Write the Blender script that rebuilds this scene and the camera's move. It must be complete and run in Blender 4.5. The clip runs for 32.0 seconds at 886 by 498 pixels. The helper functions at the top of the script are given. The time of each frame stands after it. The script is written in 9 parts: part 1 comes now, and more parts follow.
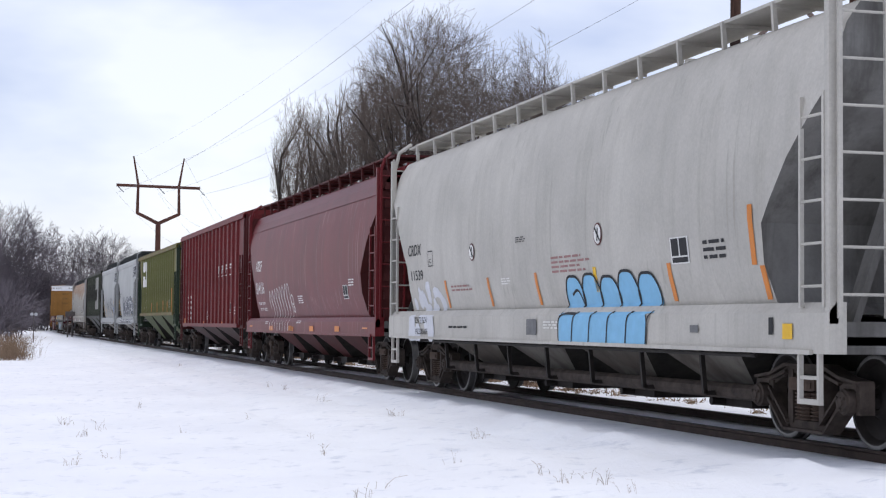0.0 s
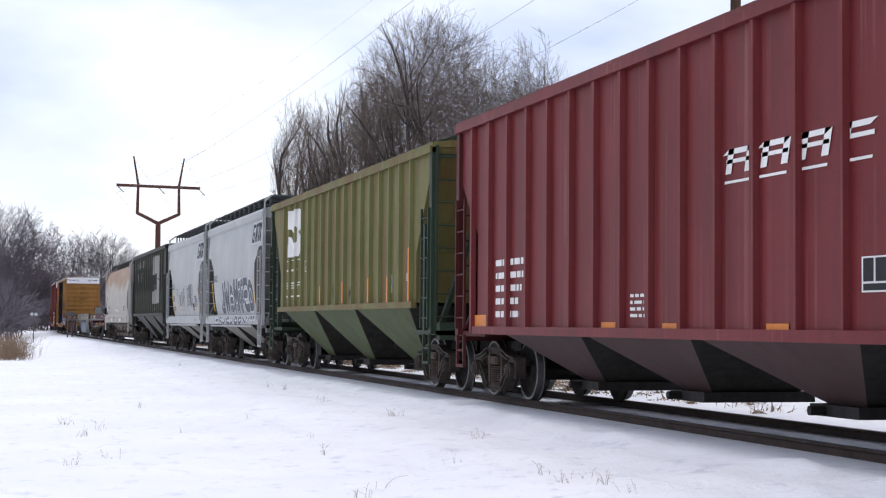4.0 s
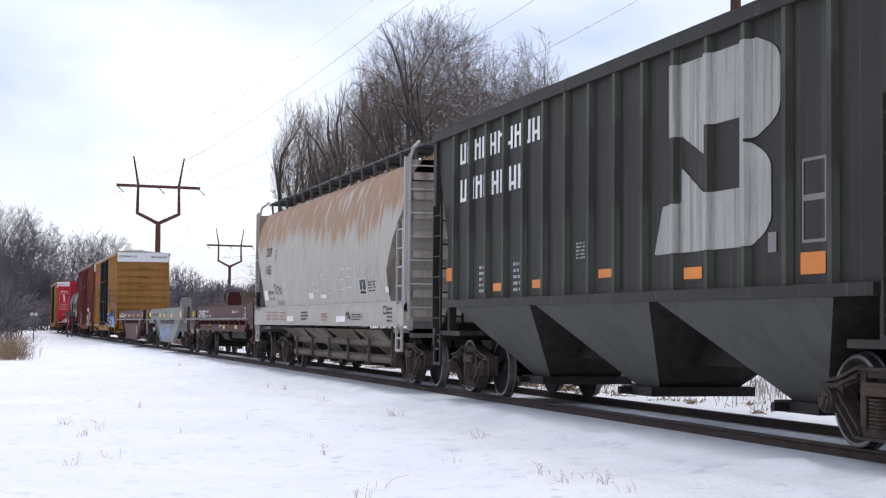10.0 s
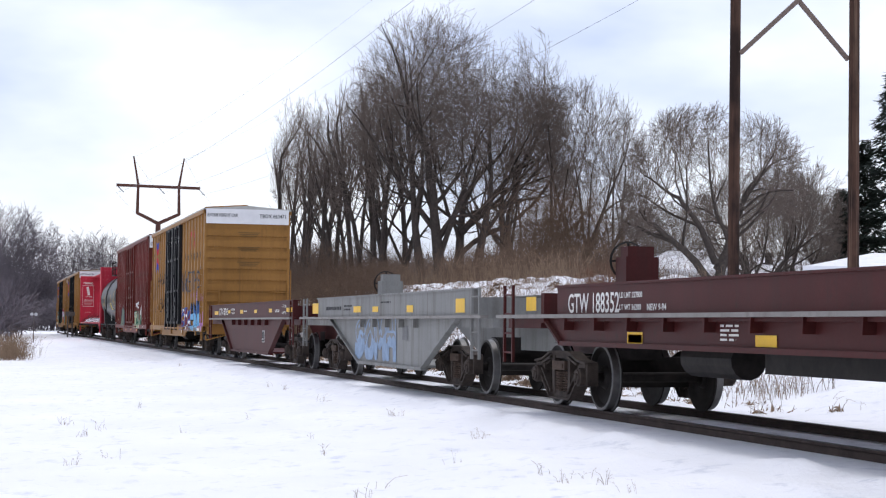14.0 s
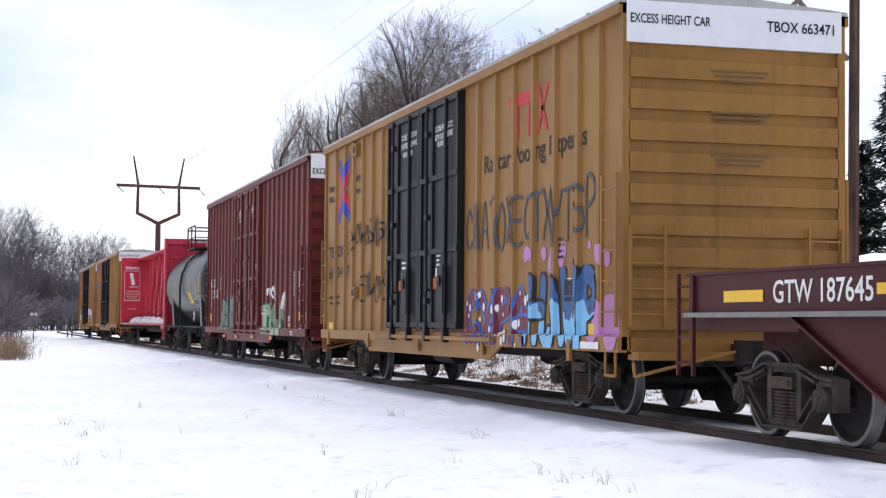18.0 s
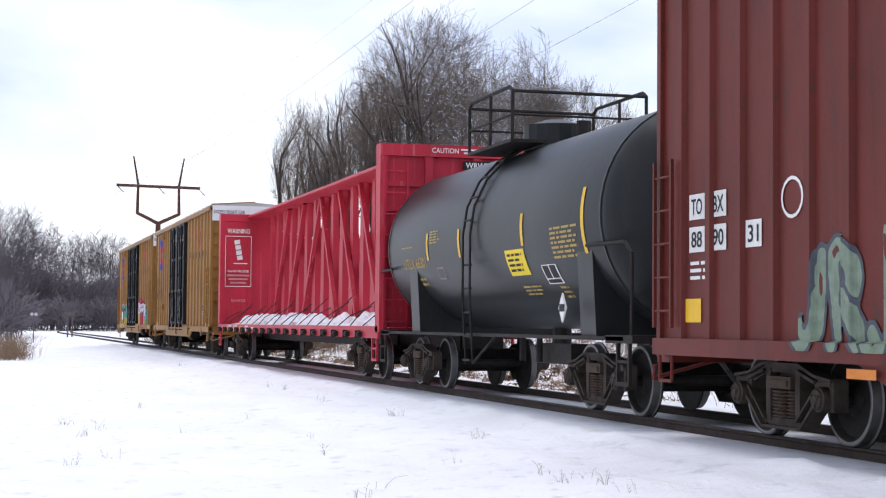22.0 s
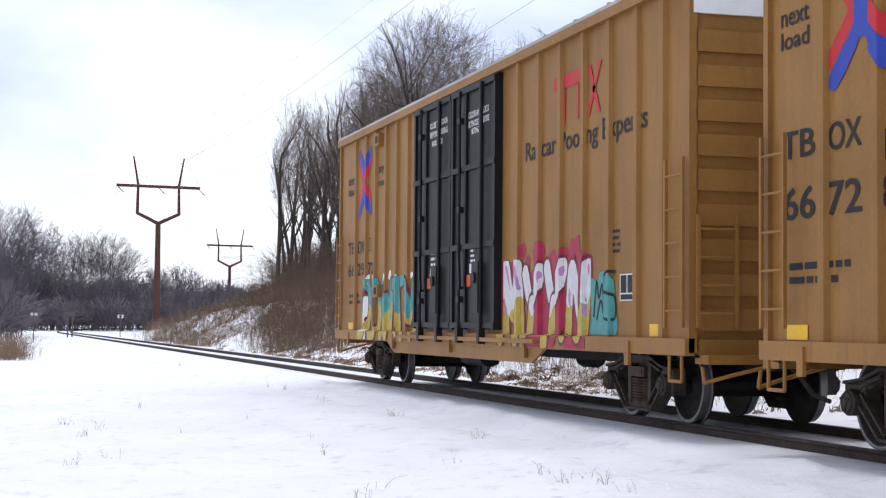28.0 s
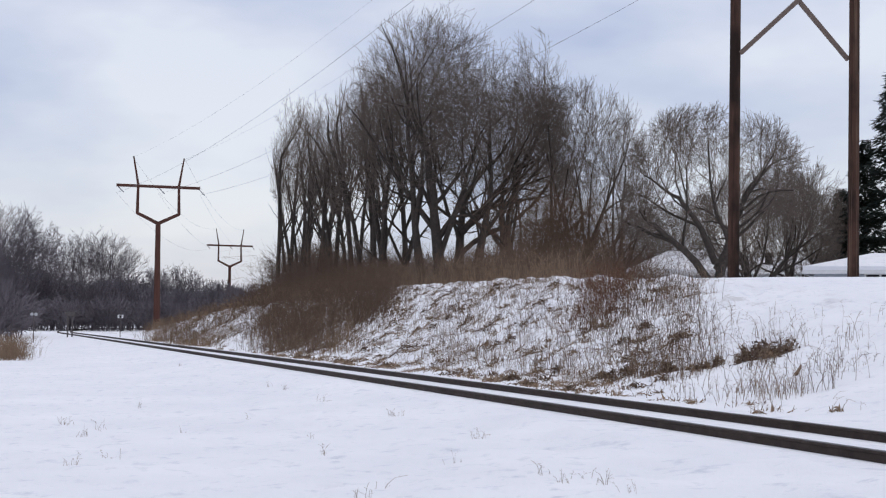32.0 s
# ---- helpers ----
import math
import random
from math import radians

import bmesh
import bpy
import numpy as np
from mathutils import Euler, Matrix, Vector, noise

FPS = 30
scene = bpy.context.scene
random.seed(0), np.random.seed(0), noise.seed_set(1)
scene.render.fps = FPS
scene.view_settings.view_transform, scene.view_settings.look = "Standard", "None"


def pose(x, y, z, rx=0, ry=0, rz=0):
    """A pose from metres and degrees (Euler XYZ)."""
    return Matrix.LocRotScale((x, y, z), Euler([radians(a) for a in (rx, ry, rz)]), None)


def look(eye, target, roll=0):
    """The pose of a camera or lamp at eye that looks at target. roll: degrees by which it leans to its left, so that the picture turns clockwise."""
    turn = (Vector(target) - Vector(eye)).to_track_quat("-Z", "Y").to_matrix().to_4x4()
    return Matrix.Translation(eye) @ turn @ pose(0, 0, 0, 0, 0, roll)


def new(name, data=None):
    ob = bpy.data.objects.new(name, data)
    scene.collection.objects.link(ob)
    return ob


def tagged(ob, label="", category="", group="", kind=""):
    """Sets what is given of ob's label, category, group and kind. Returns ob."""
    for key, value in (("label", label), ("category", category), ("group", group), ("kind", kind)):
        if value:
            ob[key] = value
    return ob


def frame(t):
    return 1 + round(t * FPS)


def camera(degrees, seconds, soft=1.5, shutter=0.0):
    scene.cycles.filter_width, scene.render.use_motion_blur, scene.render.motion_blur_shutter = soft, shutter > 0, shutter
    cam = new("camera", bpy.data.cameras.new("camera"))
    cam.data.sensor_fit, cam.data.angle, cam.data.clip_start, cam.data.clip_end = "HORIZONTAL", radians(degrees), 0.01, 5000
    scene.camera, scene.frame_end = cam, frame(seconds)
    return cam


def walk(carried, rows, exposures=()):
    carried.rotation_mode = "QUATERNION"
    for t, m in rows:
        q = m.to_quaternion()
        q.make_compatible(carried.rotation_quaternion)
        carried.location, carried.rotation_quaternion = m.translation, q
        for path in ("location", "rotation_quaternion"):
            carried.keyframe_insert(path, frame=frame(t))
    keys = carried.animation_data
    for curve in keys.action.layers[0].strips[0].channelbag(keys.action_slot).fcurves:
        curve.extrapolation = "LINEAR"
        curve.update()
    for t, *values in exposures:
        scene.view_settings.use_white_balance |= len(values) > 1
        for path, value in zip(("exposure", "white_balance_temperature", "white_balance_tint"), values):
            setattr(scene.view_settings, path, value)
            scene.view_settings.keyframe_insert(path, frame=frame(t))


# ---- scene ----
import collections
# ================= camera and exposure =================
FOV = 30.05
cam = camera(FOV, 32.0, soft=1.2)
EYE = Vector((0.0, -9.044, 1.163))
VIEW = Matrix.Translation(EYE) @ pose(0, 0, 0, 0, 0, 74.378) @ pose(0, 0, 0, 92.621, 0, 0) @ pose(0, 0, 0, 0, 0, 0.48)
walk(cam, [(0.0, VIEW), (32.0, VIEW)],
     exposures=[(0.0, 0.0), (1.0, 0.0), (3.0, 0.17), (6.0, 0.16), (9.0, 0.15), (12.0, 0.15), (17.0, 0.2), (19.0, 0.3), (25.0, 0.27), (28.5, 0.2), (30.2, -0.15), (32.0, -0.32)])

# ================= world and sun =================
SUN_EL, SUN_AZ = 80.0, 325.0
world = bpy.data.worlds.new("winter_sky")
scene.world = world
world.use_nodes = True
wn, wl = world.node_tree.nodes, world.node_tree.links
wn.clear()
w_out = wn.new("ShaderNodeOutputWorld")
w_add = wn.new("ShaderNodeAddShader")
w_sky = wn.new("ShaderNodeTexSky")
w_sky.sky_type, w_sky.sun_disc = "NISHITA", False
w_sky.sun_elevation, w_sky.sun_rotation = radians(SUN_EL), radians(SUN_AZ)
w_b1 = wn.new("ShaderNodeBackground")
w_b1.inputs["Strength"].default_value = 0.05
w_b2 = wn.new("ShaderNodeBackground")
w_b2.inputs["Strength"].default_value = 0.78
w_tc = wn.new("ShaderNodeTexCoord")
w_map = wn.new("ShaderNodeMapping")
w_map.inputs["Location"].default_value = (0.35, 0.1, 0.2)
w_map.inputs["Scale"].default_value = (1.0, 1.0, 2.6)
w_noise = wn.new("ShaderNodeTexNoise")
w_noise.inputs["Scale"].default_value = 3.4
w_noise.inputs["Detail"].default_value = 5.0
w_noise.inputs["Roughness"].default_value = 0.5
w_ramp = wn.new("ShaderNodeValToRGB")
w_ramp.color_ramp.elements[0].position, w_ramp.color_ramp.elements[0].color = 0.38, (0.56, 0.60, 0.82, 1)
w_ramp.color_ramp.elements[1].position, w_ramp.color_ramp.elements[1].color = 0.60, (0.98, 0.98, 1.06, 1)
wl.new(w_sky.outputs[0], w_b1.inputs["Color"])
wl.new(w_tc.outputs["Generated"], w_map.inputs["Vector"])
wl.new(w_map.outputs[0], w_noise.inputs["Vector"])
wl.new(w_noise.outputs["Fac"], w_ramp.inputs["Fac"])
wl.new(w_ramp.outputs[0], w_b2.inputs["Color"])
wl.new(w_b1.outputs[0], w_add.inputs[0])
wl.new(w_b2.outputs[0], w_add.inputs[1])
wl.new(w_add.outputs[0], w_out.inputs["Surface"])

sun = bpy.data.lights.new("sun", "SUN")
sun.energy, sun.angle, sun.color = 1.15, radians(55), (1.0, 0.97, 0.92)
sun_ob = new("sun", sun)
sun_ob.matrix_world = look((0, 0, 60), (0 + math.sin(radians(SUN_AZ)) * -40, math.cos(radians(SUN_AZ)) * -40, 60 - 40 * math.tan(radians(SUN_EL))))

# ================= materials =================
MATS = {}


def nodes_of(name):
    m = bpy.data.materials.new(name)
    m.use_nodes = True
    nt = m.node_tree
    b = nt.nodes["Principled BSDF"]
    return m, nt, b


def add_noise(nt, scale, detail=4.0, rough=0.55, stretch=(1, 1, 1), space="Object"):
    tc, mp, nz = nt.nodes.new("ShaderNodeTexCoord"), nt.nodes.new("ShaderNodeMapping"), nt.nodes.new("ShaderNodeTexNoise")
    mp.inputs["Scale"].default_value = stretch
    nz.inputs["Scale"].default_value, nz.inputs["Detail"].default_value, nz.inputs["Roughness"].default_value = scale, detail, rough
    nt.links.new(tc.outputs[space], mp.inputs["Vector"])
    nt.links.new(mp.outputs[0], nz.inputs["Vector"])
    return nz.outputs["Fac"]


def ramp(nt, fac, lo, hi, c0=(0, 0, 0, 1), c1=(1, 1, 1, 1)):
    r = nt.nodes.new("ShaderNodeValToRGB")
    r.color_ramp.elements[0].position, r.color_ramp.elements[0].color = lo, c0
    r.color_ramp.elements[1].position, r.color_ramp.elements[1].color = hi, c1
    nt.links.new(fac, r.inputs["Fac"])
    return r.outputs["Color"]


def mix(nt, fac, a, b, blend="MIX"):
    n = nt.nodes.new("ShaderNodeMix")
    n.data_type, n.blend_type = "RGBA", blend
    for sock, val in ((n.inputs[0], fac), (n.inputs[6], a), (n.inputs[7], b)):
        if isinstance(val, (int, float)):
            sock.default_value = val
        elif isinstance(val, tuple):
            sock.default_value = (*val[:3], 1)
        else:
            nt.links.new(val, sock)
    return n.outputs[2]


def bump(nt, b, fac, strength, dist=0.01):
    n = nt.nodes.new("ShaderNodeBump")
    n.inputs["Strength"].default_value, n.inputs["Distance"].default_value = strength, dist
    nt.links.new(fac, n.inputs["Height"])
    nt.links.new(n.outputs[0], b.inputs["Normal"])


def paint(name, rgb, dirt=(0.10, 0.075, 0.055), amount=0.45, rough=0.55, metal=0.0, streak=1.0, rust=None, drips=None, blotch=None):
    """Weathered paint: broad fading, vertical dirt streaks, pale drips, stain clouds, fine grain."""
    if name in MATS:
        return MATS[name]
    m, nt, b = nodes_of(name)
    broad = add_noise(nt, 0.55, 4, 0.6)
    fade = mix(nt, ramp(nt, broad, 0.3, 0.75), tuple(c * 0.80 for c in rgb), tuple(min(1, c * 1.12 + 0.004) for c in rgb))
    if blotch:
        fade = mix(nt, ramp(nt, add_noise(nt, 1.1, 4, 0.55, (1.0, 1.0, 0.42)), 0.43, 0.57), fade, blotch)
    st = add_noise(nt, 2.2, 5, 0.65, (1.6 * streak, 1.6 * streak, 0.16))
    col = mix(nt, mix(nt, 1.0, ramp(nt, st, 0.48, 0.8), (amount, amount, amount), "MULTIPLY"), fade, dirt)
    if drips:
        dr = ramp(nt, add_noise(nt, 1.0, 3, 0.6, (9.0, 9.0, 0.04)), 0.56, 0.66)
        some = ramp(nt, add_noise(nt, 0.7, 4, 0.6, (1, 1, 0.6)), 0.42, 0.62)
        col = mix(nt, mix(nt, 1.0, mix(nt, 1.0, dr, some, "MULTIPLY"), (0.55, 0.55, 0.55), "MULTIPLY"), col, drips)
    fine = add_noise(nt, 24, 3, 0.7)
    col = mix(nt, 0.10, col, ramp(nt, fine, 0.3, 0.7, (0.25, 0.24, 0.22, 1), (0.95, 0.95, 0.95, 1)), "OVERLAY")
    if rust:
        rs = add_noise(nt, 5.0, 6, 0.75, (1, 1, 0.5))
        col = mix(nt, ramp(nt, rs, 0.60, 0.68), col, rust)
    nt.links.new(col, b.inputs["Base Color"])
    b.inputs["Roughness"].default_value, b.inputs["Metallic"].default_value = rough, metal
    b.inputs["Specular IOR Level"].default_value = 0.16
    dents = add_noise(nt, 1.3, 2, 0.5)
    bump(nt, b, mix(nt, 0.35, fine, dents), 0.12, 0.01)
    MATS[name] = m
    return m


def plain(name, rgb, rough=0.6, metal=0.0, vary=0.25):
    if name in MATS:
        return MATS[name]
    m, nt, b = nodes_of(name)
    nz = add_noise(nt, 6, 5, 0.65)
    col = mix(nt, ramp(nt, nz, 0.3, 0.72), tuple(c * (1 - vary) for c in rgb), tuple(min(1, c * (1 + vary * 0.6)) for c in rgb))
    nt.links.new(col, b.inputs["Base Color"])
    b.inputs["Roughness"].default_value, b.inputs["Metallic"].default_value = rough, metal
    b.inputs["Specular IOR Level"].default_value = 0.22
    bump(nt, b, nz, 0.12, 0.006)
    MATS[name] = m
    return m


def map_range(nt, fac, lo, hi):
    n = nt.nodes.new("ShaderNodeMapRange")
    n.inputs["From Min"].default_value, n.inputs["From Max"].default_value = lo, hi
    nt.links.new(fac, n.inputs["Value"])
    return n.outputs[0]


def snow_material(name="snow", soil=False):
    m, nt, b = nodes_of(name)
    broad = add_noise(nt, 0.35, 5, 0.6)
    fine = add_noise(nt, 9, 6, 0.7)
    col = mix(nt, ramp(nt, broad, 0.3, 0.7), (0.80, 0.81, 0.84), (0.88, 0.885, 0.90))
    # scattered darker bluish patches put the shade of small dents into the colour
    col = mix(nt, ramp(nt, add_noise(nt, 3.2, 5, 0.65), 0.56, 0.72), col, (0.66, 0.68, 0.73))
    if soil:
        tc, sep = nt.nodes.new("ShaderNodeTexCoord"), nt.nodes.new("ShaderNodeSeparateXYZ")
        nt.links.new(tc.outputs["Object"], sep.inputs[0])
        on_bank = ramp(nt, map_range(nt, sep.outputs["Y"], 2.6, 13.0), 0.06, 0.2)
        off_top = ramp(nt, map_range(nt, sep.outputs["Y"], 2.6, 13.0), 0.62, 0.78, (1, 1, 1, 1), (0, 0, 0, 1))
        away = ramp(nt, map_range(nt, sep.outputs["X"], -60.0, -28.0), 0.0, 1.0, (1, 1, 1, 1), (0, 0, 0, 1))
        litter = ramp(nt, add_noise(nt, 1.5, 7, 0.72, (0.7, 1.3, 1.0)), 0.54, 0.62)
        mask = mix(nt, 1.0, mix(nt, 1.0, mix(nt, 1.0, on_bank, off_top, "MULTIPLY"), away, "MULTIPLY"), litter, "MULTIPLY")
        earth = mix(nt, ramp(nt, fine, 0.3, 0.7), (0.10, 0.065, 0.045), (0.24, 0.17, 0.11))
        col = mix(nt, mask, col, earth)
    nt.links.new(col, b.inputs["Base Color"])
    b.inputs["Roughness"].default_value = 0.75
    b.inputs["Specular IOR Level"].default_value = 0.15
    bump(nt, b, mix(nt, 0.5, add_noise(nt, 2.2, 6, 0.7), fine), 0.75, 0.07)
    MATS[name] = m
    return m


SNOW = snow_material()
SNOW_GROUND = snow_material("snow_over_soil", True)
STEEL_DARK = plain("dark_truck_steel", (0.062, 0.048, 0.040), 0.8, 0.05, 0.55)
SPRING_RUST = plain("rusty_spring_steel", (0.085, 0.058, 0.044), 0.8, 0.05, 0.5)
GREASY = plain("greasy_black_steel", (0.024, 0.020, 0.018), 0.65, 0.1, 0.5)
TREAD = plain("worn_bright_steel", (0.17, 0.165, 0.16), 0.42, 0.6, 0.25)
RAIL_RUST = plain("rusty_rail_steel", (0.052, 0.036, 0.030), 0.75, 0.1, 0.4)
RAIL_TOP = plain("polished_rail_head", (0.11, 0.105, 0.10), 0.45, 0.7, 0.25)
BARK = plain("grey_brown_bark", (0.075, 0.062, 0.054), 0.9, 0, 0.35)
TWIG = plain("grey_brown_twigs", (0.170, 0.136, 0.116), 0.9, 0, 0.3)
# far twigs paler and purplish: distance haze mixed into their colour
HAZETWIG = plain("hazed_far_twigs", (0.172, 0.152, 0.168), 0.95, 0, 0.25)
BACKTWIG = plain("back_wood_twigs", (0.17, 0.14, 0.125), 0.95, 0, 0.25)
WEED = plain("dry_tan_weeds", (0.275, 0.192, 0.128), 0.9, 0, 0.45)
BRUSH = plain("dark_brown_brush", (0.150, 0.100, 0.070), 0.9, 0, 0.45)
REDBRUSH = plain("reddish_brush", (0.17, 0.085, 0.055), 0.9, 0, 0.45)
POLE_WOOD = paint("weathered_pole_wood", (0.075, 0.040, 0.028), (0.014, 0.010, 0.009), 1.0, 0.85, streak=2.5, drips=(0.20, 0.13, 0.09), blotch=(0.028, 0.017, 0.014))
CORTEN = paint("weathering_steel", (0.095, 0.043, 0.032), (0.03, 0.018, 0.015), 0.6, 0.8)
WIRE = plain("aluminium_wire", (0.30, 0.31, 0.33), 0.5, 0.6)
WHITE = paint("white_lettering", (0.78, 0.77, 0.73), (0.3, 0.25, 0.2), 0.35, 0.6)
BLACKP = plain("black_lettering", (0.018, 0.018, 0.02), 0.6, 0, 0.3)
YELLOW = paint("reflective_yellow_sheet", (0.80, 0.47, 0.03), (0.25, 0.14, 0.03), 0.3, 0.4)
ORANGE = paint("reflective_orange_sheet", (0.66, 0.22, 0.04), (0.25, 0.10, 0.04), 0.35, 0.45)


# ================= mesh building =================
class Geo:
    """Collects vertices and faces of one part."""

    def __init__(self):
        self.v, self.f, self.m, self.rungs = [], [], [], None

    def face(self, idx, mat=0):
        self.f.append(idx)
        self.m.append(mat)

    def hexa(self, low, top, mat=0):
        n = len(self.v)
        self.v += [tuple(p) for p in low] + [tuple(p) for p in top]
        for q in ((3, 2, 1, 0), (4, 5, 6, 7), (0, 1, 5, 4), (1, 2, 6, 5), (2, 3, 7, 6), (3, 0, 4, 7)):
            self.face([n + i for i in q], mat)
        return self

    def box(self, x0, x1, y0, y1, z0, z1, mat=0):
        return self.hexa([(x0, y0, z0), (x1, y0, z0), (x1, y1, z0), (x0, y1, z0)], [(x0, y0, z1), (x1, y0, z1), (x1, y1, z1), (x0, y1, z1)], mat)

    def bar(self, p, q, w, h=None, mat=0):
        """A square bar from p to q."""
        p, q = Vector(p), Vector(q)
        d = (q - p).normalized()
        side = d.cross(Vector((0, 0, 1)))
        side = side.normalized() if side.length > 1e-4 else Vector((1, 0, 0))
        up = side.cross(d)
        a, b = side * w / 2, up * (h or w) / 2
        return self.hexa([p - a - b, p + a - b, p + a + b, p - a + b], [q - a - b, q + a - b, q + a + b, q - a + b], mat)

    def tube(self, p, q, r, n=8, r2=None, mat=0, caps=True):
        p, q = Vector(p), Vector(q)
        d = (q - p).normalized()
        a = d.orthogonal().normalized()
        b = d.cross(a)
        k = len(self.v)
        for c, rad in ((p, r), (q, r if r2 is None else r2)):
            for i in range(n):
                t = 2 * math.pi * i / n
                self.v.append(tuple(c + a * (rad * math.cos(t)) + b * (rad * math.sin(t))))
        for i in range(n):
            j = (i + 1) % n
            self.face([k + i, k + j, k + n + j, k + n + i], mat)
        if caps:
            self.face([k + i for i in range(n)][::-1], mat)
            self.face([k + n + i for i in range(n)], mat)
        return self

    def pipe(self, pts, r, n=6, mat=0):
        for a, b in zip(pts, pts[1:]):
            self.tube(a, b, r, n, mat=mat)
        return self

    def lathe(self, prof, axis="y", at=(0, 0, 0), n=28, mats=None):
        """prof: (position along the axis, radius)."""
        k = len(self.v)
        for s, r in prof:
            for i in range(n):
                t = 2 * math.pi * i / n
                c, d = r * math.cos(t), r * math.sin(t)
                p = {"y": (c, s, d), "x": (s, c, d), "z": (c, d, s)}[axis]
                self.v.append((p[0] + at[0], p[1] + at[1], p[2] + at[2]))
        for j in range(len(prof) - 1):
            for i in range(n):
                i2 = (i + 1) % n
                self.face([k + j * n + i, k + j * n + i2, k + (j + 1) * n + i2, k + (j + 1) * n + i], mats[j] if mats else 0)
        return self

    def prism(self, prof, y0, y1, mat=0):
        """A polygon in x and z, from y0 to y1."""
        k, n = len(self.v), len(prof)
        self.v += [(x, y0, z) for x, z in prof] + [(x, y1, z) for x, z in prof]
        self.face([k + i for i in range(n)], mat)
        self.face([k + n + i for i in range(n)][::-1], mat)
        for i in range(n):
            j = (i + 1) % n
            self.face([k + j, k + i, k + n + i, k + n + j], mat)
        return self

    def prism_x(self, prof, x0, x1, mat=0):
        """A polygon in y and z, from x0 to x1."""
        k, n = len(self.v), len(prof)
        self.v += [(x0, y, z) for y, z in prof] + [(x1, y, z) for y, z in prof]
        self.face([k + i for i in range(n)][::-1], mat)
        self.face([k + n + i for i in range(n)], mat)
        for i in range(n):
            j = (i + 1) % n
            self.face([k + i, k + j, k + n + j, k + n + i], mat)
        return self

    def loft(self, rings, cap=True, mat=0):
        k, n = len(self.v), len(rings[0])
        for r in rings:
            self.v += [tuple(p) for p in r]
        for j in range(len(rings) - 1):
            for i in range(n):
                i2 = (i + 1) % n
                self.face([k + j * n + i, k + j * n + i2, k + (j + 1) * n + i2, k + (j + 1) * n + i], mat)
        if cap:
            self.face([k + i for i in range(n)][::-1], mat)
            self.face([k + (len(rings) - 1) * n + i for i in range(n)], mat)
        return self

    def mesh(self, name, mats, smooth=None):
        me = bpy.data.meshes.new(name)
        me.from_pydata(self.v, [], self.f)
        for m in mats:
            me.materials.append(m)
        if len(mats) > 1:
            me.polygons.foreach_set("material_index", self.m)
        if smooth:
            me.shade_smooth()
            me.set_sharp_from_angle(angle=radians(smooth))
        me.update()
        return me


def part(name, geo, material, parent, label="", smooth=None, at=None):
    mats = material if isinstance(material, (list, tuple)) else [material]
    me = geo.mesh(name, mats, smooth) if isinstance(geo, Geo) else geo
    ob = new(name, me)
    ob.parent = parent
    if at is not None:
        ob.matrix_basis = at
    if label:
        ob["label"] = label
    return ob


def thing(name, label, category, m=None, group="", kind=""):
    ob = new(name)
    ob.empty_display_size = 0.3
    if m is not None:
        ob.matrix_basis = m
    return tagged(ob, label, category, group, kind)


def fast_mesh(name, verts, quads, mats):
    """Large meshes from arrays: verts (n, 3), quads (k, 4) or (k, 3)."""
    verts, quads = np.asarray(verts, np.float32), np.asarray(quads, np.int32)
    me = bpy.data.meshes.new(name)
    k, c = quads.shape
    me.vertices.add(len(verts))
    me.vertices.foreach_set("co", verts.ravel())
    me.loops.add(k * c)
    me.loops.foreach_set("vertex_index", quads.ravel())
    me.polygons.add(k)
    me.polygons.foreach_set("loop_start", np.arange(0, k * c, c, dtype=np.int32))
    for m in mats:
        me.materials.append(m)
    me.update(calc_edges=True)
    return me


def tubes_mesh(name, segs, sides, mat):
    """segs: rows of p, q, r0, r1; open tubes with that many sides."""
    a = np.asarray(segs, float)
    p, q, r0, r1 = a[:, :3], a[:, 3:6], a[:, 6:7], a[:, 7:8]
    d = q - p
    d /= np.linalg.norm(d, axis=1, keepdims=True) + 1e-9
    ref = np.where(np.abs(d[:, 2:3]) > 0.9, [[1.0, 0, 0]], [[0, 0, 1.0]])
    u = np.cross(d, ref)
    u /= np.linalg.norm(u, axis=1, keepdims=True) + 1e-9
    w = np.cross(d, u)
    vs = []
    for c, r in ((p, r0), (q, r1)):
        for i in range(sides):
            t = 2 * math.pi * i / sides
            vs.append(c + u * r * math.cos(t) + w * r * math.sin(t))
    v = np.stack(vs, 1).reshape(-1, 3)
    n = len(a)
    base = (np.arange(n) * 2 * sides)[:, None]
    qd = [np.concatenate([base + i, base + (i + 1) % sides, base + sides + (i + 1) % sides, base + sides + i], 1) for i in range(sides)]
    me = fast_mesh(name, v, np.concatenate(qd), [mat])
    if sides > 3:
        me.shade_smooth()
    return me
# ================= track line =================
CURVE_X, CURVE_R = -176.0, 600.0


def track_at(s):
    """Place and heading of the track's centre line; s runs along it, with the train."""
    if s >= CURVE_X:
        return s, 0.0, 0.0
    th = (CURVE_X - s) / CURVE_R
    return CURVE_X - CURVE_R * math.sin(th), CURVE_R * (1 - math.cos(th)), -th


def interp(x, xs, ys):
    return float(np.interp(x, xs, ys))


# ================= ground =================
def smooth01(a):
    a = np.clip(a, 0, 1)
    return a * a * (3 - 2 * a)


def wob(X, Y, s, seed=0.0):
    """Cheap rolling noise from a few sines."""
    return (np.sin(X * 1.7 * s + 1.3 * np.sin(Y * 1.1 * s + seed) + seed) * np.cos(Y * 1.9 * s - 0.7 * np.sin(X * 0.8 * s) + 2 * seed)
            + 0.5 * np.sin(X * 3.9 * s + Y * 2.3 * s + seed * 3) * np.cos(Y * 4.3 * s - X * 1.1 * s))


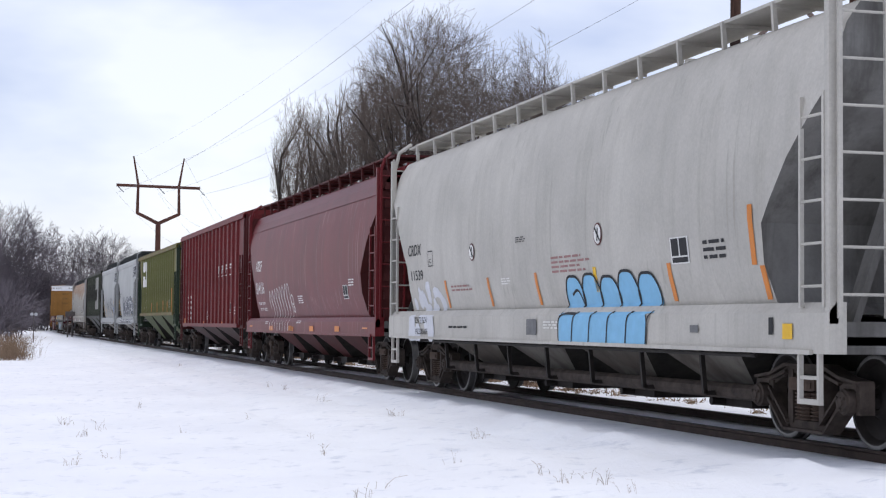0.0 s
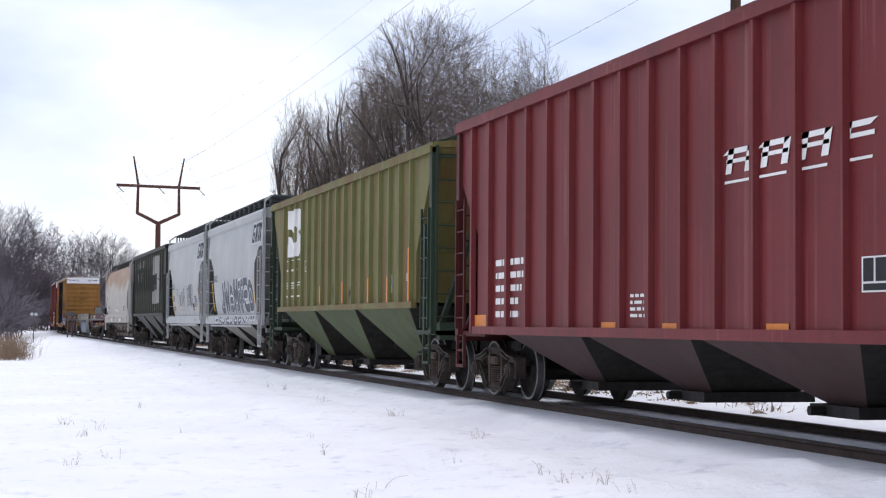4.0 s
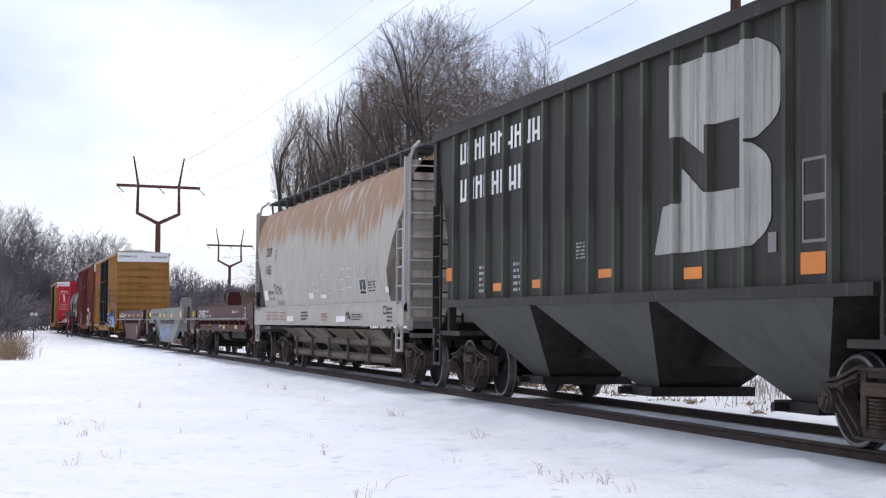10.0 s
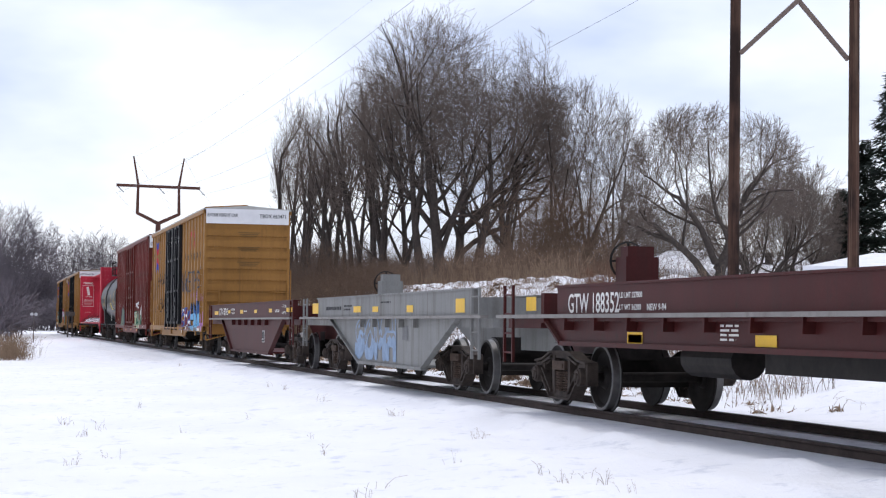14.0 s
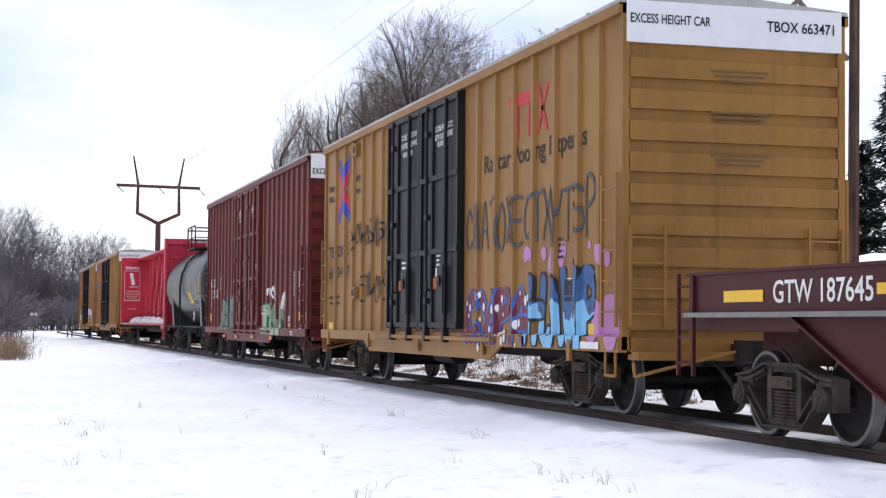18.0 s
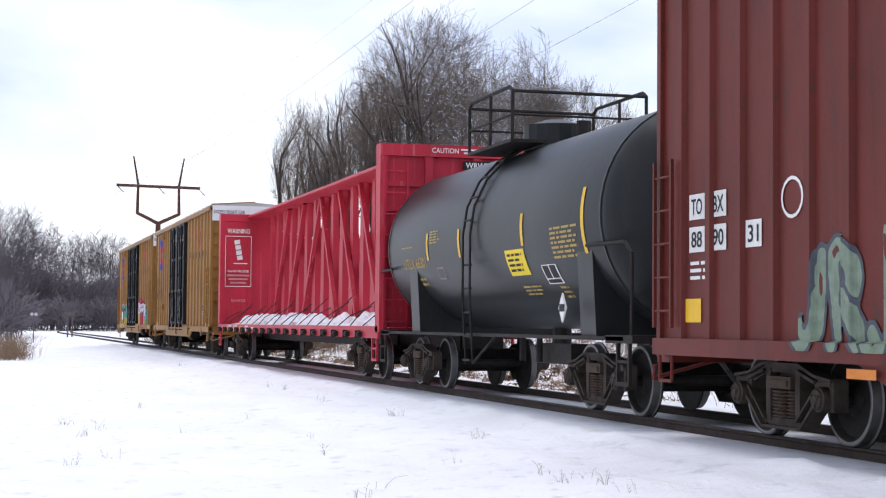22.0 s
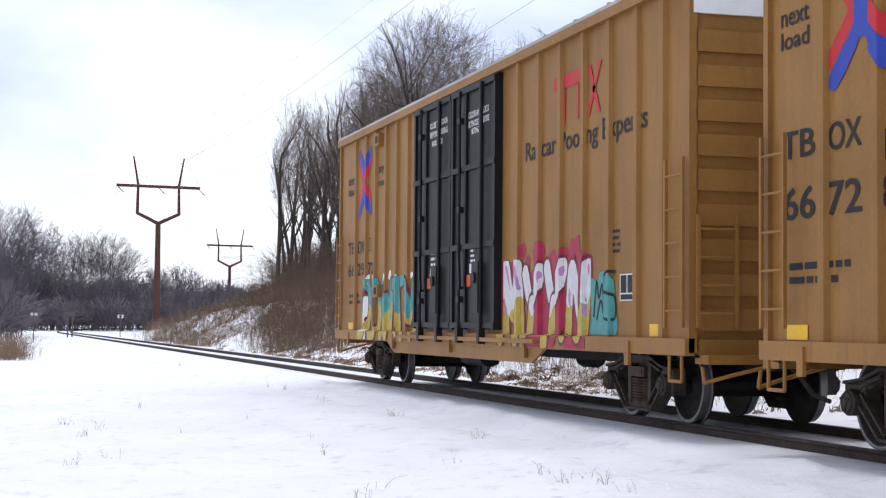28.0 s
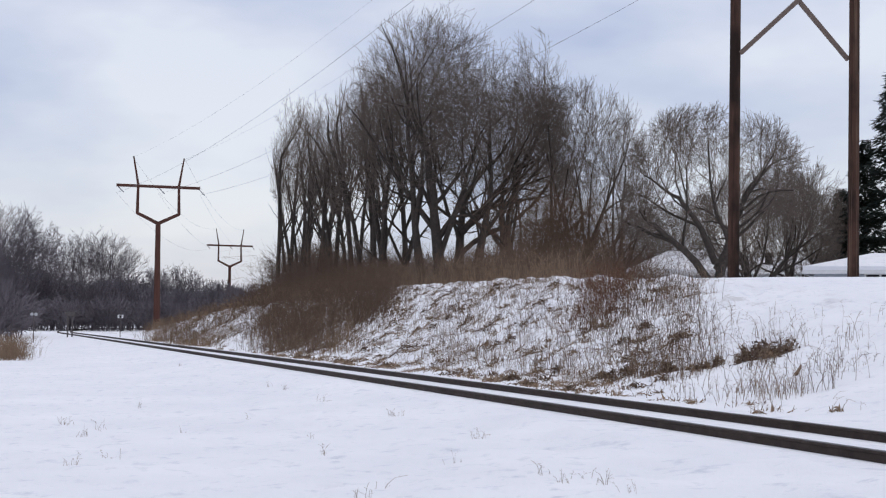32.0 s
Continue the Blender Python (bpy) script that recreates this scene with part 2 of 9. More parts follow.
def height(X, Y):
    X, Y = np.asarray(X, float), np.asarray(Y, float)
    crest = np.interp(X, [-175, -160, -130, -105, -75, -55, -40, -30, 0], [-0.25, 0.1, 1.3, 2.1, 2.9, 2.75, 2.35, 1.5, 1.2])
    near = np.where(Y < -1.1, -0.125 - 0.245 * smooth01((-1.1 - Y) / 6.0), -0.12)
    near = near + np.where(Y < -1.2, 0.020 * wob(X, Y, 1.1) + 0.014 * wob(X, Y, 3.1, 2.0) + 0.008 * wob(X, Y, 6.3, 5.0), 0.0) * smooth01((-Y - 1.2) / 1.0)
    windrow = 0.09 * np.exp(-((Y + 1.95 + 0.12 * np.sin(X * 0.6)) / 0.22) ** 2) - 0.06 * np.exp(-((Y + 2.9 + 0.1 * np.sin(X * 0.35)) / 0.28) ** 2) - 0.05 * np.exp(-((Y + 4.6) / 0.3) ** 2)
    near = near + windrow * (0.7 + 0.35 * wob(X, Y, 1.9, 3.0)) * smooth01((X + 130) / 30)
    dents = np.clip(wob(X, Y, 4.4, 9.0) - 0.75, 0, 1) * 0.13 * (wob(X, Y, 0.45, 2.0) > -0.2)
    near = near - dents * smooth01((-Y - 2.2) / 0.8) * smooth01((X + 70) / 20)
    top_y = np.interp(X, [-160, -105, -75, -30], [6.0, 6.5, 10.0, 9.5])
    a = (Y - 2.5) / (top_y - 2.5)
    bank = crest * smooth01(a * 0.92) + np.where(a > 0, -0.125 * (1 - smooth01(a * 2)), 0)
    bank = bank + (0.09 * wob(X, Y, 0.7, 1.0) + 0.075 * wob(X, Y, 2.1, 4.0) + 0.035 * wob(X, Y, 4.6, 7.0)) * (0.35 + 0.65 * smooth01((-28 - X) / 14)) * smooth01(a * 4) * (1 - smooth01((Y - top_y) / 3)) * smooth01((X + 170) / 20)
    bank = bank + 0.028 * np.clip(Y - top_y, 0, 10) * smooth01((X + 170) / 40)
    bank = bank - (bank - 0.6) * smooth01((Y - 27) / 10) * smooth01((X + 170) / 40)
    z = np.where(Y > 2.5, bank, np.where(Y > 0.95, -0.125, near))
    far = smooth01((-165 - X) / 12)
    return z * (1 - far) + far * -0.14


def spaced(lo, a, b, hi, step, grow=1.16):
    mid = list(np.arange(a, b + step / 2, step))
    left, right, d = [], [], step
    x = a
    while x > lo:
        d *= grow
        x -= d
        left.append(max(x, lo))
    x, d = b, step
    while x < hi:
        d *= grow
        x += d
        right.append(min(x, hi))
    return np.array(left[::-1] + mid + right)


gx, gy = spaced(-3000, -95, 2, 900, 0.20), spaced(-1600, -9.5, 14, 2200, 0.13)
GX, GY = np.meshgrid(gx, gy, indexing="ij")
GZ = height(GX, GY)
gi = np.arange(len(gx) * len(gy)).reshape(len(gx), len(gy))
gq = np.stack([gi[:-1, :-1], gi[1:, :-1], gi[1:, 1:], gi[:-1, 1:]], -1).reshape(-1, 4)
gme = fast_mesh("ground", np.stack([GX, GY, GZ], -1).reshape(-1, 3), gq, [SNOW_GROUND])
gme.shade_smooth()
ground = tagged(new("ground", gme), "snow-covered ground with a bank beside the railway", "ground", kind="structure")

# ================= rails =================
track = thing("railway_track", "single railway track half buried in snow", "track", kind="structure")
RAIL_PROFILE = [(-0.076, -0.172), (0.076, -0.172), (0.076, -0.160), (0.012, -0.135), (0.010, -0.045), (0.036, -0.030), (0.036, -0.006), (0.028, 0.0),
                (-0.028, 0.0), (-0.036, -0.006), (-0.036, -0.030), (-0.010, -0.045), (-0.012, -0.135), (-0.076, -0.160)]
stations = [40, 0, -20, -60, -100, -140] + [CURVE_X - 6 * i for i in range(0, 45)]
for lat in (-0.7535, 0.7535):
    g = Geo()
    rings = []
    for s in stations:
        x, y, h = track_at(s)
        rings.append([(x - math.sin(h) * (lat + a), y + math.cos(h) * (lat + a), c) for a, c in RAIL_PROFILE])
    g.loft(rings)
    npf = len(RAIL_PROFILE)
    g.m = [1 if (i % npf) in (6, 7, 8) and i < npf * (len(stations) - 1) else 0 for i in range(len(g.f))]
    part("rail", g, [RAIL_RUST, RAIL_TOP], track)

# ================= trees =================
def inside_of(env, p, limit):
    """Which of the points p lie within any of the ellipsoids (centre, radii), each branch with its own limit."""
    ok = np.zeros(p.shape[:-1], bool)
    for c, r in env:
        ok |= (((p - np.array(c)) / np.array(r)) ** 2).sum(-1) < limit
    return ok


def unit(v):
    return v / (np.linalg.norm(v, axis=-1, keepdims=True) + 1e-9)


def grow(seed, stems, levels, env, tip=0.0082, shrink=0.55):
    """Limbs that fork level by level within a crown. stems: foot, heading, length, radius at the foot.
    levels: children, fork angle, length, pieces, crookedness, upward pull. Rows: p, q, r0, r1."""
    rng = np.random.default_rng(seed)
    p = np.array([s[0] for s in stems], float)
    d = unit(np.array([s[1] for s in stems], float))
    ln, rad = np.array([s[2] for s in stems], float), np.array([s[3] for s in stems], float)
    rows = []
    for lv, (kids, angle, reach, pieces, crook, up) in enumerate(levels):
        if lv:
            lift = unit(d + np.array([0, 0, up * 1.5]))
            want = p[:, None, :] + lift[:, None, :] * (ln[:, None] * np.linspace(0.14, 1.0, 7)[None])[..., None]
            limit = rng.uniform(0.72, 1.2, (len(p), 1))
            fits = np.cumprod(inside_of(env, want, limit), axis=1).sum(1) / 7.0
            if lv < 4:
                fits[kids - 1::kids] = np.maximum(fits[kids - 1::kids], 0.28)
            keep = fits > 0.1
            p, d, ln, rad = p[keep], d[keep], (ln * fits)[keep], rad[keep]
        n = len(p)
        pts, dirs, h = [p], [d], d
        for k in range(pieces):
            h = unit(h + rng.normal(0, crook, (n, 3)) + np.array([0, 0, up]))
            pts.append(pts[-1] + h * (ln / pieces)[:, None])
            dirs.append(h)
        end = np.maximum(rad * (0.5 if lv == 0 else 0.36), tip * 0.75)
        rs = [rad + (end - rad) * k / pieces for k in range(pieces + 1)]
        for k in range(pieces):
            rows.append(np.concatenate([pts[k], pts[k + 1], rs[k][:, None], rs[k + 1][:, None]], 1))
        if lv == len(levels) - 1:
            break
        kids, angle, reach = levels[lv + 1][:3]
        P, D, R = np.stack(pts, 1), np.stack(dirs, 1), np.stack(rs, 1)
        t = np.clip((np.arange(kids) + 1.0)[None] / kids * 0.76 + 0.24 + rng.normal(0, 0.05, (n, kids)), 0.12, 1.0)
        if lv == 0:
            t = np.clip(t * 0.75 + 0.25, 0, 1)
        t[:, -1] = 1.0
        f = t * pieces
        i = np.minimum(f.astype(int), pieces - 1)
        a = np.arange(n)[:, None]
        w = (f - i)[..., None]
        base = P[a, i] * (1 - w) + P[a, i + 1] * w
        head = D[a, i + 1]
        side = unit(np.cross(head, unit(rng.normal(0, 1, (n, kids, 3)))))
        ang = np.radians(angle) * rng.uniform(0.6, 1.35, (n, kids))
        ang[:, -1] *= 0.35
        nd = unit(head * np.cos(ang)[..., None] + side * np.sin(ang)[..., None])
        nl = reach * (1.15 - 0.3 * t) * rng.uniform(0.65, 1.3, (n, kids))
        r_here = R[a, i] * (1 - w[..., 0]) + R[a, i + 1] * w[..., 0]
        nr = np.maximum(r_here * shrink * rng.uniform(0.7, 1.15, (n, kids)), tip)
        nr[:, -1] = np.maximum(r_here[:, -1] * 0.96, tip)
        p, d, ln, rad = base.reshape(-1, 3), nd.reshape(-1, 3), nl.reshape(-1), nr.reshape(-1)
    return np.concatenate(rows)


def tree_meshes(rows):
    thick = rows[:, 6] > 0.035
    return tubes_mesh("trunk", rows[thick], 7, BARK), tubes_mesh("crown", rows[~thick], 3, TWIG)


def bare_tree(name, label, meshes, x, y, z, rz, size=1.0, group="", category="tree", tall=1.0):
    ob = thing(name, label, category, pose(x, y, z, 0, 0, rz), group)
    ob.scale = (size, size, size * tall)
    part("trunk", meshes[0], None, ob)
    part("crown", meshes[1], None, ob)
    return ob


def place(phi_px, x):
    """y of the point at that x on the sight line whose picture column is phi_px."""
    ang = math.atan(818.4 / 2921.0) + math.atan((phi_px - 784) / 2921.0)
    return -9.044 - x * math.tan(ang)


FINE = [(5, 42, 3.6, 4, 0.12, 0.03), (6, 40, 2.2, 3, 0.14, 0.03), (5, 40, 1.3, 2, 0.13, 0.04), (4, 36, 0.75, 1, 0.1, 0.04)]
# the great many-stemmed dome, with low limbs that sweep out to one side
great = grow(4, [((0, -1.5, -0.4), (0.0, -0.18, 1), 5.4, 0.36), ((0.3, -0.7, -0.4), (0.05, -0.05, 1), 6.2, 0.46), ((-0.3, 0.2, -0.4), (-0.06, 0.10, 1), 5.8, 0.38), ((0.1, 0.9, -0.4), (0.05, 0.22, 1), 5.2, 0.36),
                 ((0.2, 1.1, 0.6), (0.12, 1.0, 0.62), 6.2, 0.22), ((-0.5, 0.62, 3.7), (0.05, 1.0, 0.85), 5.4, 0.22), ((0.35, -0.9, 3.4), (0.0, -0.75, 1.0), 4.6, 0.2), ((0.35, -0.85, 2.6), (0.8, 0.2, 1.0), 4.2, 0.18)],
             [(0, 0, 0, 6, 0.04, 0.01), (6, 46, 7.2, 7, 0.11, 0.03)] + FINE,
             [((0, 0.2, 9.9), (6.2, 6.7, 6.2)), ((0, 4.2, 6.0), (3.2, 3.6, 2.8)), ((0, -3.4, 7.4), (3.2, 3.4, 3.4)), ((0, 0, 4.0), (1.5, 2.2, 4.5))])
dome_b = grow(23, [((0, 0, -0.4), (0, 0.05, 1), 6.0, 0.34), ((0.2, -0.6, -0.4), (0.1, -0.22, 1), 5.6, 0.28)], [(0, 0, 0, 5, 0.08, 0.02), (5, 42, 5.8, 5, 0.11, 0.04)] + FINE,
              [((0, 0, 8.6), (4.6, 4.8, 5.6)), ((0, 0, 4), (1.4, 1.6, 4.5))])
TALL = [(0, 0, 0, 8, 0.06, 0.03), (8, 30, 4.2, 4, 0.12, 0.08), (5, 34, 2.2, 3, 0.13, 0.05), (5, 38, 1.2, 2, 0.13, 0.05), (3, 36, 0.75, 1, 0.1, 0.05)]
tall_a = grow(5, [((0, 0.4, -0.4), (0, 0.05, 1), 9.6, 0.20), ((0.2, -0.5, -0.4), (0.04, -0.07, 1), 8.8, 0.17), ((-0.3, 0, -0.4), (-0.05, 0.0, 1), 10.2, 0.19)], TALL, [((0, 0, 8.6), (2.3, 2.3, 5.2)), ((0, 0, 4), (1.0, 1.2, 4.6))])
tall_b = grow(8, [((0, 0.3, -0.4), (0.03, -0.05, 1), 10.0, 0.21), ((0.2, -0.4, -0.4), (0.0, 0.09, 1), 9.0, 0.17)], TALL, [((0, 0, 8.9), (2.0, 2.1, 5.0)), ((0, 0, 4), (1.0, 1.0, 4.6))])
slim = grow(61, [((0, -0.3, -0.4), (0.02, 0.06, 1), 9.4, 0.19), ((0.2, 0.4, -0.4), (0.0, 0.03, 1), 8.6, 0.14)], TALL, [((0, 0.5, 9.2), (1.5, 1.5, 4.6)), ((0, 0.1, 4), (0.6, 0.7, 4.6))])
VASE = [(0, 0, 0, 5, 0.07, 0.02), (6, 34, 6.0, 5, 0.07, 0.03), (5, 34, 3.2, 4, 0.10, 0.04), (5, 34, 1.9, 3, 0.12, 0.05), (4, 36, 1.2, 2, 0.12, 0.05), (3, 34, 0.7, 1, 0.1, 0.05)]
vase_a = grow(29, [((0, 0.2, -0.4), (0, 0.12, 1), 3.6, 0.26), ((0.1, -0.3, -0.4), (0, -0.3, 1), 4.4, 0.20), ((0, 0.4, 0.4), (0.1, 0.8, 0.9), 4.2, 0.16)], VASE, [((0, 0.2, 7.4), (3.6, 3.9, 4.9)), ((0, 0, 3), (1.3, 1.6, 3.6))])
vase_b = grow(37, [((0, 0, -0.4), (0.02, 0.03, 1), 3.8, 0.26), ((-0.1, -0.2, -0.4), (-0.2, -0.25, 1), 4.0, 0.18)], VASE, [((0, 0, 7.2), (3.2, 3.3, 5.0)), ((0, 0, 3), (1.2, 1.4, 3.6))])
GNARL = [(0, 0, 0, 6, 0.09, 0.05), (5, 46, 4.6, 6, 0.17, 0.04), (6, 44, 2.7, 4, 0.18, 0.04), (6, 42, 1.6, 3, 0.16, 0.05), (4, 40, 1.0, 2, 0.12, 0.06), (3, 36, 0.6, 1, 0.1, 0.05)]
gnarled = grow(17, [((0, 0.1, -0.4), (0.05, 0.10, 1), 3.4, 0.30), ((0.1, -0.05, 0.1), (0.1, -0.75, 1.0), 4.4, 0.22), ((0, 0.15, 0.9), (0.0, 0.7, 1.0), 4.0, 0.19), ((0, 0.1, 1.2), (0.2, -0.35, 1), 3.8, 0.19)], GNARL,
               [((0, 0.0, 5.9), (4.0, 4.5, 3.1)), ((0, 0, 2), (1.2, 1.6, 2.8)), ((0, -2.3, 3.7), (2.4, 2.5, 2.2)), ((0, 2.1, 3.7), (2.4, 2.4, 2.2))])
wide_b = grow(31, [((0, 0, -0.4), (0, 0.12, 1), 3.4, 0.24), ((0.1, -0.2, -0.4), (0.15, -0.3, 1), 3.8, 0.2)], GNARL, [((0, 0, 5.9), (3.6, 3.7, 3.6)), ((0, 0, 2), (1.2, 1.4, 2.8))])
great, dome_b, tall_a, tall_b, slim, vase_a, vase_b, gnarled, wide_b = (tree_meshes(k) for k in (great, dome_b, tall_a, tall_b, slim, vase_a, vase_b, gnarled, wide_b))
GROVE = "bare trees on the bank"
for kind, col, x, size, rz, tall in (
        (great, 800, -97, 1.03, 0, 1.12), (dome_b, 690, -103, 0.96, 200, 1.1), (tall_a, 655, -107, 1.05, 60, 1.16), (tall_b, 628, -110, 1.05, 70, 1.14), (tall_a, 598, -113, 1.02, 120, 1.1), (tall_b, 573, -116, 1.02, 200, 1.08),
        (tall_a, 545, -118, 1.0, 260, 1.12), (tall_b, 527, -121, 1.0, 310, 1.14), (slim, 500, -120, 1.05, 0, 1.16), (slim, 516, -124, 1.05, 40, 1.14), (slim, 560, -111, 1.0, 150, 1.1), (tall_b, 720, -108, 1.1, 20, 1.12),
        (slim, 668, -101, 1.02, 90, 1.1), (dome_b, 886, -101, 1.08, 90, 1.03), (vase_a, 1018, -93, 1.06, 0, 1.08), (vase_b, 1085, -97, 0.95, 170, 1.06), (vase_b, 935, -104, 0.9, 340, 1.05), (wide_b, 1130, -104, 0.9, 210, 1.05)):
    y = place(col, x)
    bare_tree("bare_tree", "tall leafless grey-brown tree on the snowy bank", kind, x, y, float(height(x, y)) - 0.1, rz, size, GROVE, tall=tall)
for kind, col, x, size, rz, tall in ((gnarled, 1262, -74, 1.02, 0, 0.98), (wide_b, 1400, -88, 1.0, 80, 1.16), (wide_b, 1185, -98, 0.95, 140, 1.05), (vase_b, 1330, -94, 0.9, 250, 0.98), (vase_a, 1465, -92, 0.8, 10, 0.98), (gnarled, 1350, -84, 0.96, 175, 1.02)):
    y = place(col, x)
    bare_tree("bare_tree", "spreading leafless tree near the snow-covered houses", kind, x, y, float(height(x, y)) - 0.1, rz, size, "bare trees near the houses", tall=tall)
y = place(-34, -126)
bare_tree("bare_tree", "slim leafless tree at the field edge", slim, -126, y, float(height(-126, y)) - 0.1, 200, 1.02)


# dark evergreen
def spruce(x, y, z, h, seed):
    rng = random.Random(seed)
    ob = thing("spruce_tree", "dark green spruce beside a house", "tree", pose(x, y, z))
    part("trunk", Geo().tube((0, 0, 0), (0, 0, h * 0.95), 0.22, 8, 0.03), BARK, ob)
    vs, qs = [], []
    for k in range(9500):
        f = rng.random() ** 0.7
        zz = h * (1 - f) + 0.5
        rad = (0.2 + 0.33 * h * f) * (0.75 + 0.25 * math.sin(zz * 5.1)) * rng.uniform(0.25, 1.0) ** 0.6
        a = rng.uniform(0, 2 * math.pi)
        c = Vector((math.cos(a) * rad, math.sin(a) * rad, zz - 0.25 * rad))
        out = Vector((math.cos(a), math.sin(a), rng.uniform(-0.6, 0.15))) * rng.uniform(0.18, 0.42)
        sidev = Vector((-math.sin(a), math.cos(a), rng.uniform(-0.3, 0.3))) * rng.uniform(0.06, 0.14)
        n = len(vs)
        vs += [c - sidev, c + sidev, c + out + sidev * 0.3, c + out - sidev * 0.3]
        qs.append((n, n + 1, n + 2, n + 3))
    part("crown", fast_mesh("crown", vs, qs, [plain("spruce_needles", (0.016, 0.026, 0.018), 0.8, 0, 0.5)]), None, ob)


spruce(-84, place(1580, -84), 0.6, 15.0, 3)
spruce(-90, place(1530, -90), 0.6, 11.6, 4)
spruce(-95, place(1488, -95), 0.6, 9.0, 9)


# distant woods
def woods(name, label, rows, seed, mat=None, thin=0.02, forks=(7, 5, 5, 3), wide=0.36, low=0.3):
    """Many small trees in one mesh: x, y, height."""
    rng = random.Random(seed)
    shape = [(0, 0, 0, 3, 0.06, 0.02)] + [(k, 38, ln, pc, 0.11, 0.05) for k, ln, pc in zip(forks, (0.42, 0.24, 0.14, 0.08), (3, 2, 1, 1))]
    kinds = [grow(seed * 10 + k, [((0, 0, -0.04), (0.0, 0.05, 1), 0.42, 0.014), ((0.01, 0.01, -0.02), (0.05, -0.25, 1), 0.36, 0.010)], shape, [((0, 0, low + (1 - low) / 2), (wide, wide, (1 - low) / 2)), ((0, 0, 0.2), (0.1, 0.12, 0.3))], 0.0012) for k in range(3)]
    allsegs = []
    for x, y, h in rows:
        a = kinds[rng.randrange(3)].copy()
        t = rng.uniform(0, 6.28)
        c, s = math.cos(t), math.sin(t)
        broad = rng.uniform(0.9, 1.25)
        z0 = float(height(x, y)) - 0.3
        for o in (0, 3):
            px, py = a[:, o].copy(), a[:, o + 1].copy()
            a[:, o], a[:, o + 1] = (px * c - py * s) * h * broad + x, (px * s + py * c) * h * broad + y
            a[:, o + 2] = a[:, o + 2] * h + z0
        a[:, 6:8] = np.maximum(a[:, 6:8] * h, thin)
        allsegs.append(a)
    return tagged(new(name, tubes_mesh(name, np.concatenate(allsegs), 3, mat or HAZETWIG)), label, "woods", kind="stuff")


rng = random.Random(77)
rows = []
for k in range(190):
    col = rng.uniform(-60, 500)
    x = -rng.uniform(240, 345)
    rows.append((x, place(col, x), rng.uniform(8.0, 11.0) * (1.12 if col < 70 else 1.0 if col < 220 else 0.78)))
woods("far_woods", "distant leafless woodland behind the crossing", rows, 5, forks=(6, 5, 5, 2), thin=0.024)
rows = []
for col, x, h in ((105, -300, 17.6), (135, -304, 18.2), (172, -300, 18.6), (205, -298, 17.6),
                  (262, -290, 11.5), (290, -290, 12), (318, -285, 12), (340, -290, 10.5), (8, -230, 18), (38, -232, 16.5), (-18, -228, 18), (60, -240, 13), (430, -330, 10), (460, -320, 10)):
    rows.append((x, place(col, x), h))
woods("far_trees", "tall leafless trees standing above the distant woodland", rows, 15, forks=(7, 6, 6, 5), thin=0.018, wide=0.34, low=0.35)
rows = []
for k in range(400):
    col = rng.uniform(-80, 500)
    x = -rng.uniform(226, 300)
    rows.append((x, place(col, x), rng.uniform(3.4, 6.4)))
for k in range(40):
    x = -rng.uniform(128, 175)
    rows.append((x, place(rng.uniform(-70, 42), x), rng.uniform(3.0, 5.4)))
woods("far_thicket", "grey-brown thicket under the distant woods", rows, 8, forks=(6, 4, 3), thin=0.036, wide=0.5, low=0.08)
rows = []
for k in range(190):
    col = rng.uniform(508, 1120)
    x = -rng.uniform(122, 150)
    rows.append((x, place(col, x), rng.uniform(4.5, 8.0)))
for k in range(150):
    col = rng.uniform(1040, 1560)
    x = -rng.uniform(112, 140)
    rows.append((x, place(col, x), rng.uniform(5.0, 8.0)))
for k in range(130):
    col = rng.uniform(505, 1130)
    x = -rng.uniform(112, 124)
    rows.append((x, place(col, x), rng.uniform(3.2, 5.0)))
woods("back_woods", "leafless thicket behind the tall trees", rows, 6, BACKTWIG, forks=(6, 4, 4), thin=0.014, wide=0.4, low=0.1)


# ================= brush and weeds =================
def stems(name, label, spots, mat, seed, category="brush", lean=0.24):
    """spots: x, y, count, spread, height, width of a stem, branching."""
    rng = random.Random(seed)
    segs = []
    for x, y, count, spread, h, w, twigs in spots:
        for k in range(int(count)):
            px, py = x + rng.gauss(0, spread), y + rng.gauss(0, spread * 0.7)
            pz = float(height(px, py)) - 0.03
            hh = h * (0.3 + 0.85 * rng.random() ** 1.3)
            ww = w * rng.uniform(0.55, 1.15)
            ln = lean * (2.4 if rng.random() < 0.15 else 1.0)
            lx, ly = rng.gauss(0, ln) * hh, rng.gauss(0, ln) * hh
            p = [Vector((px, py, pz)), Vector((px + lx * 0.22, py + ly * 0.22, pz + hh * 0.42)), Vector((px + lx * 0.62, py + ly * 0.62, pz + hh * 0.78)),
                 Vector((px + lx * 1.25, py + ly * 1.25, pz + hh * (1.0 - 0.9 * abs(lx) / hh * 0.4)))]
            for j in range(3):
                segs.append((*p[j], *p[j + 1], ww * (1 - 0.22 * j), ww * (0.78 - 0.2 * j)))
            for j in range(twigs):
                i = rng.choice((0, 1, 1, 2, 2))
                b = p[i].lerp(p[i + 1], rng.random())
                e = b + Vector((rng.gauss(0, 0.15), rng.gauss(0, 0.15), rng.uniform(0.0, 0.28))) * hh
                segs.append((*b, *e, ww * 0.5, ww * 0.3))
    return tagged(new(name, tubes_mesh(name, segs, 3, mat)), label, category, kind="stuff")


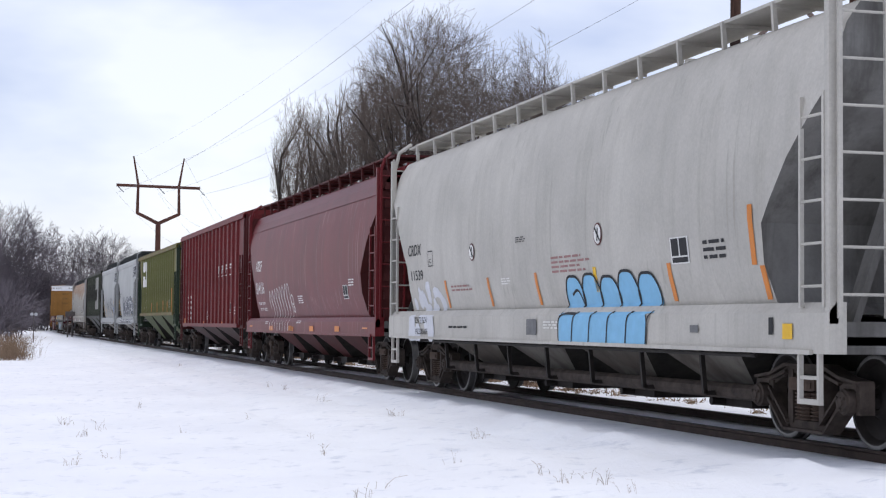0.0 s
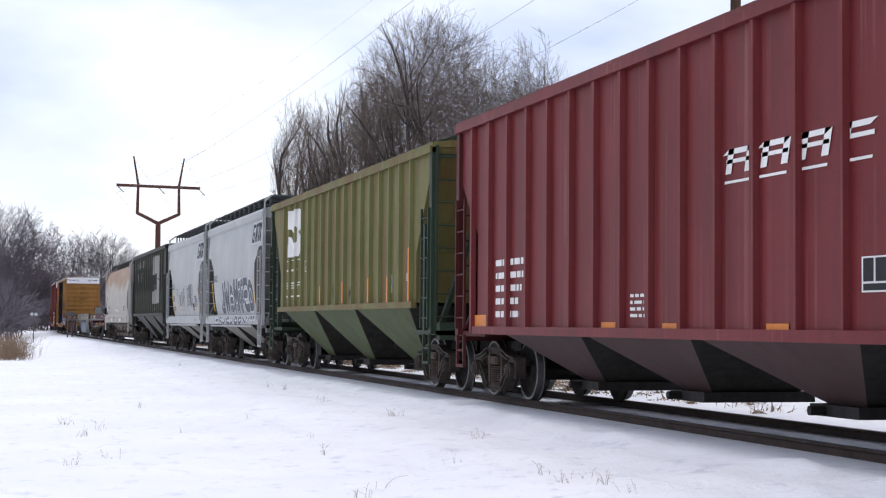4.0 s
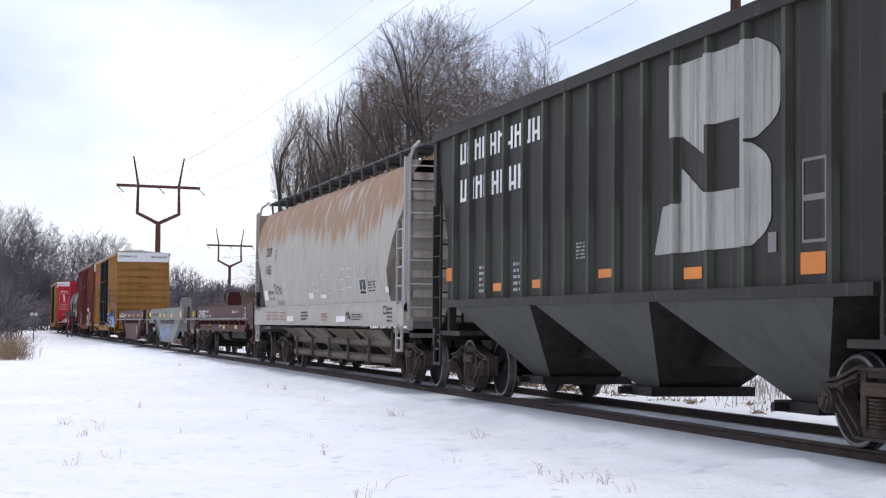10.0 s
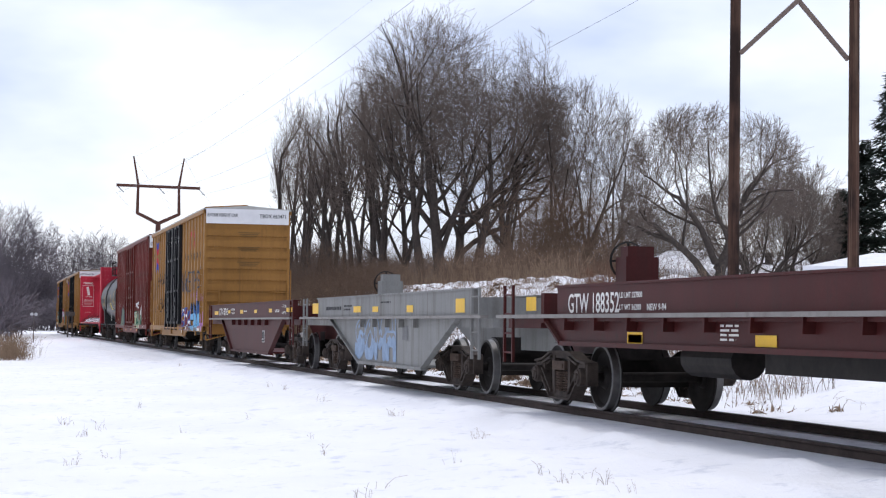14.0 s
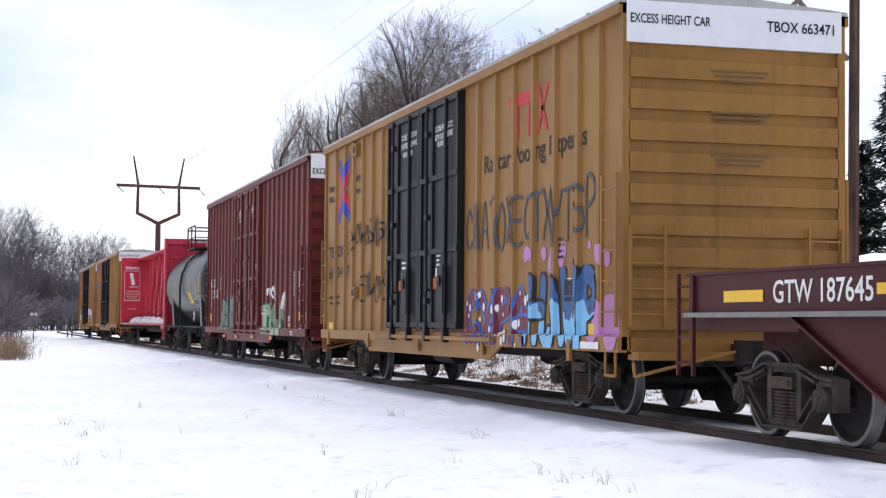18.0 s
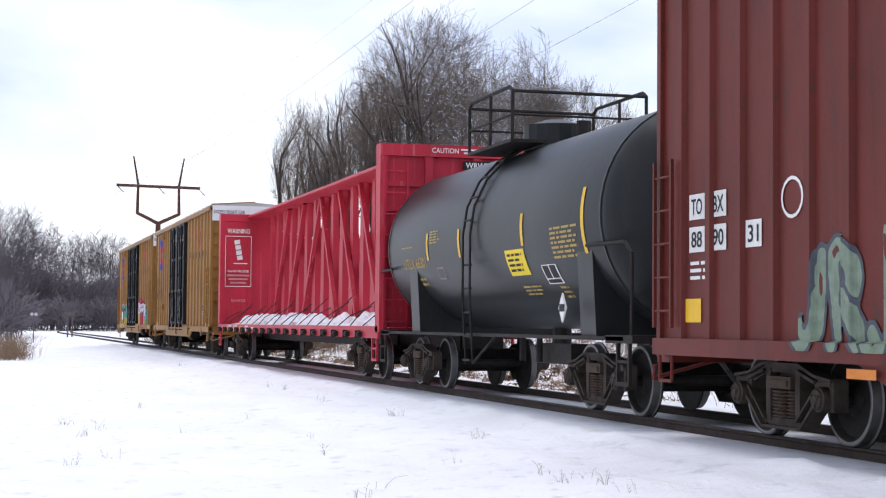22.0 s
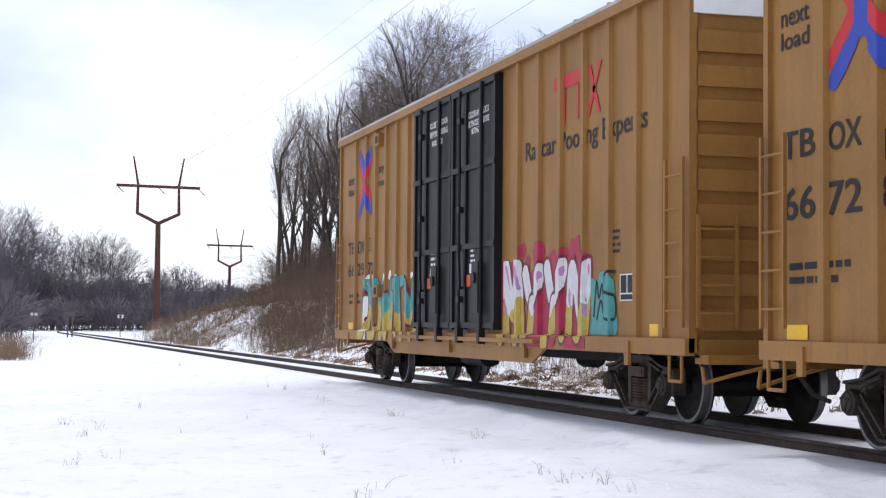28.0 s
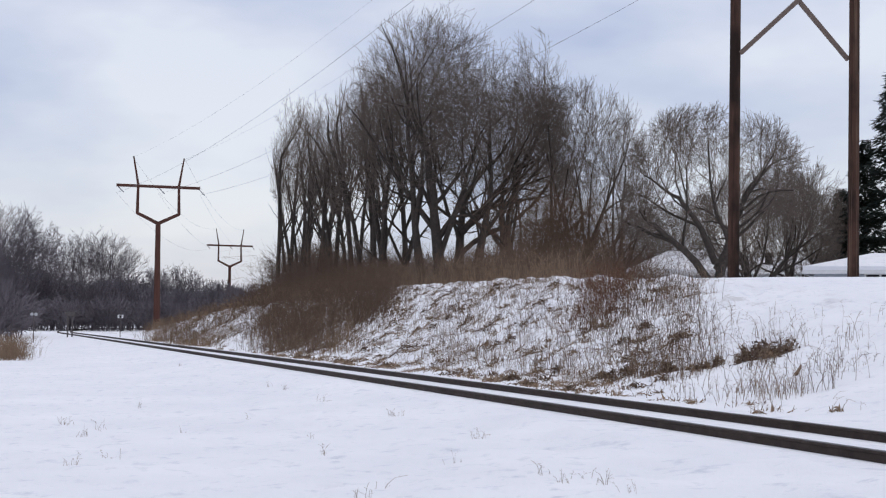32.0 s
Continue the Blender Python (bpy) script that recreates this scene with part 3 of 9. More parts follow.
def litter(name, label, spots, mat, seed, blade=0.10, wide=0.012):
    """Low tangled heaps of flattened grass and leaves: x, y, count, spread, heap height."""
    rng = random.Random(seed)
    vs, qs = [], []
    for x, y, count, spread, h in spots:
        for k in range(int(count)):
            u, v = rng.gauss(0, 1), rng.gauss(0, 1)
            px, py = x + u * spread, y + v * spread * 0.6
            pz = float(height(px, py)) + h * math.exp(-0.5 * (u * u + v * v)) * rng.uniform(0.1, 1.0)
            a, el = rng.uniform(0, 2 * math.pi), rng.gauss(0.15, 0.5)
            d = Vector((math.cos(a) * math.cos(el), math.sin(a) * math.cos(el), math.sin(el))) * blade * rng.uniform(0.5, 1.7)
            q = Vector((-math.sin(a), math.cos(a), rng.gauss(0, 0.7))).normalized() * wide * rng.uniform(0.5, 1.5)
            c = Vector((px, py, pz))
            n = len(vs)
            vs += [c - d - q * 0.4, c - q, c + d * 0.9, c + q]
            qs.append((n, n + 1, n + 2, n + 3))
    return tagged(new(name, fast_mesh(name, vs, qs, [mat])), label, "brush", kind="stuff")


rng = random.Random(41)
tan, brown, red, heaps, dark_heaps = [], [], [], [], []


def on_bank(c0, c1, x0, x1, y0, y1):
    """A random spot on the bank within sight lines and a stretch of the track."""
    while True:
        x = -rng.uniform(x0, x1)
        y = place(rng.uniform(c0, c1), x)
        if y0 < y < y1:
            return x, y


# thin weeds over the whole face, few on the clean snow near the houses
for k in range(620):
    x, y = on_bank(640, 1260, 30, 90, 3.2, 10.5)
    tan.append((x, y, 5, 0.4, rng.choice((0.22, 0.35, 0.5, 0.7)), 0.0055, 2))
for k in range(330):
    x, y = on_bank(760, 1250, 28, 62, 3.6, 9.5)
    brown.append((x, y, 5, 0.35, rng.choice((0.35, 0.5, 0.8)), 0.0060, 3))
for k in range(60):
    x, y = on_bank(1240, 1580, 22, 34, 3.2, 9.0)
    tan.append((x, y, 2, 0.3, rng.choice((0.2, 0.3, 0.45)), 0.004, 2))
for k in range(90):
    x, y = on_bank(1150, 1560, 24, 34, 2.6, 7.5)
    (tan if k % 3 else brown).append((x, y, 3, 0.25, rng.choice((0.3, 0.45, 0.7)), 0.0055, 3))
for k in range(120):
    x, y = on_bank(640, 1240, 30, 80, 3.0, 9.5)
    tan.append((x, y, 9, 0.3, rng.choice((0.5, 0.75)), 0.007, 3))
# brown thicket that spills down the bank under the tall trees
for k in range(250):
    x, y = on_bank(455, 700, 62, 112, 3.4, 15.0)
    brown.append((x, y, 22, 0.7, 1.5, 0.0095, 5))
for k in range(150):
    x, y = on_bank(455, 640, 58, 100, 3.0, 8.0)
    tan.append((x, y, 14, 0.6, 0.9, 0.0085, 3))
for k in range(170):
    x = -rng.uniform(58, 112)
    y = float(np.interp(x, [-105, -75, -30], [6.5, 10.0, 9.5])) + rng.uniform(0.8, 4.5)
    brown.append((x, y, 16, 0.8, 1.7, 0.0105, 5))
for k in range(130):
    x = -rng.uniform(54, 100)
    y = float(np.interp(x, [-105, -75, -30], [6.5, 10.0, 9.5])) + rng.uniform(0.4, 2.0)
    tan.append((x, y, 16, 0.6, 1.15, 0.0075, 2))
for k in range(280):
    x, y = on_bank(270, 490, 86, 165, 2.3, 8.5)
    (tan if k % 2 else brown).append((x, y, 18, 0.7, 0.75, 0.011, 3))
    heaps.append((x, y, 50, 0.7, 0.2))
# red-brown shrubs and the dense dark stems beside them
for k in range(30):
    x, y = on_bank(1025, 1105, 38, 48, 6.2, 9.6)
    red.append((x, y, 20, 0.4, 0.75, 0.006, 5))
for k in range(52):
    x, y = on_bank(1050, 1235, 30, 46, 4.6, 9.4)
    brown.append((x, y, 9, 0.4, rng.choice((0.55, 0.8, 1.05)), 0.0065, 3))
# flattened tussocks, leaf litter
for k in range(330):
    x, y = on_bank(480, 1230, 30, 88, 2.0, 9.8)
    heaps.append((x, y, 40, rng.uniform(0.12, 0.35), 0.10))
for k in range(80):
    x, y = on_bank(330, 1540, 22, 95, 1.95, 3.3)
    heaps.append((x, y, 22, rng.uniform(0.08, 0.25), 0.07))
    tan.append((x, y, 3, 0.15, 0.3, 0.005, 2))
for k in range(100):
    x, y = on_bank(480, 1220, 30, 85, 2.2, 9.4)
    dark_heaps.append((x, y, 60, rng.uniform(0.12, 0.3), 0.14))
for k in range(90):
    x, y = on_bank(470, 690, 62, 105, 3.2, 9.0)
    dark_heaps.append((x, y, 110, 0.6, 0.35))
tan += [(-25.6, 3.6, 60, 0.32, 0.55, 0.0045, 1), (-25.0, 3.9, 55, 0.4, 0.6, 0.0045, 1), (-32.5, 3.3, 40, 0.25, 0.5, 0.005, 2), (-44, 3.4, 40, 0.3, 0.6, 0.006, 2), (-34.0, 3.4, 30, 0.25, 0.4, 0.005, 2)]
brown += [(-28.6, 5.2, 30, 0.35, 0.55, 0.007, 4), (-30.3, 4.5, 26, 0.3, 0.5, 0.007, 4), (-31.5, 4.1, 26, 0.3, 0.5, 0.007, 4), (-24.5, 4.3, 10, 0.2, 0.8, 0.006, 3), (-26.0, 5.5, 8, 0.2, 0.6, 0.006, 3)]
for col, x, h in ((930, -82, 3.9), (950, -80, 4.6), (968, -79, 5.0), (985, -78, 5.2), (1003, -78, 5.0), (1022, -78, 4.6), (1040, -78, 3.9), (560, -98, 3.6), (600, -95, 3.2), (530, -104, 3.6), (505, -108, 3.2), (640, -92, 2.6), (880, -88, 2.9), (830, -92, 2.8), (1060, -76, 3.0), (1100, -84, 3.2), (1140, -86, 3.0)):
    brown.append((x, place(col, x), 170, 1.15, h, 0.010, 6))
# heaps of torn-up roots and leaves on the bank
for x, y, n, sp, h in ((-29.7, 5.7, 9, 0.26, 0.42), (-29.3, 6.0, 4, 0.2, 0.3), (-30.4, 5.1, 3, 0.16, 0.22), (-31.6, 4.5, 5, 0.3, 0.26), (-32.4, 4.2, 4, 0.3, 0.22), (-33.2, 3.5, 2, 0.2, 0.12)):
    for k in range(n):
        (heaps if k % 3 == 2 else dark_heaps).append((x + rng.gauss(0, sp), y + rng.gauss(0, sp), 70, 0.13, h * rng.uniform(0.5, 1.1)))
    tan.append((x, y, 26, sp, 0.5, 0.005, 2))
    brown.append((x, y, 14, sp, 0.5, 0.006, 3))
stems("dry_weeds", "dry tan weeds and grass sticking out of the snowy bank", tan, WEED, 1)
stems("bank_brush", "dark leafless brush along the bank", brown, BRUSH, 2)
stems("red_brush", "reddish leafless shrubs on the bank", red, REDBRUSH, 3)
litter("flattened_grass", "flattened tan grass tussocks on the snowy bank", heaps, WEED, 11)
litter("leaf_litter", "dark heaps of leaves and torn roots on the bank", dark_heaps, BRUSH, 12, 0.07, 0.02)
log = thing("fallen_branch", "short broken branch lying on the snowy bank", "branch", pose(-26.2, place(1410, -26.2), float(height(-26.2, place(1410, -26.2))) + 0.10, 0, 0, 62))
part("branch", Geo().tube((-0.02, -0.28, 0), (0.02, 0.05, 0.05), 0.035, 7, 0.03).tube((0.02, 0.05, 0.05), (0.06, 0.28, 0.14), 0.03, 7, 0.018), BRUSH, log)
left = [(-66 - 1.3 * k, place(18 + 11 * math.sin(k * 2.1), -66 - 1.3 * k), 85, 0.5, 0.95, 0.008, 4) for k in range(9)]
stems("roadside_grass", "clump of dry tan grass at the field edge", left, WEED, 4, "grass")
tufts = []
for c, r, n in ((120, 745, 16), (150, 762, 14), (185, 755, 7), (200, 800, 8), (125, 815, 8), (320, 652, 9), (178, 615, 5), (478, 690, 8), (505, 695, 9), (570, 718, 9), (697, 748, 9), (705, 745, 8), (850, 788, 9), (838, 785, 6),
                (575, 800, 6), (645, 870, 7), (680, 858, 5), (800, 822, 4), (960, 850, 6), (1000, 862, 8), (1030, 855, 6), (1075, 868, 7), (1115, 880, 6), (545, 775, 4), (440, 740, 4), (330, 760, 4), (250, 720, 4)):
    dep = 1.50 * 2921 / (r - 568)
    ang = math.atan(818.4 / 2921.0) + math.atan((c - 784) / 2921.0)
    rngd = dep / math.cos(math.atan((c - 784) / 2921.0))
    tufts.append((-rngd * math.cos(ang), -9.044 + rngd * math.sin(ang), n, 0.07, 0.16, 0.0028, 2))
stems("snow_tufts", "thin dry grass tufts poking through the snow", tufts, WEED, 5, "grass")


# ================= power line =================
def y_tower(x, y, rz):
    ob = thing("power_pylon", "rust-brown Y-shaped steel transmission pylon", "pylon", pose(x, y, -0.4, 0, 0, rz), "pylons along the railway")
    part("mast", Geo().tube((0, 0, 0), (0, 0, 13.6), 0.42, 10, 0.30), CORTEN, ob, smooth=40)
    for s in (-1, 1):
        part("fork_arm", Geo().tube((0, 0, 13.4), (0, s * 2.55, 14.6), 0.22, 8, 0.2).tube((0, s * 2.55, 14.5), (0, s * 2.5, 18.2), 0.2, 8, 0.16), CORTEN, ob)
        part("earth_wire_peak", Geo().tube((0, s * 2.5, 18.0), (0, s * 3.1, 21.4), 0.15, 8, 0.09), CORTEN, ob)
    part("crossarm", Geo().tube((0, -5.1, 17.85), (0, 5.1, 17.85), 0.18, 8), CORTEN, ob)
    for yy in (-5.0, 0.0, 5.0):
        part("insulator", Geo().tube((0, yy, 17.75), (-1.6, yy + 1.15, 17.15), 0.06, 8), plain("grey_insulator", (0.25, 0.25, 0.26)), ob)
    return ob


y_tower(-200, place(277, -200), 9)
y_tower(-348, place(405, -348), 12)

frame_pole = thing("pole_structure", "two-pole wooden transmission structure with diagonal bracing", "utility pole", pose(-56.0, 20.2, 2.3, 0, 0, 2))
for yy in (-2.33, 2.45):
    part("pole", Geo().tube((0.1 * yy, yy, 0), (0.1 * yy + 0.02, yy + 0.2, 23.0), 0.225, 12, 0.17), POLE_WOOD, frame_pole, smooth=40)
    part("brace", Geo().bar((0.15, yy * 0.95, 9.05), (0.1, 0.22, 11.2), 0.12, 0.16), plain("grey_timber", (0.16, 0.12, 0.10)), frame_pole)
part("crossarm", Geo().box(-0.12, 0.12, -6.6, 6.0, 18.0, 18.3), POLE_WOOD, frame_pole)

wires = thing("power_lines", "thin power line conductors between the pylons", "wires")


def wire(a, b, sag, r=0.011):
    a, b = Vector(a), Vector(b)
    pts = [a.lerp(b, i / 16) - Vector((0, 0, sag * 4 * (i / 16) * (1 - i / 16))) for i in range(17)]
    rings = [[(p.x, p.y + r * math.cos(k * 1.2566), p.z + r * math.sin(k * 1.2566)) for k in range(5)] for p in pts]
    part("conductor", Geo().loft(rings), WIRE, wires)


T1, T2 = (-200, place(277, -200)), (-348, place(405, -348))
for yy, zz, hy, hz in ((-5.0, 16.6, -6.3, 17.7), (0.0, 16.6, 0.0, 17.7), (5.0, 16.6, 5.3, 17.7), (-3.1, 20.9, -2.1, 22.9), (3.1, 20.9, 2.4, 22.9)):
    wire((T1[0], T1[1] + yy, zz), (-56, 20.2 + hy, 2.3 + hz), 2.0, 0.006 if zz > 18 else 0.012)
    wire((T2[0], T2[1] + yy, zz), (T1[0], T1[1] + yy, zz), 2.5)
    wire((-56, 20.2 + hy, 2.3 + hz), (60, 24 + hy, 2.3 + hz), 2.0)


# ================= houses =================
SIDING = paint("grey_blue_siding", (0.42, 0.45, 0.50), (0.25, 0.25, 0.25), 0.2, 0.7)
GLASS = plain("dark_window_glass", (0.02, 0.022, 0.026), 0.08, 0, 0.1)
TRIM = plain("white_trim", (0.72, 0.72, 0.72), 0.5, 0, 0.08)


def house(x, y, rz, lx, ly, eave, ridge, hip, windows, chimney=None):
    ob = thing("house", "single-storey house with grey-blue siding and a snow-covered hipped roof", "house", pose(x, y, float(height(x, y)) - 0.2, 0, 0, rz), "houses behind the bank")
    part("wall", Geo().box(-lx, lx, -ly, ly, 0, eave - 0.02), SIDING, ob)
    ex, ey = lx + 0.5, ly + 0.6
    low = [(-ex, -ey, eave), (ex, -ey, eave), (ex, ey, eave), (-ex, ey, eave)]
    mid = [(p[0], p[1], eave + 0.2) for p in low]
    top = [(-ex + hip, -0.05, ridge), (ex - hip, -0.05, ridge), (ex - hip, 0.05, ridge), (-ex + hip, 0.05, ridge)]
    part("roof", Geo().hexa(low, mid).hexa(mid, top), SNOW, ob, "roof under a layer of snow")
    part("fascia", Geo().box(-ex, ex, -ey - 0.03, -ey + 0.03, eave - 0.16, eave + 0.03).box(-ex - 0.03, -ex + 0.03, -ey, ey, eave - 0.16, eave + 0.03), TRIM, ob)
    part("soffit", Geo().box(-ex + 0.04, ex - 0.04, -ey + 0.04, ey - 0.04, eave - 0.08, eave - 0.03), plain("grey_soffit", (0.3, 0.3, 0.31)), ob)
    for wx, wz in windows:
        w = part("window", Geo().box(wx - 0.75, wx + 0.75, -ly - 0.06, -ly + 0.02, wz - 0.65, wz + 0.65).box(wx - 0.03, wx + 0.03, -ly - 0.09, -ly - 0.05, wz - 0.65, wz + 0.65), TRIM, ob)
        part("pane", Geo().box(wx - 0.66, wx - 0.05, -ly - 0.08, -ly - 0.05, wz - 0.56, wz + 0.56).box(wx + 0.05, wx + 0.66, -ly - 0.08, -ly - 0.05, wz - 0.56, wz + 0.56), GLASS, w)
    if chimney:
        part("chimney", Geo().box(chimney - 0.22, chimney + 0.22, -ly * 0.5 - 0.2, -ly * 0.5 + 0.2, eave + 0.3, ridge + 0.15).box(chimney - 0.32, chimney + 0.32, -ly * 0.5 - 0.3, -ly * 0.5 + 0.3, ridge - 0.1, ridge), plain("dark_flue", (0.06, 0.055, 0.05)), ob)
    return ob


house(-70, place(1785, -70), 57, 9.0, 3.6, 3.5, 4.5, 3.0, ((-5.9, 2.75), (-2.2, 2.75)))
house(-98, place(1350, -98), 64, 6.0, 4.0, 3.9, 5.35, 0.4, ((0, 1.6), (4, 1.6)), 0.3)
house(-96, place(1212, -96), 68, 3.2, 3.4, 3.5, 5.0, 2.6, ((0, 1.6),))

# ================= crossing signs =================
GREY_POST = plain("dull_galvanised_post", (0.13, 0.115, 0.11), 0.7, 0.2)
SIGN_WHITE = plain("white_sign_sheet", (0.75, 0.75, 0.75), 0.5, 0, 0.08)
for col, x, h in ((120, -138, 2.0), (128, -139, 2.0)):
    y = place(col, x)
    s = thing("signal_post", "grey crossing signal post beside the track", "signal", pose(x, y, float(height(x, y))), "crossing signals")
    part("post", Geo().tube((0, 0, 0), (0, 0, h), 0.06, 8), GREY_POST, s)
    part("signal_head", Geo().box(-0.1, 0.1, -0.2, 0.2, h - 0.25, h + 0.1), GREY_POST, s)
s = thing("warning_sign", "small white rectangular sign on a post by the crossing", "sign", pose(-140, place(213, -140), float(height(-140, place(213, -140))), 0, 0, 0))
part("post", Geo().tube((0, 0, 0), (0, 0, 1.75), 0.035, 6), GREY_POST, s)
part("panel", Geo().box(0.03, 0.06, -0.24, 0.24, 1.6, 1.88), SIGN_WHITE, s)
part("mark", Geo().box(0.06, 0.064, -0.09, 0.09, 1.62, 1.83), BLACKP, s)
s = thing("crossing_sign", "pair of round pale signs on a thin post", "sign", pose(-118, place(60, -118), float(height(-118, place(60, -118))), 0, 0, 0))
part("post", Geo().tube((0, 0, 0), (0, 0, 2.2), 0.035, 6), GREY_POST, s)
for yy in (-0.14, 0.14):
    part("disc", Geo().tube((0.04, yy, 1.98), (0.07, yy, 1.98), 0.12, 14), plain("pale_sign_back", (0.45, 0.46, 0.47)), s)
# ================= train: running gear =================
CARS, WHEELS = [], []
WHEEL_R = 0.457


def along(t):
    """How far the train has gone at t seconds, from its place at 16 s."""
    a = t - 16.0
    return 9.8157 * a + 0.0061 * a * a + 0.0000703 * a ** 3


def wheelset_mesh():
    g = Geo()
    g.lathe([(-1.02, 0.0), (-1.02, 0.07), (1.02, 0.07), (1.02, 0.0)], n=10)
    for s in (-1, 1):
        prof = [(0.66, 0.08), (0.66, 0.13), (0.705, 0.16), (0.71, 0.35), (0.682, 0.40), (0.682, 0.484), (0.704, 0.484), (0.716, 0.459), (0.812, 0.456), (0.818, 0.447), (0.818, 0.415), (0.805, 0.395), (0.76, 0.36), (0.745, 0.17), (0.80, 0.13), (0.80, 0.08)]
        mats = [0, 0, 0, 0, 0, 0, 1, 1, 1, 1, 0, 0, 0, 0, 0]
        if s < 0:
            prof = [(-a, r) for a, r in prof][::-1]
            mats = mats[::-1]
        g.lathe(prof, n=36, mats=mats)
    return g.mesh("wheelset", [GREASY, TREAD], 40)


def side_frame_mesh():
    """Cast side frame: arched top, columns round the springs, tension members, pedestals; each with raised edges."""
    g = Geo()

    def member(pts, y0=-0.06, y1=0.08):
        g.prism(pts, y0, y1)

    member([(-1.06, 0.54), (-1.06, 0.66), (-0.72, 0.70), (-0.40, 0.80), (0.40, 0.80), (0.72, 0.70), (1.06, 0.66), (1.06, 0.54), (0.70, 0.58), (0.36, 0.70), (-0.36, 0.70), (-0.70, 0.58)][::-1])
    member([(-0.42, 0.12), (0.42, 0.12), (0.36, 0.23), (-0.36, 0.23)])
    for s in (-1, 1):
        def q(pts, y0, y1):
            pts = [(s * x, z) for x, z in pts]
            g.prism(pts if s > 0 else pts[::-1], y0, y1)
        q([(0.34, 0.16), (0.42, 0.12), (0.80, 0.44), (0.74, 0.54)], -0.06, 0.08)
        q([(0.27, 0.20), (0.37, 0.20), (0.37, 0.74), (0.27, 0.74)], -0.075, 0.08)
        q([(0.69, 0.40), (0.76, 0.38), (0.77, 0.62), (0.69, 0.62)], -0.08, 0.08)
        q([(1.00, 0.34), (1.07, 0.34), (1.07, 0.64), (1.00, 0.64)], -0.08, 0.08)
        # raised edges
        q([(0.36, 0.70), (0.72, 0.61), (0.72, 0.64), (0.37, 0.735)], -0.115, -0.06)
        q([(0.40, 0.80), (0.72, 0.70), (1.06, 0.66), (1.06, 0.63), (0.71, 0.67), (0.39, 0.77)][::-1], -0.115, -0.06)
        q([(0.42, 0.12), (0.80, 0.44), (0.78, 0.465), (0.41, 0.15)], -0.115, -0.06)
        q([(0.35, 0.20), (0.74, 0.53), (0.735, 0.56), (0.35, 0.235)], -0.115, -0.06)
        g.box(s * 0.889 - 0.13, s * 0.889 + 0.13, -0.09, 0.07, 0.585, 0.63)
    g.box(-0.40, 0.40, -0.115, -0.06, 0.77, 0.80).box(-0.40, 0.40, -0.115, -0.06, 0.12, 0.15)
    return g.mesh("side_frame", [STEEL_DARK])


def spring_mesh():
    g = Geo()
    for dx, dy in ((-0.165, -0.02), (0.0, -0.05), (0.165, -0.02)):
        prof = [(0.23, 0.0)]
        for i in range(8):
            z = 0.235 + 0.036 * i
            prof += [(z, 0.052), (z + 0.009, 0.074), (z + 0.022, 0.074), (z + 0.031, 0.052)]
        prof.append((0.53, 0.0))
        g.lathe(prof, "z", (dx, dy, 0), 12)
    g.box(-0.26, 0.26, -0.12, 0.11, 0.535, 0.66).box(-0.20, 0.20, -0.135, -0.12, 0.56, 0.62)
    return g.mesh("spring_nest", [SPRING_RUST], 40)


def bearing_mesh():
    g = Geo()
    g.lathe([(0.0, 0.125), (-0.09, 0.125), (-0.10, 0.105), (-0.12, 0.10), (-0.125, 0.05), (-0.14, 0.045), (-0.14, 0.0)], n=16)
    for k in range(3):
        a = 2.094 * k + 0.5
        g.tube((0.07 * math.cos(a), -0.118, 0.07 * math.sin(a)), (0.07 * math.cos(a), -0.14, 0.07 * math.sin(a)), 0.018, 6)
    return g.mesh("bearing", [STEEL_DARK], 40)


def bolster_mesh():
    g = Geo()
    g.box(-0.19, 0.19, -1.0, 1.0, 0.50, 0.72).box(-0.3, 0.3, -0.35, 0.35, 0.68, 0.95)
    for s in (-1, 1):
        g.box(s * 0.42 - 0.05, s * 0.42 + 0.05, -0.85, 0.85, 0.30, 0.42)
    return g.mesh("truck", [GREASY])


M_WHEEL, M_FRAME, M_SPRING, M_BOLSTER, M_BEARING = wheelset_mesh(), side_frame_mesh(), spring_mesh(), bolster_mesh(), bearing_mesh()


def coupler_mesh():
    g = Geo()
    g.box(-0.9, 0.05, -0.08, 0.08, 0.78, 0.95).box(-0.02, 0.28, -0.14, 0.10, 0.70, 1.0).hexa([(0.2, -0.16, 0.72), (0.42, -0.10, 0.72), (0.42, 0.0, 0.72), (0.2, 0.02, 0.72)], [(0.2, -0.16, 0.98), (0.42, -0.10, 0.98), (0.42, 0.0, 0.98), (0.2, 0.02, 0.98)])
    return g.mesh("coupler", [GREASY])


def hose_mesh():
    g = Geo()
    g.pipe([(0.0, -0.3, 0.75), (0.25, -0.3, 0.62), (0.42, -0.22, 0.42), (0.6, -0.12, 0.36)], 0.03, 6)
    return g.mesh("air_hose", [GREASY])


M_COUPLER, M_HOSE = coupler_mesh(), hose_mesh()


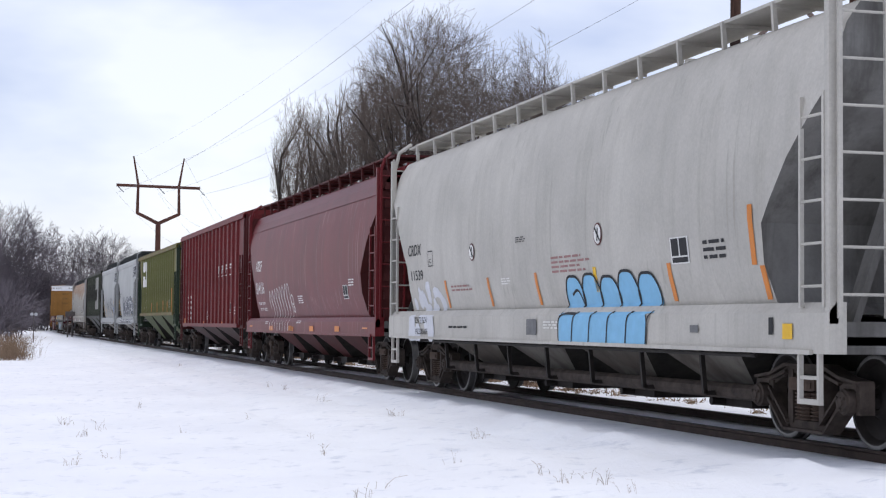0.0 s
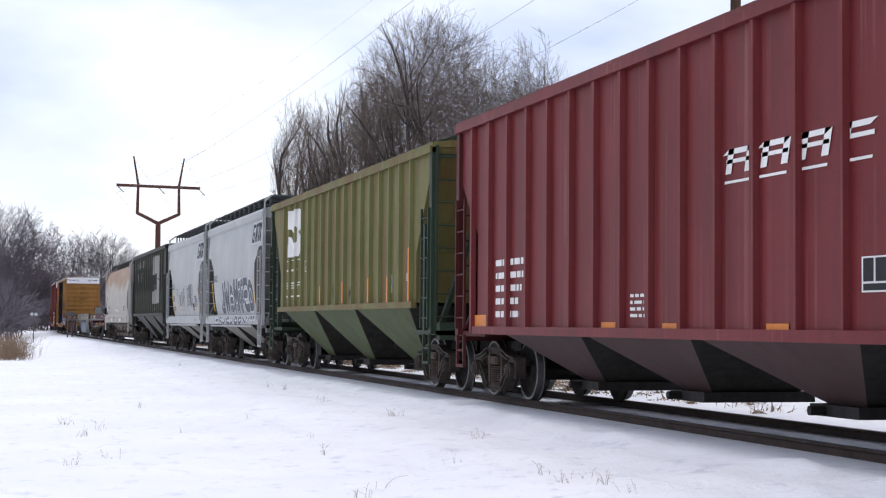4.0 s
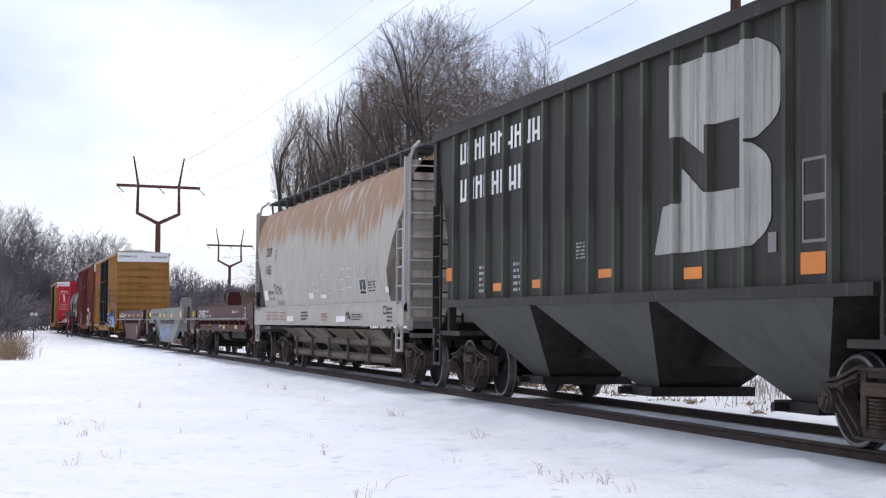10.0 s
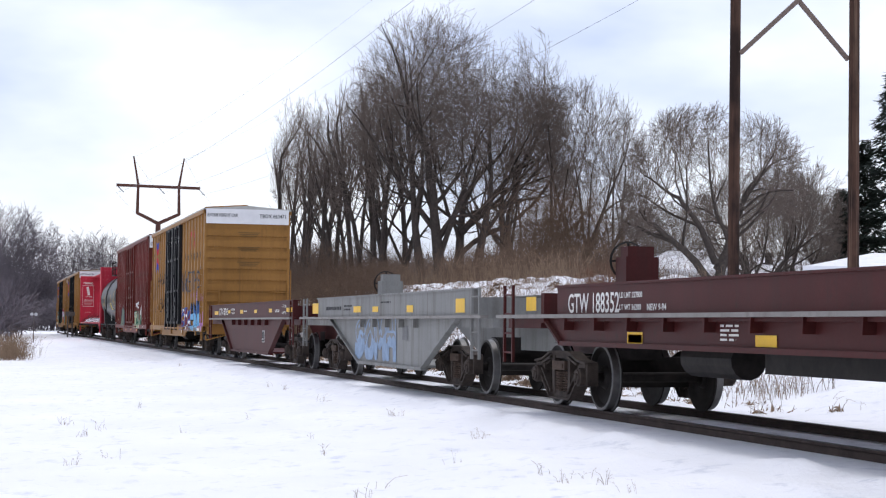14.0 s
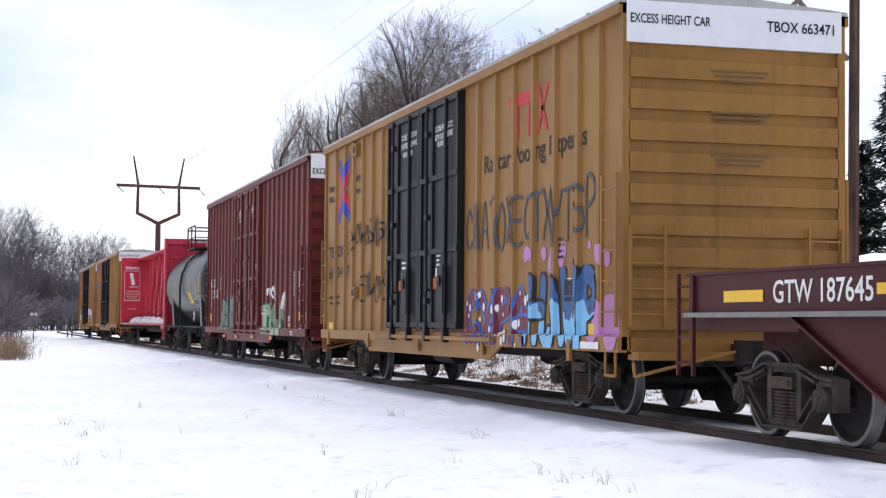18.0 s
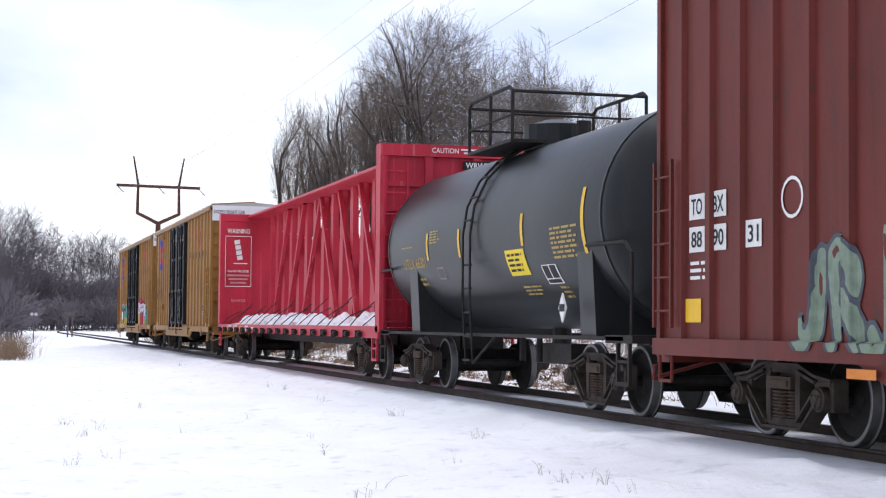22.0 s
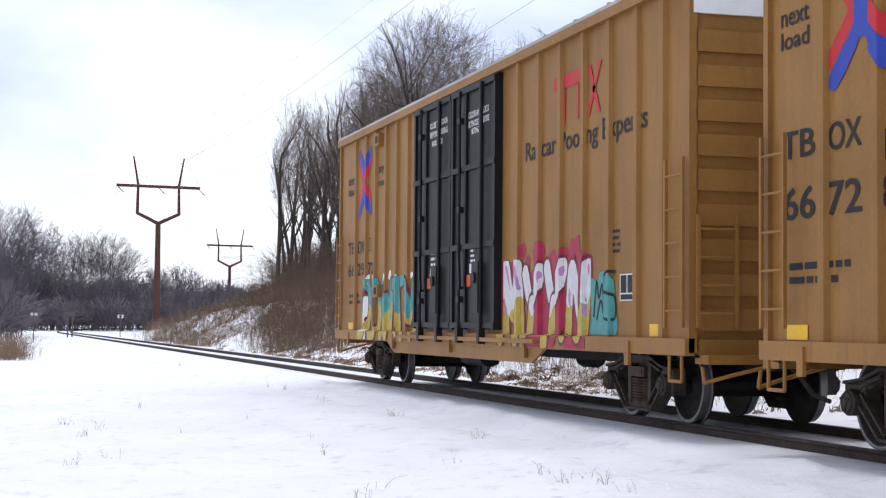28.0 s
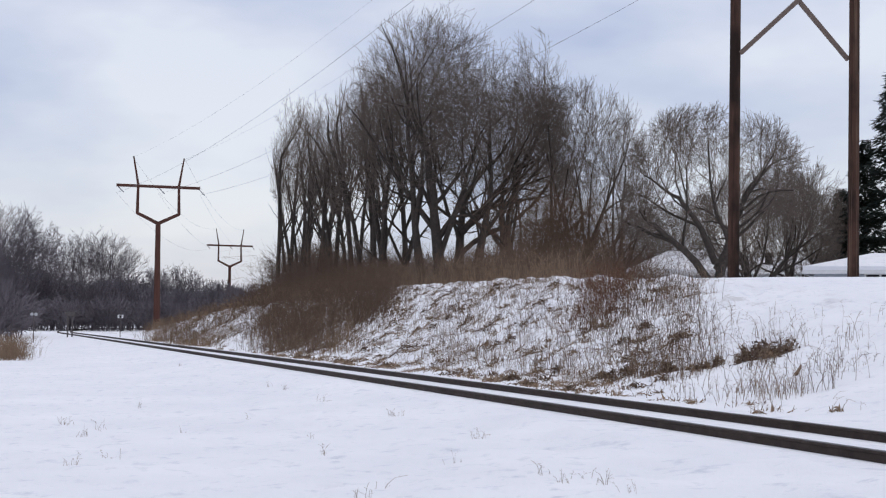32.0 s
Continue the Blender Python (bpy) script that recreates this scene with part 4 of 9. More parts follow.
class Car:
    """A freight car whose places are given along the train."""

    def __init__(self, name, label, rear, front, trucks, category="freight car"):
        self.c = (rear + front) / 2
        self.r, self.f = rear - self.c, front - self.c
        x, y, h = track_at(self.c + along(0))
        self.ob = thing(name, label, category, pose(x, y, 0, 0, 0, math.degrees(h)), "cars of the freight train")
        CARS.append(self)
        for s in trucks:
            tr = part("truck", M_BOLSTER, None, self.ob, at=pose(s - self.c, 0, 0))
            for sy in (-1, 1):
                part("side_frame", M_FRAME, None, tr, at=pose(0, sy * 1.0, 0, 0, 0, 0 if sy < 0 else 180))
                part("spring_nest", M_SPRING, None, tr, at=pose(0, sy * 1.0, 0))
                for sx in (-1, 1):
                    part("bearing", M_BEARING, None, tr, at=pose(sx * 0.889, sy * 1.06, 0.46, 0, 0, 0 if sy < 0 else 180))
            for sx in (-1, 1):
                w = part("wheelset", M_WHEEL, None, tr, at=pose(sx * 0.889, 0, WHEEL_R))
                WHEELS.append((w, sx * 0.889, s))
        for s, sx in ((self.f, 0), (self.r, 180)):
            part("coupler", M_COUPLER, None, self.ob, at=pose(s + (0.25 if sx == 0 else -0.25), 0, 0, 0, 0, sx))
            part("air_hose", M_HOSE, None, self.ob, at=pose(s, 0, 0, 0, 0, sx))

    def L(self, s):
        return s - self.c

    def add(self, name, geo, mat, label="", smooth=None, parent=None):
        ob = part(name, geo, mat, parent or self.ob, label, smooth)
        if isinstance(geo, Geo):
            for r in geo.rungs or []:
                part("rung", r, mat, ob)
        return ob


def ladder(x0, x1, y, z0, z1, n, r=0.015, along_y=False):
    """Two stiles and n rungs, on a side (in x) or an end (in y)."""
    g = Geo()
    g.rungs = []
    for a in (x0, x1):
        p, q = ((a, y, z0), (a, y, z1)) if not along_y else ((y, a, z0), (y, a, z1))
        g.bar(p, q, 0.04)
    for i in range(n):
        z = z0 + (i + 0.5) * (z1 - z0) / n
        p, q = ((x0, y, z), (x1, y, z)) if not along_y else ((y, x0, z), (y, x1, z))
        g.rungs.append(Geo().tube(p, q, r, 6))
    return g


def step(x, y, z, w=0.38, d=0.45):
    """A hanging sill step."""
    if d < 0.4:
        return Geo().pipe([(x - w / 2, y, z), (x - w / 2, y, z - d), (x + w / 2, y, z - d), (x + w / 2, y, z)], 0.02, 8)
    return Geo().bar((x - w / 2, y, z), (x - w / 2, y, z - d), 0.045).bar((x + w / 2, y, z), (x + w / 2, y, z - d), 0.045).bar((x - w / 2 - 0.02, y, z - d), (x + w / 2 + 0.02, y, z - d), 0.05).bar((x - w / 2, y, z - d * 0.5), (x + w / 2, y, z - d * 0.5), 0.035)


def bays(car, spans, z0, z1, mat, top_w=1.40, low_w=0.62, gate=True, low_len=0.75):
    """Hopper chutes below the sill; spans run along the train."""
    for a, b in spans:
        a, b = car.L(a), car.L(b)
        m = (a + b) / 2
        g = Geo().hexa([(m - low_len / 2, -low_w, z1), (m + low_len / 2, -low_w, z1), (m + low_len / 2, low_w, z1), (m - low_len / 2, low_w, z1)],
                       [(a, -top_w, z0), (b, -top_w, z0), (b, top_w, z0), (a, top_w, z0)])
        # sloped chute ends get one near-black colour on every car
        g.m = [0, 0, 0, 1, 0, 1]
        bay = car.add("hopper_chute", g, [mat, SLOPE_DARK])
        if gate:
            part("outlet_gate", Geo().box(m - 0.5, m + 0.5, -low_w - 0.18, low_w + 0.18, z1 - 0.10, z1 + 0.02).tube((m - 0.2, -low_w - 0.35, z1 - 0.04), (m - 0.2, -low_w - 0.1, z1 - 0.04), 0.05, 8), GREASY, bay)
    return


def running_boards(car, z, y0, y1, r, f, mat, zroof, yroof, pitch=1.15):
    """Roof walkways on brackets, on both sides, with end crossings."""
    for s in (-1, 1):
        g = Geo()
        lo, hi = sorted((s * y0, s * y1))
        g.box(r, f, lo, hi, z, z + 0.035)
        b = car.add("running_board", g, mat)
        n = int((f - r) / pitch)
        for i in range(n + 1):
            x = r + 0.15 + (f - r - 0.3) * i / n
            part("bracket", Geo().bar((x, s * yroof, zroof), (x, s * y1, z + 0.02), 0.045, 0.05).bar((x, s * y0, z - 0.02), (x, s * y1, z - 0.02), 0.04), mat, b)
    for x in (r - 0.15, f + 0.15):
        car.add("end_walkway", Geo().box(x - 0.3, x + 0.3, -y1, y1, z - 0.02, z + 0.02), mat)


def hatches(car, r, f, z, mat, n=8):
    for i in range(n):
        x = r + (i + 0.5) * (f - r) / n
        car.add("hatch_cover", Geo().tube((x, 0, z - 0.05), (x, 0, z + 0.14), 0.36, 14).box(x - 0.05, x + 0.05, -0.45, 0.45, z + 0.12, z + 0.17), mat)


def sooty_end_shade(mat):
    """Soot on the end sheets and braces, with their deep shade in the colour."""
    return paint("sooty_shaded_end_paint", (0.20, 0.195, 0.185), (0.045, 0.042, 0.038), 0.95, 0.65, blotch=(0.11, 0.105, 0.098))


ROUND_INSET = [(1.30, 1.15), (1.42, 1.30), (1.8, 1.38), (2.2, 1.35), (2.5, 1.08), (2.8, 0.80), (3.1, 0.48), (3.4, 0.12), (3.5, 0.05), (3.8, 0.02), (4.1, 0.02)]


def round_side(z):
    return interp(z, [1.30, 1.45, 1.8, 2.3, 2.8, 3.3, 3.7, 4.0, 4.2], [1.40, 1.445, 1.54, 1.60, 1.60, 1.555, 1.48, 1.38, 1.26])


def round_hopper(name, label, rear, front, trucks, mat, sill=(0.92, 1.40), end_panel=False, dark_end=None, spans=(), board_mat=None, roof=4.2, bay_mat=None, trim=None):
    trim = trim or mat
    c = Car(name, label, rear, front, trucks, "hopper car")
    g = Geo()
    rings = []
    zs = [1.30, 1.42, 1.6, 1.8, 2.0, 2.2, 2.4, 2.6, 2.8, 3.0, 3.2, 3.4, 3.6, 3.8, 4.0, roof]
    for z in zs:
        ins = interp(z, [a for a, b in ROUND_INSET], [b for a, b in ROUND_INSET])
        w = round_side(z) if z < roof else 1.24
        a, b = c.r + ins, c.f - ins
        rings.append([(a, -w, z), (b, -w, z), (b, w, z), (a, w, z)])
    for z, w in ((roof + 0.10, 1.02), (roof + 0.17, 0.7), (roof + 0.20, 0.3)):
        rings.append([(c.r + 0.05, -w, z), (c.f - 0.05, -w, z), (c.f - 0.05, w, z), (c.r + 0.05, w, z)])
    g.loft(rings)
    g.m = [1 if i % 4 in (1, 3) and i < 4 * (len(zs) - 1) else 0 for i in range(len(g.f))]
    c.add("hopper_body", g, [mat, dark_end or sooty_end_shade(mat)], smooth=32)
    for s in (-1, 1):
        y0, y1 = sorted((s * 1.40, s * 1.585))
        c.add("side_sill", Geo().prism_x([(s * 1.585, sill[0]), (s * 1.585, sill[1] - 0.10), (s * 1.50, sill[1]), (s * 1.40, sill[1]), (s * 1.40, sill[0])], c.r, c.f), mat)
        c.add("sill_flange", Geo().box(c.r + 0.3, c.f - 0.3, min(s * 1.585, s * 1.62), max(s * 1.585, s * 1.62), sill[0] - 0.01, sill[0] + 0.035), mat)
    for x, sg in ((c.r, 1), (c.f, -1)):
        c.add("end_platform", Geo().box(min(x, x + sg * 1.5), max(x, x + sg * 1.5), -1.40, 1.40, 1.0, 1.08).box(min(x, x + sg * 0.25), max(x, x + sg * 0.25), -1.40, 1.40, 0.92, 1.22), sooty_end_shade(mat))
        for s in (-1, 1):
            c.add("corner_post", Geo().box(min(x, x + sg * 0.09), max(x, x + sg * 0.09), s * 1.53 - 0.045, s * 1.53 + 0.045, sill[1] - 0.2, roof + 0.05),trim)
            c.add("sill_step", step(x + sg * 0.4, s * 1.56, sill[0]),trim)
        if end_panel:
            p = c.add("end_panel", Geo().box(min(x + sg * 0.02, x + sg * 0.06), max(x + sg * 0.02, x + sg * 0.06), -1.5, 1.5, 1.05, roof), dark_end or mat)
            for k in range(8):
                z = 1.3 + k * 0.36
                part("end_rib", Geo().prism_x([(-1.42, z), (1.42, z), (1.42, z + 0.14), (-1.42, z + 0.14)], min(x, x - sg * 0.05), max(x, x - sg * 0.05)), dark_end or mat, p)
        else:
            c.add("end_web", Geo().box(min(x + sg * 0.2, x + sg * 1.5), max(x + sg * 0.2, x + sg * 1.5), -0.06, 0.06, 1.05, 3.2), sooty_end_shade(mat))
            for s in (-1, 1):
                c.add("end_brace", Geo().bar((x + sg * 0.1, s * 1.3, 1.2), (x + sg * 0.3, s * 0.25, 3.9), 0.14, 0.08), sooty_end_shade(mat))
        for s in (-1, 1):
            c.add("side_ladder", ladder(x + sg * 0.10, x + sg * 0.55, s * 1.57, 1.35, 3.35 if not end_panel else 3.1, 5),trim)
            c.add("end_ladder", ladder(min(s * 1.5, s * 1.02), max(s * 1.5, s * 1.02), x - sg * 0.06, 1.25, roof + 0.1, 7, along_y=True),trim)
        c.add("end_grab", Geo().pipe([(x + sg * 0.05, -1.5, roof - 0.1), (x + sg * 0.02, -1.42, roof + 0.22), (x + sg * 0.25, -1.25, roof + 0.36)], 0.035),trim)
    running_boards(c, roof + 0.30, 0.62, 1.22, c.r + 0.45, c.f - 0.45, board_mat or mat, roof + 0.02, 1.2)
    hatches(c, c.r + 1.2, c.f - 1.2, roof + 0.2, mat)
    bays(c, spans, 1.05, 0.36, bay_mat or mat)
    c.add("centre_sill", Geo().box(c.r + 0.2, c.f - 0.2, -0.3, 0.3, 0.72, 1.05), GREASY)
    return c


FLAT_INSET = [(1.35, 1.72), (1.6, 1.62), (2.0, 1.55), (2.9, 1.45), (3.15, 0.95), (3.32, 0.75), (3.34, 0.16), (4.5, 0.05)]


FLAT_SIDE = [1.35, 1.6, 1.9, 2.3, 2.7, 3.5, 4.1], [1.40, 1.445, 1.49, 1.525, 1.54, 1.53, 1.49]


def flat_hopper(name, label, rear, front, trucks, mat, spans, bay_mat, board_mat):
    """Two-bay hopper with plain vertical sides."""
    c = Car(name, label, rear, front, trucks, "hopper car")
    g, rings = Geo(), []
    for z in (1.35, 1.45, 1.6, 1.8, 2.0, 2.3, 2.6, 2.9, 3.05, 3.2, 3.32, 3.34, 3.6, 3.9, 4.1):
        ins = interp(z, [a for a, b in FLAT_INSET], [b for a, b in FLAT_INSET])
        w = interp(z, FLAT_SIDE[0], FLAT_SIDE[1])
        rings.append([(c.r + ins, -w, z), (c.f - ins, -w, z), (c.f - ins, w, z), (c.r + ins, w, z)])
    g.loft(rings)
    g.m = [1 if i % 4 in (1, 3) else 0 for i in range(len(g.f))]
    c.add("hopper_body", g, [mat, sooty_end_shade(mat)], smooth=30)
    prof = [(-1.50, 4.06), (-1.56, 4.12), (-1.57, 4.27), (-1.50, 4.36), (-1.1, 4.46), (0, 4.52), (1.1, 4.46), (1.50, 4.36), (1.57, 4.27), (1.56, 4.12), (1.50, 4.06)]
    c.add("roof", Geo().prism_x(prof, c.r + 0.04, c.f - 0.10), mat)
    for s in (-1, 1):
        y0, y1 = sorted((s * 1.40, s * 1.60))
        c.add("side_sill", Geo().prism_x([(s * 1.60, 1.12), (s * 1.60, 1.36), (s * 1.56, 1.40), (s * 1.40, 1.40), (s * 1.40, 1.12)], c.r, c.f - 0.35), mat)
        c.add("sill_pipe", Geo().tube((c.r + 1.2, s * 1.57, 1.07), (c.f - 1.6, s * 1.57, 1.07), 0.03, 8), mat)
    for x, sg in ((c.r, 1), (c.f, -1)):
        c.add("end_platform", Geo().box(min(x, x + sg * 1.7), max(x, x + sg * 1.7), -1.40, 1.40, 1.02, 1.10).box(min(x, x + sg * 0.25), max(x, x + sg * 0.25), -1.40, 1.40, 0.9, 1.3), sooty_end_shade(mat))
        c.add("end_web", Geo().box(min(x + sg * 0.5, x + sg * 1.7), max(x + sg * 0.5, x + sg * 1.7), -0.06, 0.06, 1.1, 3.2), sooty_end_shade(mat))
        for s in (-1, 1):
            c.add("corner_post", Geo().box(min(x, x + sg * 0.10), max(x, x + sg * 0.06), s * 1.52 - 0.03, s * 1.52 + 0.03, 1.1, 4.35), mat)
            c.add("end_brace", Geo().bar((x + sg * 0.1, s * 1.4, 1.2), (x + sg * 0.35, s * 0.2, 3.6), 0.14, 0.07), sooty_end_shade(mat))
            c.add("side_ladder", ladder(x + sg * 0.06, x + sg * 0.52, s * 1.60, 1.25, 3.2, 5), mat)
            c.add("end_ladder", ladder(min(s * 1.5, s * 1.0), max(s * 1.5, s * 1.0), x - sg * 0.06, 1.25, 4.3, 8, along_y=True), mat)
            c.add("sill_step", step(x + sg * 0.3, s * 1.56, 1.12, d=0.6), mat)
        c.add("end_grab", Geo().pipe([(x + sg * 0.02, -1.5, 4.2), (x + sg * 0.02, -1.5, 4.55), (x + sg * 0.2, -1.3, 4.72), (x + sg * 0.4, -1.2, 4.74)], 0.03), mat)
    running_boards(c, 4.72, 0.62, 1.25, c.r + 0.25, c.f - 0.4, board_mat, 4.42, 1.25, 0.95)
    hatches(c, c.r + 1.0, c.f - 1.0, 4.52, mat, 5)
    bays(c, spans, 1.12, 0.40, bay_mat, 1.45, 0.55)
    c.add("centre_sill", Geo().box(c.r + 0.2, c.f - 0.2, -0.3, 0.3, 0.72, 1.02), GREASY)
    return c


def rib_mesh(name, z0, z1, w, d, mat):
    return Geo().hexa([(-w / 2, 0, z0), (-w / 3, -d, z0), (w / 3, -d, z0), (w / 2, 0, z0)], [(-w / 2, 0, z1), (-w / 3, -d, z1), (w / 3, -d, z1), (w / 2, 0, z1)]).mesh(name, [mat])


def ribbed_hopper(name, label, rear, front, trucks, mat, rib_mat, rib_at, z0, z1, cut, spans, bay_mat, end_mat, board=True):
    """Ribbed hopper; cut: inset of the side sheet's lower ends and the heights where it starts and ends."""
    c = Car(name, label, rear, front, trucks, "hopper car")
    g, rings = Geo(), []
    ins, za, zb = cut
    for z, i in ((z0, ins), (za, ins), (zb, 0.1), (zb + 0.05, 0.04), (z1, 0.0)):
        rings.append([(c.r + i, -1.47, z), (c.f - i, -1.47, z), (c.f - i, 1.47, z), (c.r + i, 1.47, z)])
    g.loft(rings)
    c.rib_at = rib_at
    c.add("hopper_body", g, mat)
    c.add("roof", Geo().prism_x([(-1.53, z1 - 0.02), (-1.53, z1 + 0.06), (-0.9, z1 + 0.13), (0, z1 + 0.16), (0.9, z1 + 0.13), (1.53, z1 + 0.06), (1.53, z1 - 0.02)], c.r - 0.02, c.f + 0.02), mat)
    rm = rib_mesh("rib", z0 - 0.06, z1, 0.13, 0.075, rib_mat)
    for s in rib_at:
        for sy in (-1, 1):
            part("rib", rm, None, c.ob, at=pose(c.L(s), sy * 1.468, 0, 0, 0, 0 if sy < 0 else 180))
    for s in (-1, 1):
        lo, hi = sorted((s * 1.46, s * 1.56))
        c.add("side_sill", Geo().box(c.r + ins, c.f - ins, lo, hi, z0 - 0.10, z0 + 0.02), mat)
        c.add("top_chord", Geo().box(c.r, c.f, min(s * 1.46, s * 1.57), max(s * 1.46, s * 1.57), z1 - 0.12, z1), mat)
    for x, sg in ((c.r, 1), (c.f, -1)):
        c.add("end_panel", Geo().box(min(x + sg * 0.05, x + sg * 0.10), max(x + sg * 0.05, x + sg * 0.10), -1.47, 1.47, zb, z1), end_mat)
        c.add("end_platform", Geo().box(min(x - sg * 0.3, x + sg * 1.4), max(x - sg * 0.3, x + sg * 1.4), -1.45, 1.45, 0.98, 1.06).box(min(x - sg * 0.3, x - sg * 0.05), max(x - sg * 0.3, x - sg * 0.05), -1.45, 1.45, 0.9, 1.2), end_mat)
        for s in (-1, 1):
            c.add("corner_post", Geo().box(min(x, x + sg * 0.16), max(x, x + sg * 0.16), s * 1.47 - 0.06, s * 1.47 + 0.06, 1.0, z1), end_mat)
            c.add("inner_post", Geo().bar((x + sg * 0.75, s * 1.40, 1.05), (x + sg * 0.75, s * 1.40, za + 0.5), 0.12), end_mat)
            c.add("side_ladder", ladder(x + sg * 0.12, x + sg * 0.58, s * 1.55, 1.1, 3.2, 6), end_mat)
            c.add("end_ladder", ladder(min(s * 1.45, s * 0.98), max(s * 1.45, s * 0.98), x - sg * 0.06, 1.1, z1, 8, along_y=True), end_mat)
            c.add("sill_step", step(x + sg * 0.3, s * 1.52, 1.0, d=0.5), end_mat)
            c.add("end_brace", Geo().bar((x + sg * 0.05, s * 1.35, 1.1), (x + sg * 0.12, s * 0.3, zb), 0.12, 0.08), end_mat)
        c.add("brake_gear", Geo().box(min(x, x + sg * 0.4), max(x, x + sg * 0.4), -0.4, 0.4, 1.1, 1.5).tube((x - sg * 0.05, 0.5, 2.0), (x + sg * 0.03, 0.5, 2.0), 0.25, 14), GREASY)
    if board:
        running_boards(c, z1 + 0.28, 0.3, 0.75, c.r + 0.2, c.f - 0.2, end_mat, z1 + 0.05, 1.45, 1.7)
    bays(c, spans, z0 - 0.05, 0.36, bay_mat, 1.47, 0.55, low_len=0.7)
    c.add("centre_sill", Geo().box(c.r + 0.2, c.f - 0.2, -0.3, 0.3, 0.68, 1.0), GREASY)
    return c


def box_car(name, label, rear, front, trucks, mat, door_mat, doors, rib_at, top=5.14, white_end=True, plug=True, end_cat=None, z0=0.97):
    c = Car(name, label, rear, front, trucks, "boxcar")
    W = 1.47
    c.add("body_shell", Geo().box(c.r + 0.05, c.f - 0.05, -W, W, z0, top), mat)
    g = Geo().prism_x([(-1.56, top - 0.02), (-1.56, top + 0.05), (0, top + 0.17), (1.56, top + 0.05), (1.56, top - 0.02)], c.r, c.f)
    roof = c.add("roof", g, paint("galvanised_roof", (0.42, 0.42, 0.40), (0.2, 0.15, 0.1), 0.5) if white_end else mat)
    n = 15
    for i in range(n + 1):
        x = c.r + 0.1 + (c.f - c.r - 0.2) * i / n
        part("roof_rib", Geo().hexa([(x - 0.05, -1.5, top + 0.05), (x + 0.05, -1.5, top + 0.05), (x + 0.05, 0, top + 0.16), (x - 0.05, 0, top + 0.16)], [(x - 0.03, -1.5, top + 0.10), (x + 0.03, -1.5, top + 0.10), (x + 0.03, 0, top + 0.21), (x - 0.03, 0, top + 0.21)]), mat, roof)
    rm = rib_mesh("side_rib", z0, top - 0.05, 0.17, 0.055, mat)
    for s in rib_at:
        for sy in (-1, 1):
            part("side_rib", rm, None, c.ob, at=pose(c.L(s), sy * W, 0, 0, 0, 0 if sy < 0 else 180))
    for s in (-1, 1):
        lo, hi = sorted((s * (W - 0.02), s * 1.57))
        c.add("top_chord", Geo().box(c.r, c.f, lo, hi, top - 0.13, top), mat)
        side = c.add("side_sill", Geo().box(c.r, c.f, lo, hi, z0 - 0.13, z0 + 0.06), mat)
        a, b = c.L(doors[0]) - 2.2, c.L(doors[1]) + 2.2
        part("sill_girder", Geo().prism([(a, z0 - 0.12), (a + 0.6, z0 - 0.34), (b - 0.6, z0 - 0.34), (b, z0 - 0.12)], *sorted((s * 1.50, s * 1.54))), mat, side)
        part("door_track", Geo().box(c.L(doors[0]) - 1.0, c.L(doors[1]) + 2.0, min(s * 1.56, s * 1.66), max(s * 1.56, s * 1.66), z0 - 0.06, z0 + 0.0), mat, side)
        # doors
        mid = (doors[0] + doors[1]) / 2
        for a, b in ((doors[0], mid - 0.02), (mid + 0.02, doors[1])):
            a, b = c.L(a), c.L(b)
            y = s * (W + 0.09)
            d = c.add("plug_door" if plug else "sliding_door", Geo().box(a, b, min(s * W, y), max(s * W, y), z0 + 0.12, top - 0.14), door_mat)
            yy = s * (W + 0.13)
            for k in range(4):
                x = a + (b - a) * k / 3
                x = min(max(x, a + 0.05), b - 0.05)
                part("door_post", Geo().box(x - 0.05, x + 0.05, min(y, yy), max(y, yy), z0 + 0.12, top - 0.16), door_mat, d)
            for k in range(4):
                z = z0 + 0.14 + (top - z0 - 0.4) * k / 3
                part("door_rail", Geo().box(a + 0.004, b - 0.004, min(y, yy + s * 0.012), max(y, yy + s * 0.012), z, z + 0.09), door_mat, d)
            for f in (0.25, 0.75):
                x = a + (b - a) * f
                part("lock_rod", Geo().tube((x, s * (W + 0.16), z0 - 0.02), (x, s * (W + 0.16), top - 0.2), 0.025, 8).box(x - 0.06, x + 0.06, min(s * (W + 0.1), s * (W + 0.2)), max(s * (W + 0.1), s * (W + 0.2)), z0 - 0.10, z0 + 0.14), door_mat, d)
            for k in range(3):
                z = z0 + 0.55 + (top - z0 - 1.0) * k / 2.2
                part("rod_bracket", Geo().box(a + (b - a) * 0.25 - 0.08, a + (b - a) * 0.25 + 0.08, min(y, s * (W + 0.19)), max(y, s * (W + 0.19)), z, z + 0.10), door_mat, d)
            part("lock_box", Geo().box(a + (b - a) * 0.56, a + (b - a) * 0.70, min(y, s * (W + 0.17)), max(y, s * (W + 0.17)), 1.35, 2.15), door_mat, d)
            part("door_handle", Geo().bar((a + (b - a) * 0.3, s * (W + 0.18), 1.75), (a + (b - a) * 0.3, s * (W + 0.2), 2.35), 0.05, 0.04).bar((a + (b - a) * 0.3, s * (W + 0.12), 1.75), (a + (b - a) * 0.3, s * (W + 0.2), 1.75), 0.05, 0.04), door_mat, d)
            part("lock_wheel", Geo().tube((a + (b - a) * 0.62, s * (W + 0.12), 1.9), (a + (b - a) * 0.62, s * (W + 0.2), 1.9), 0.09, 12), door_mat, d)
    em = end_cat or mat
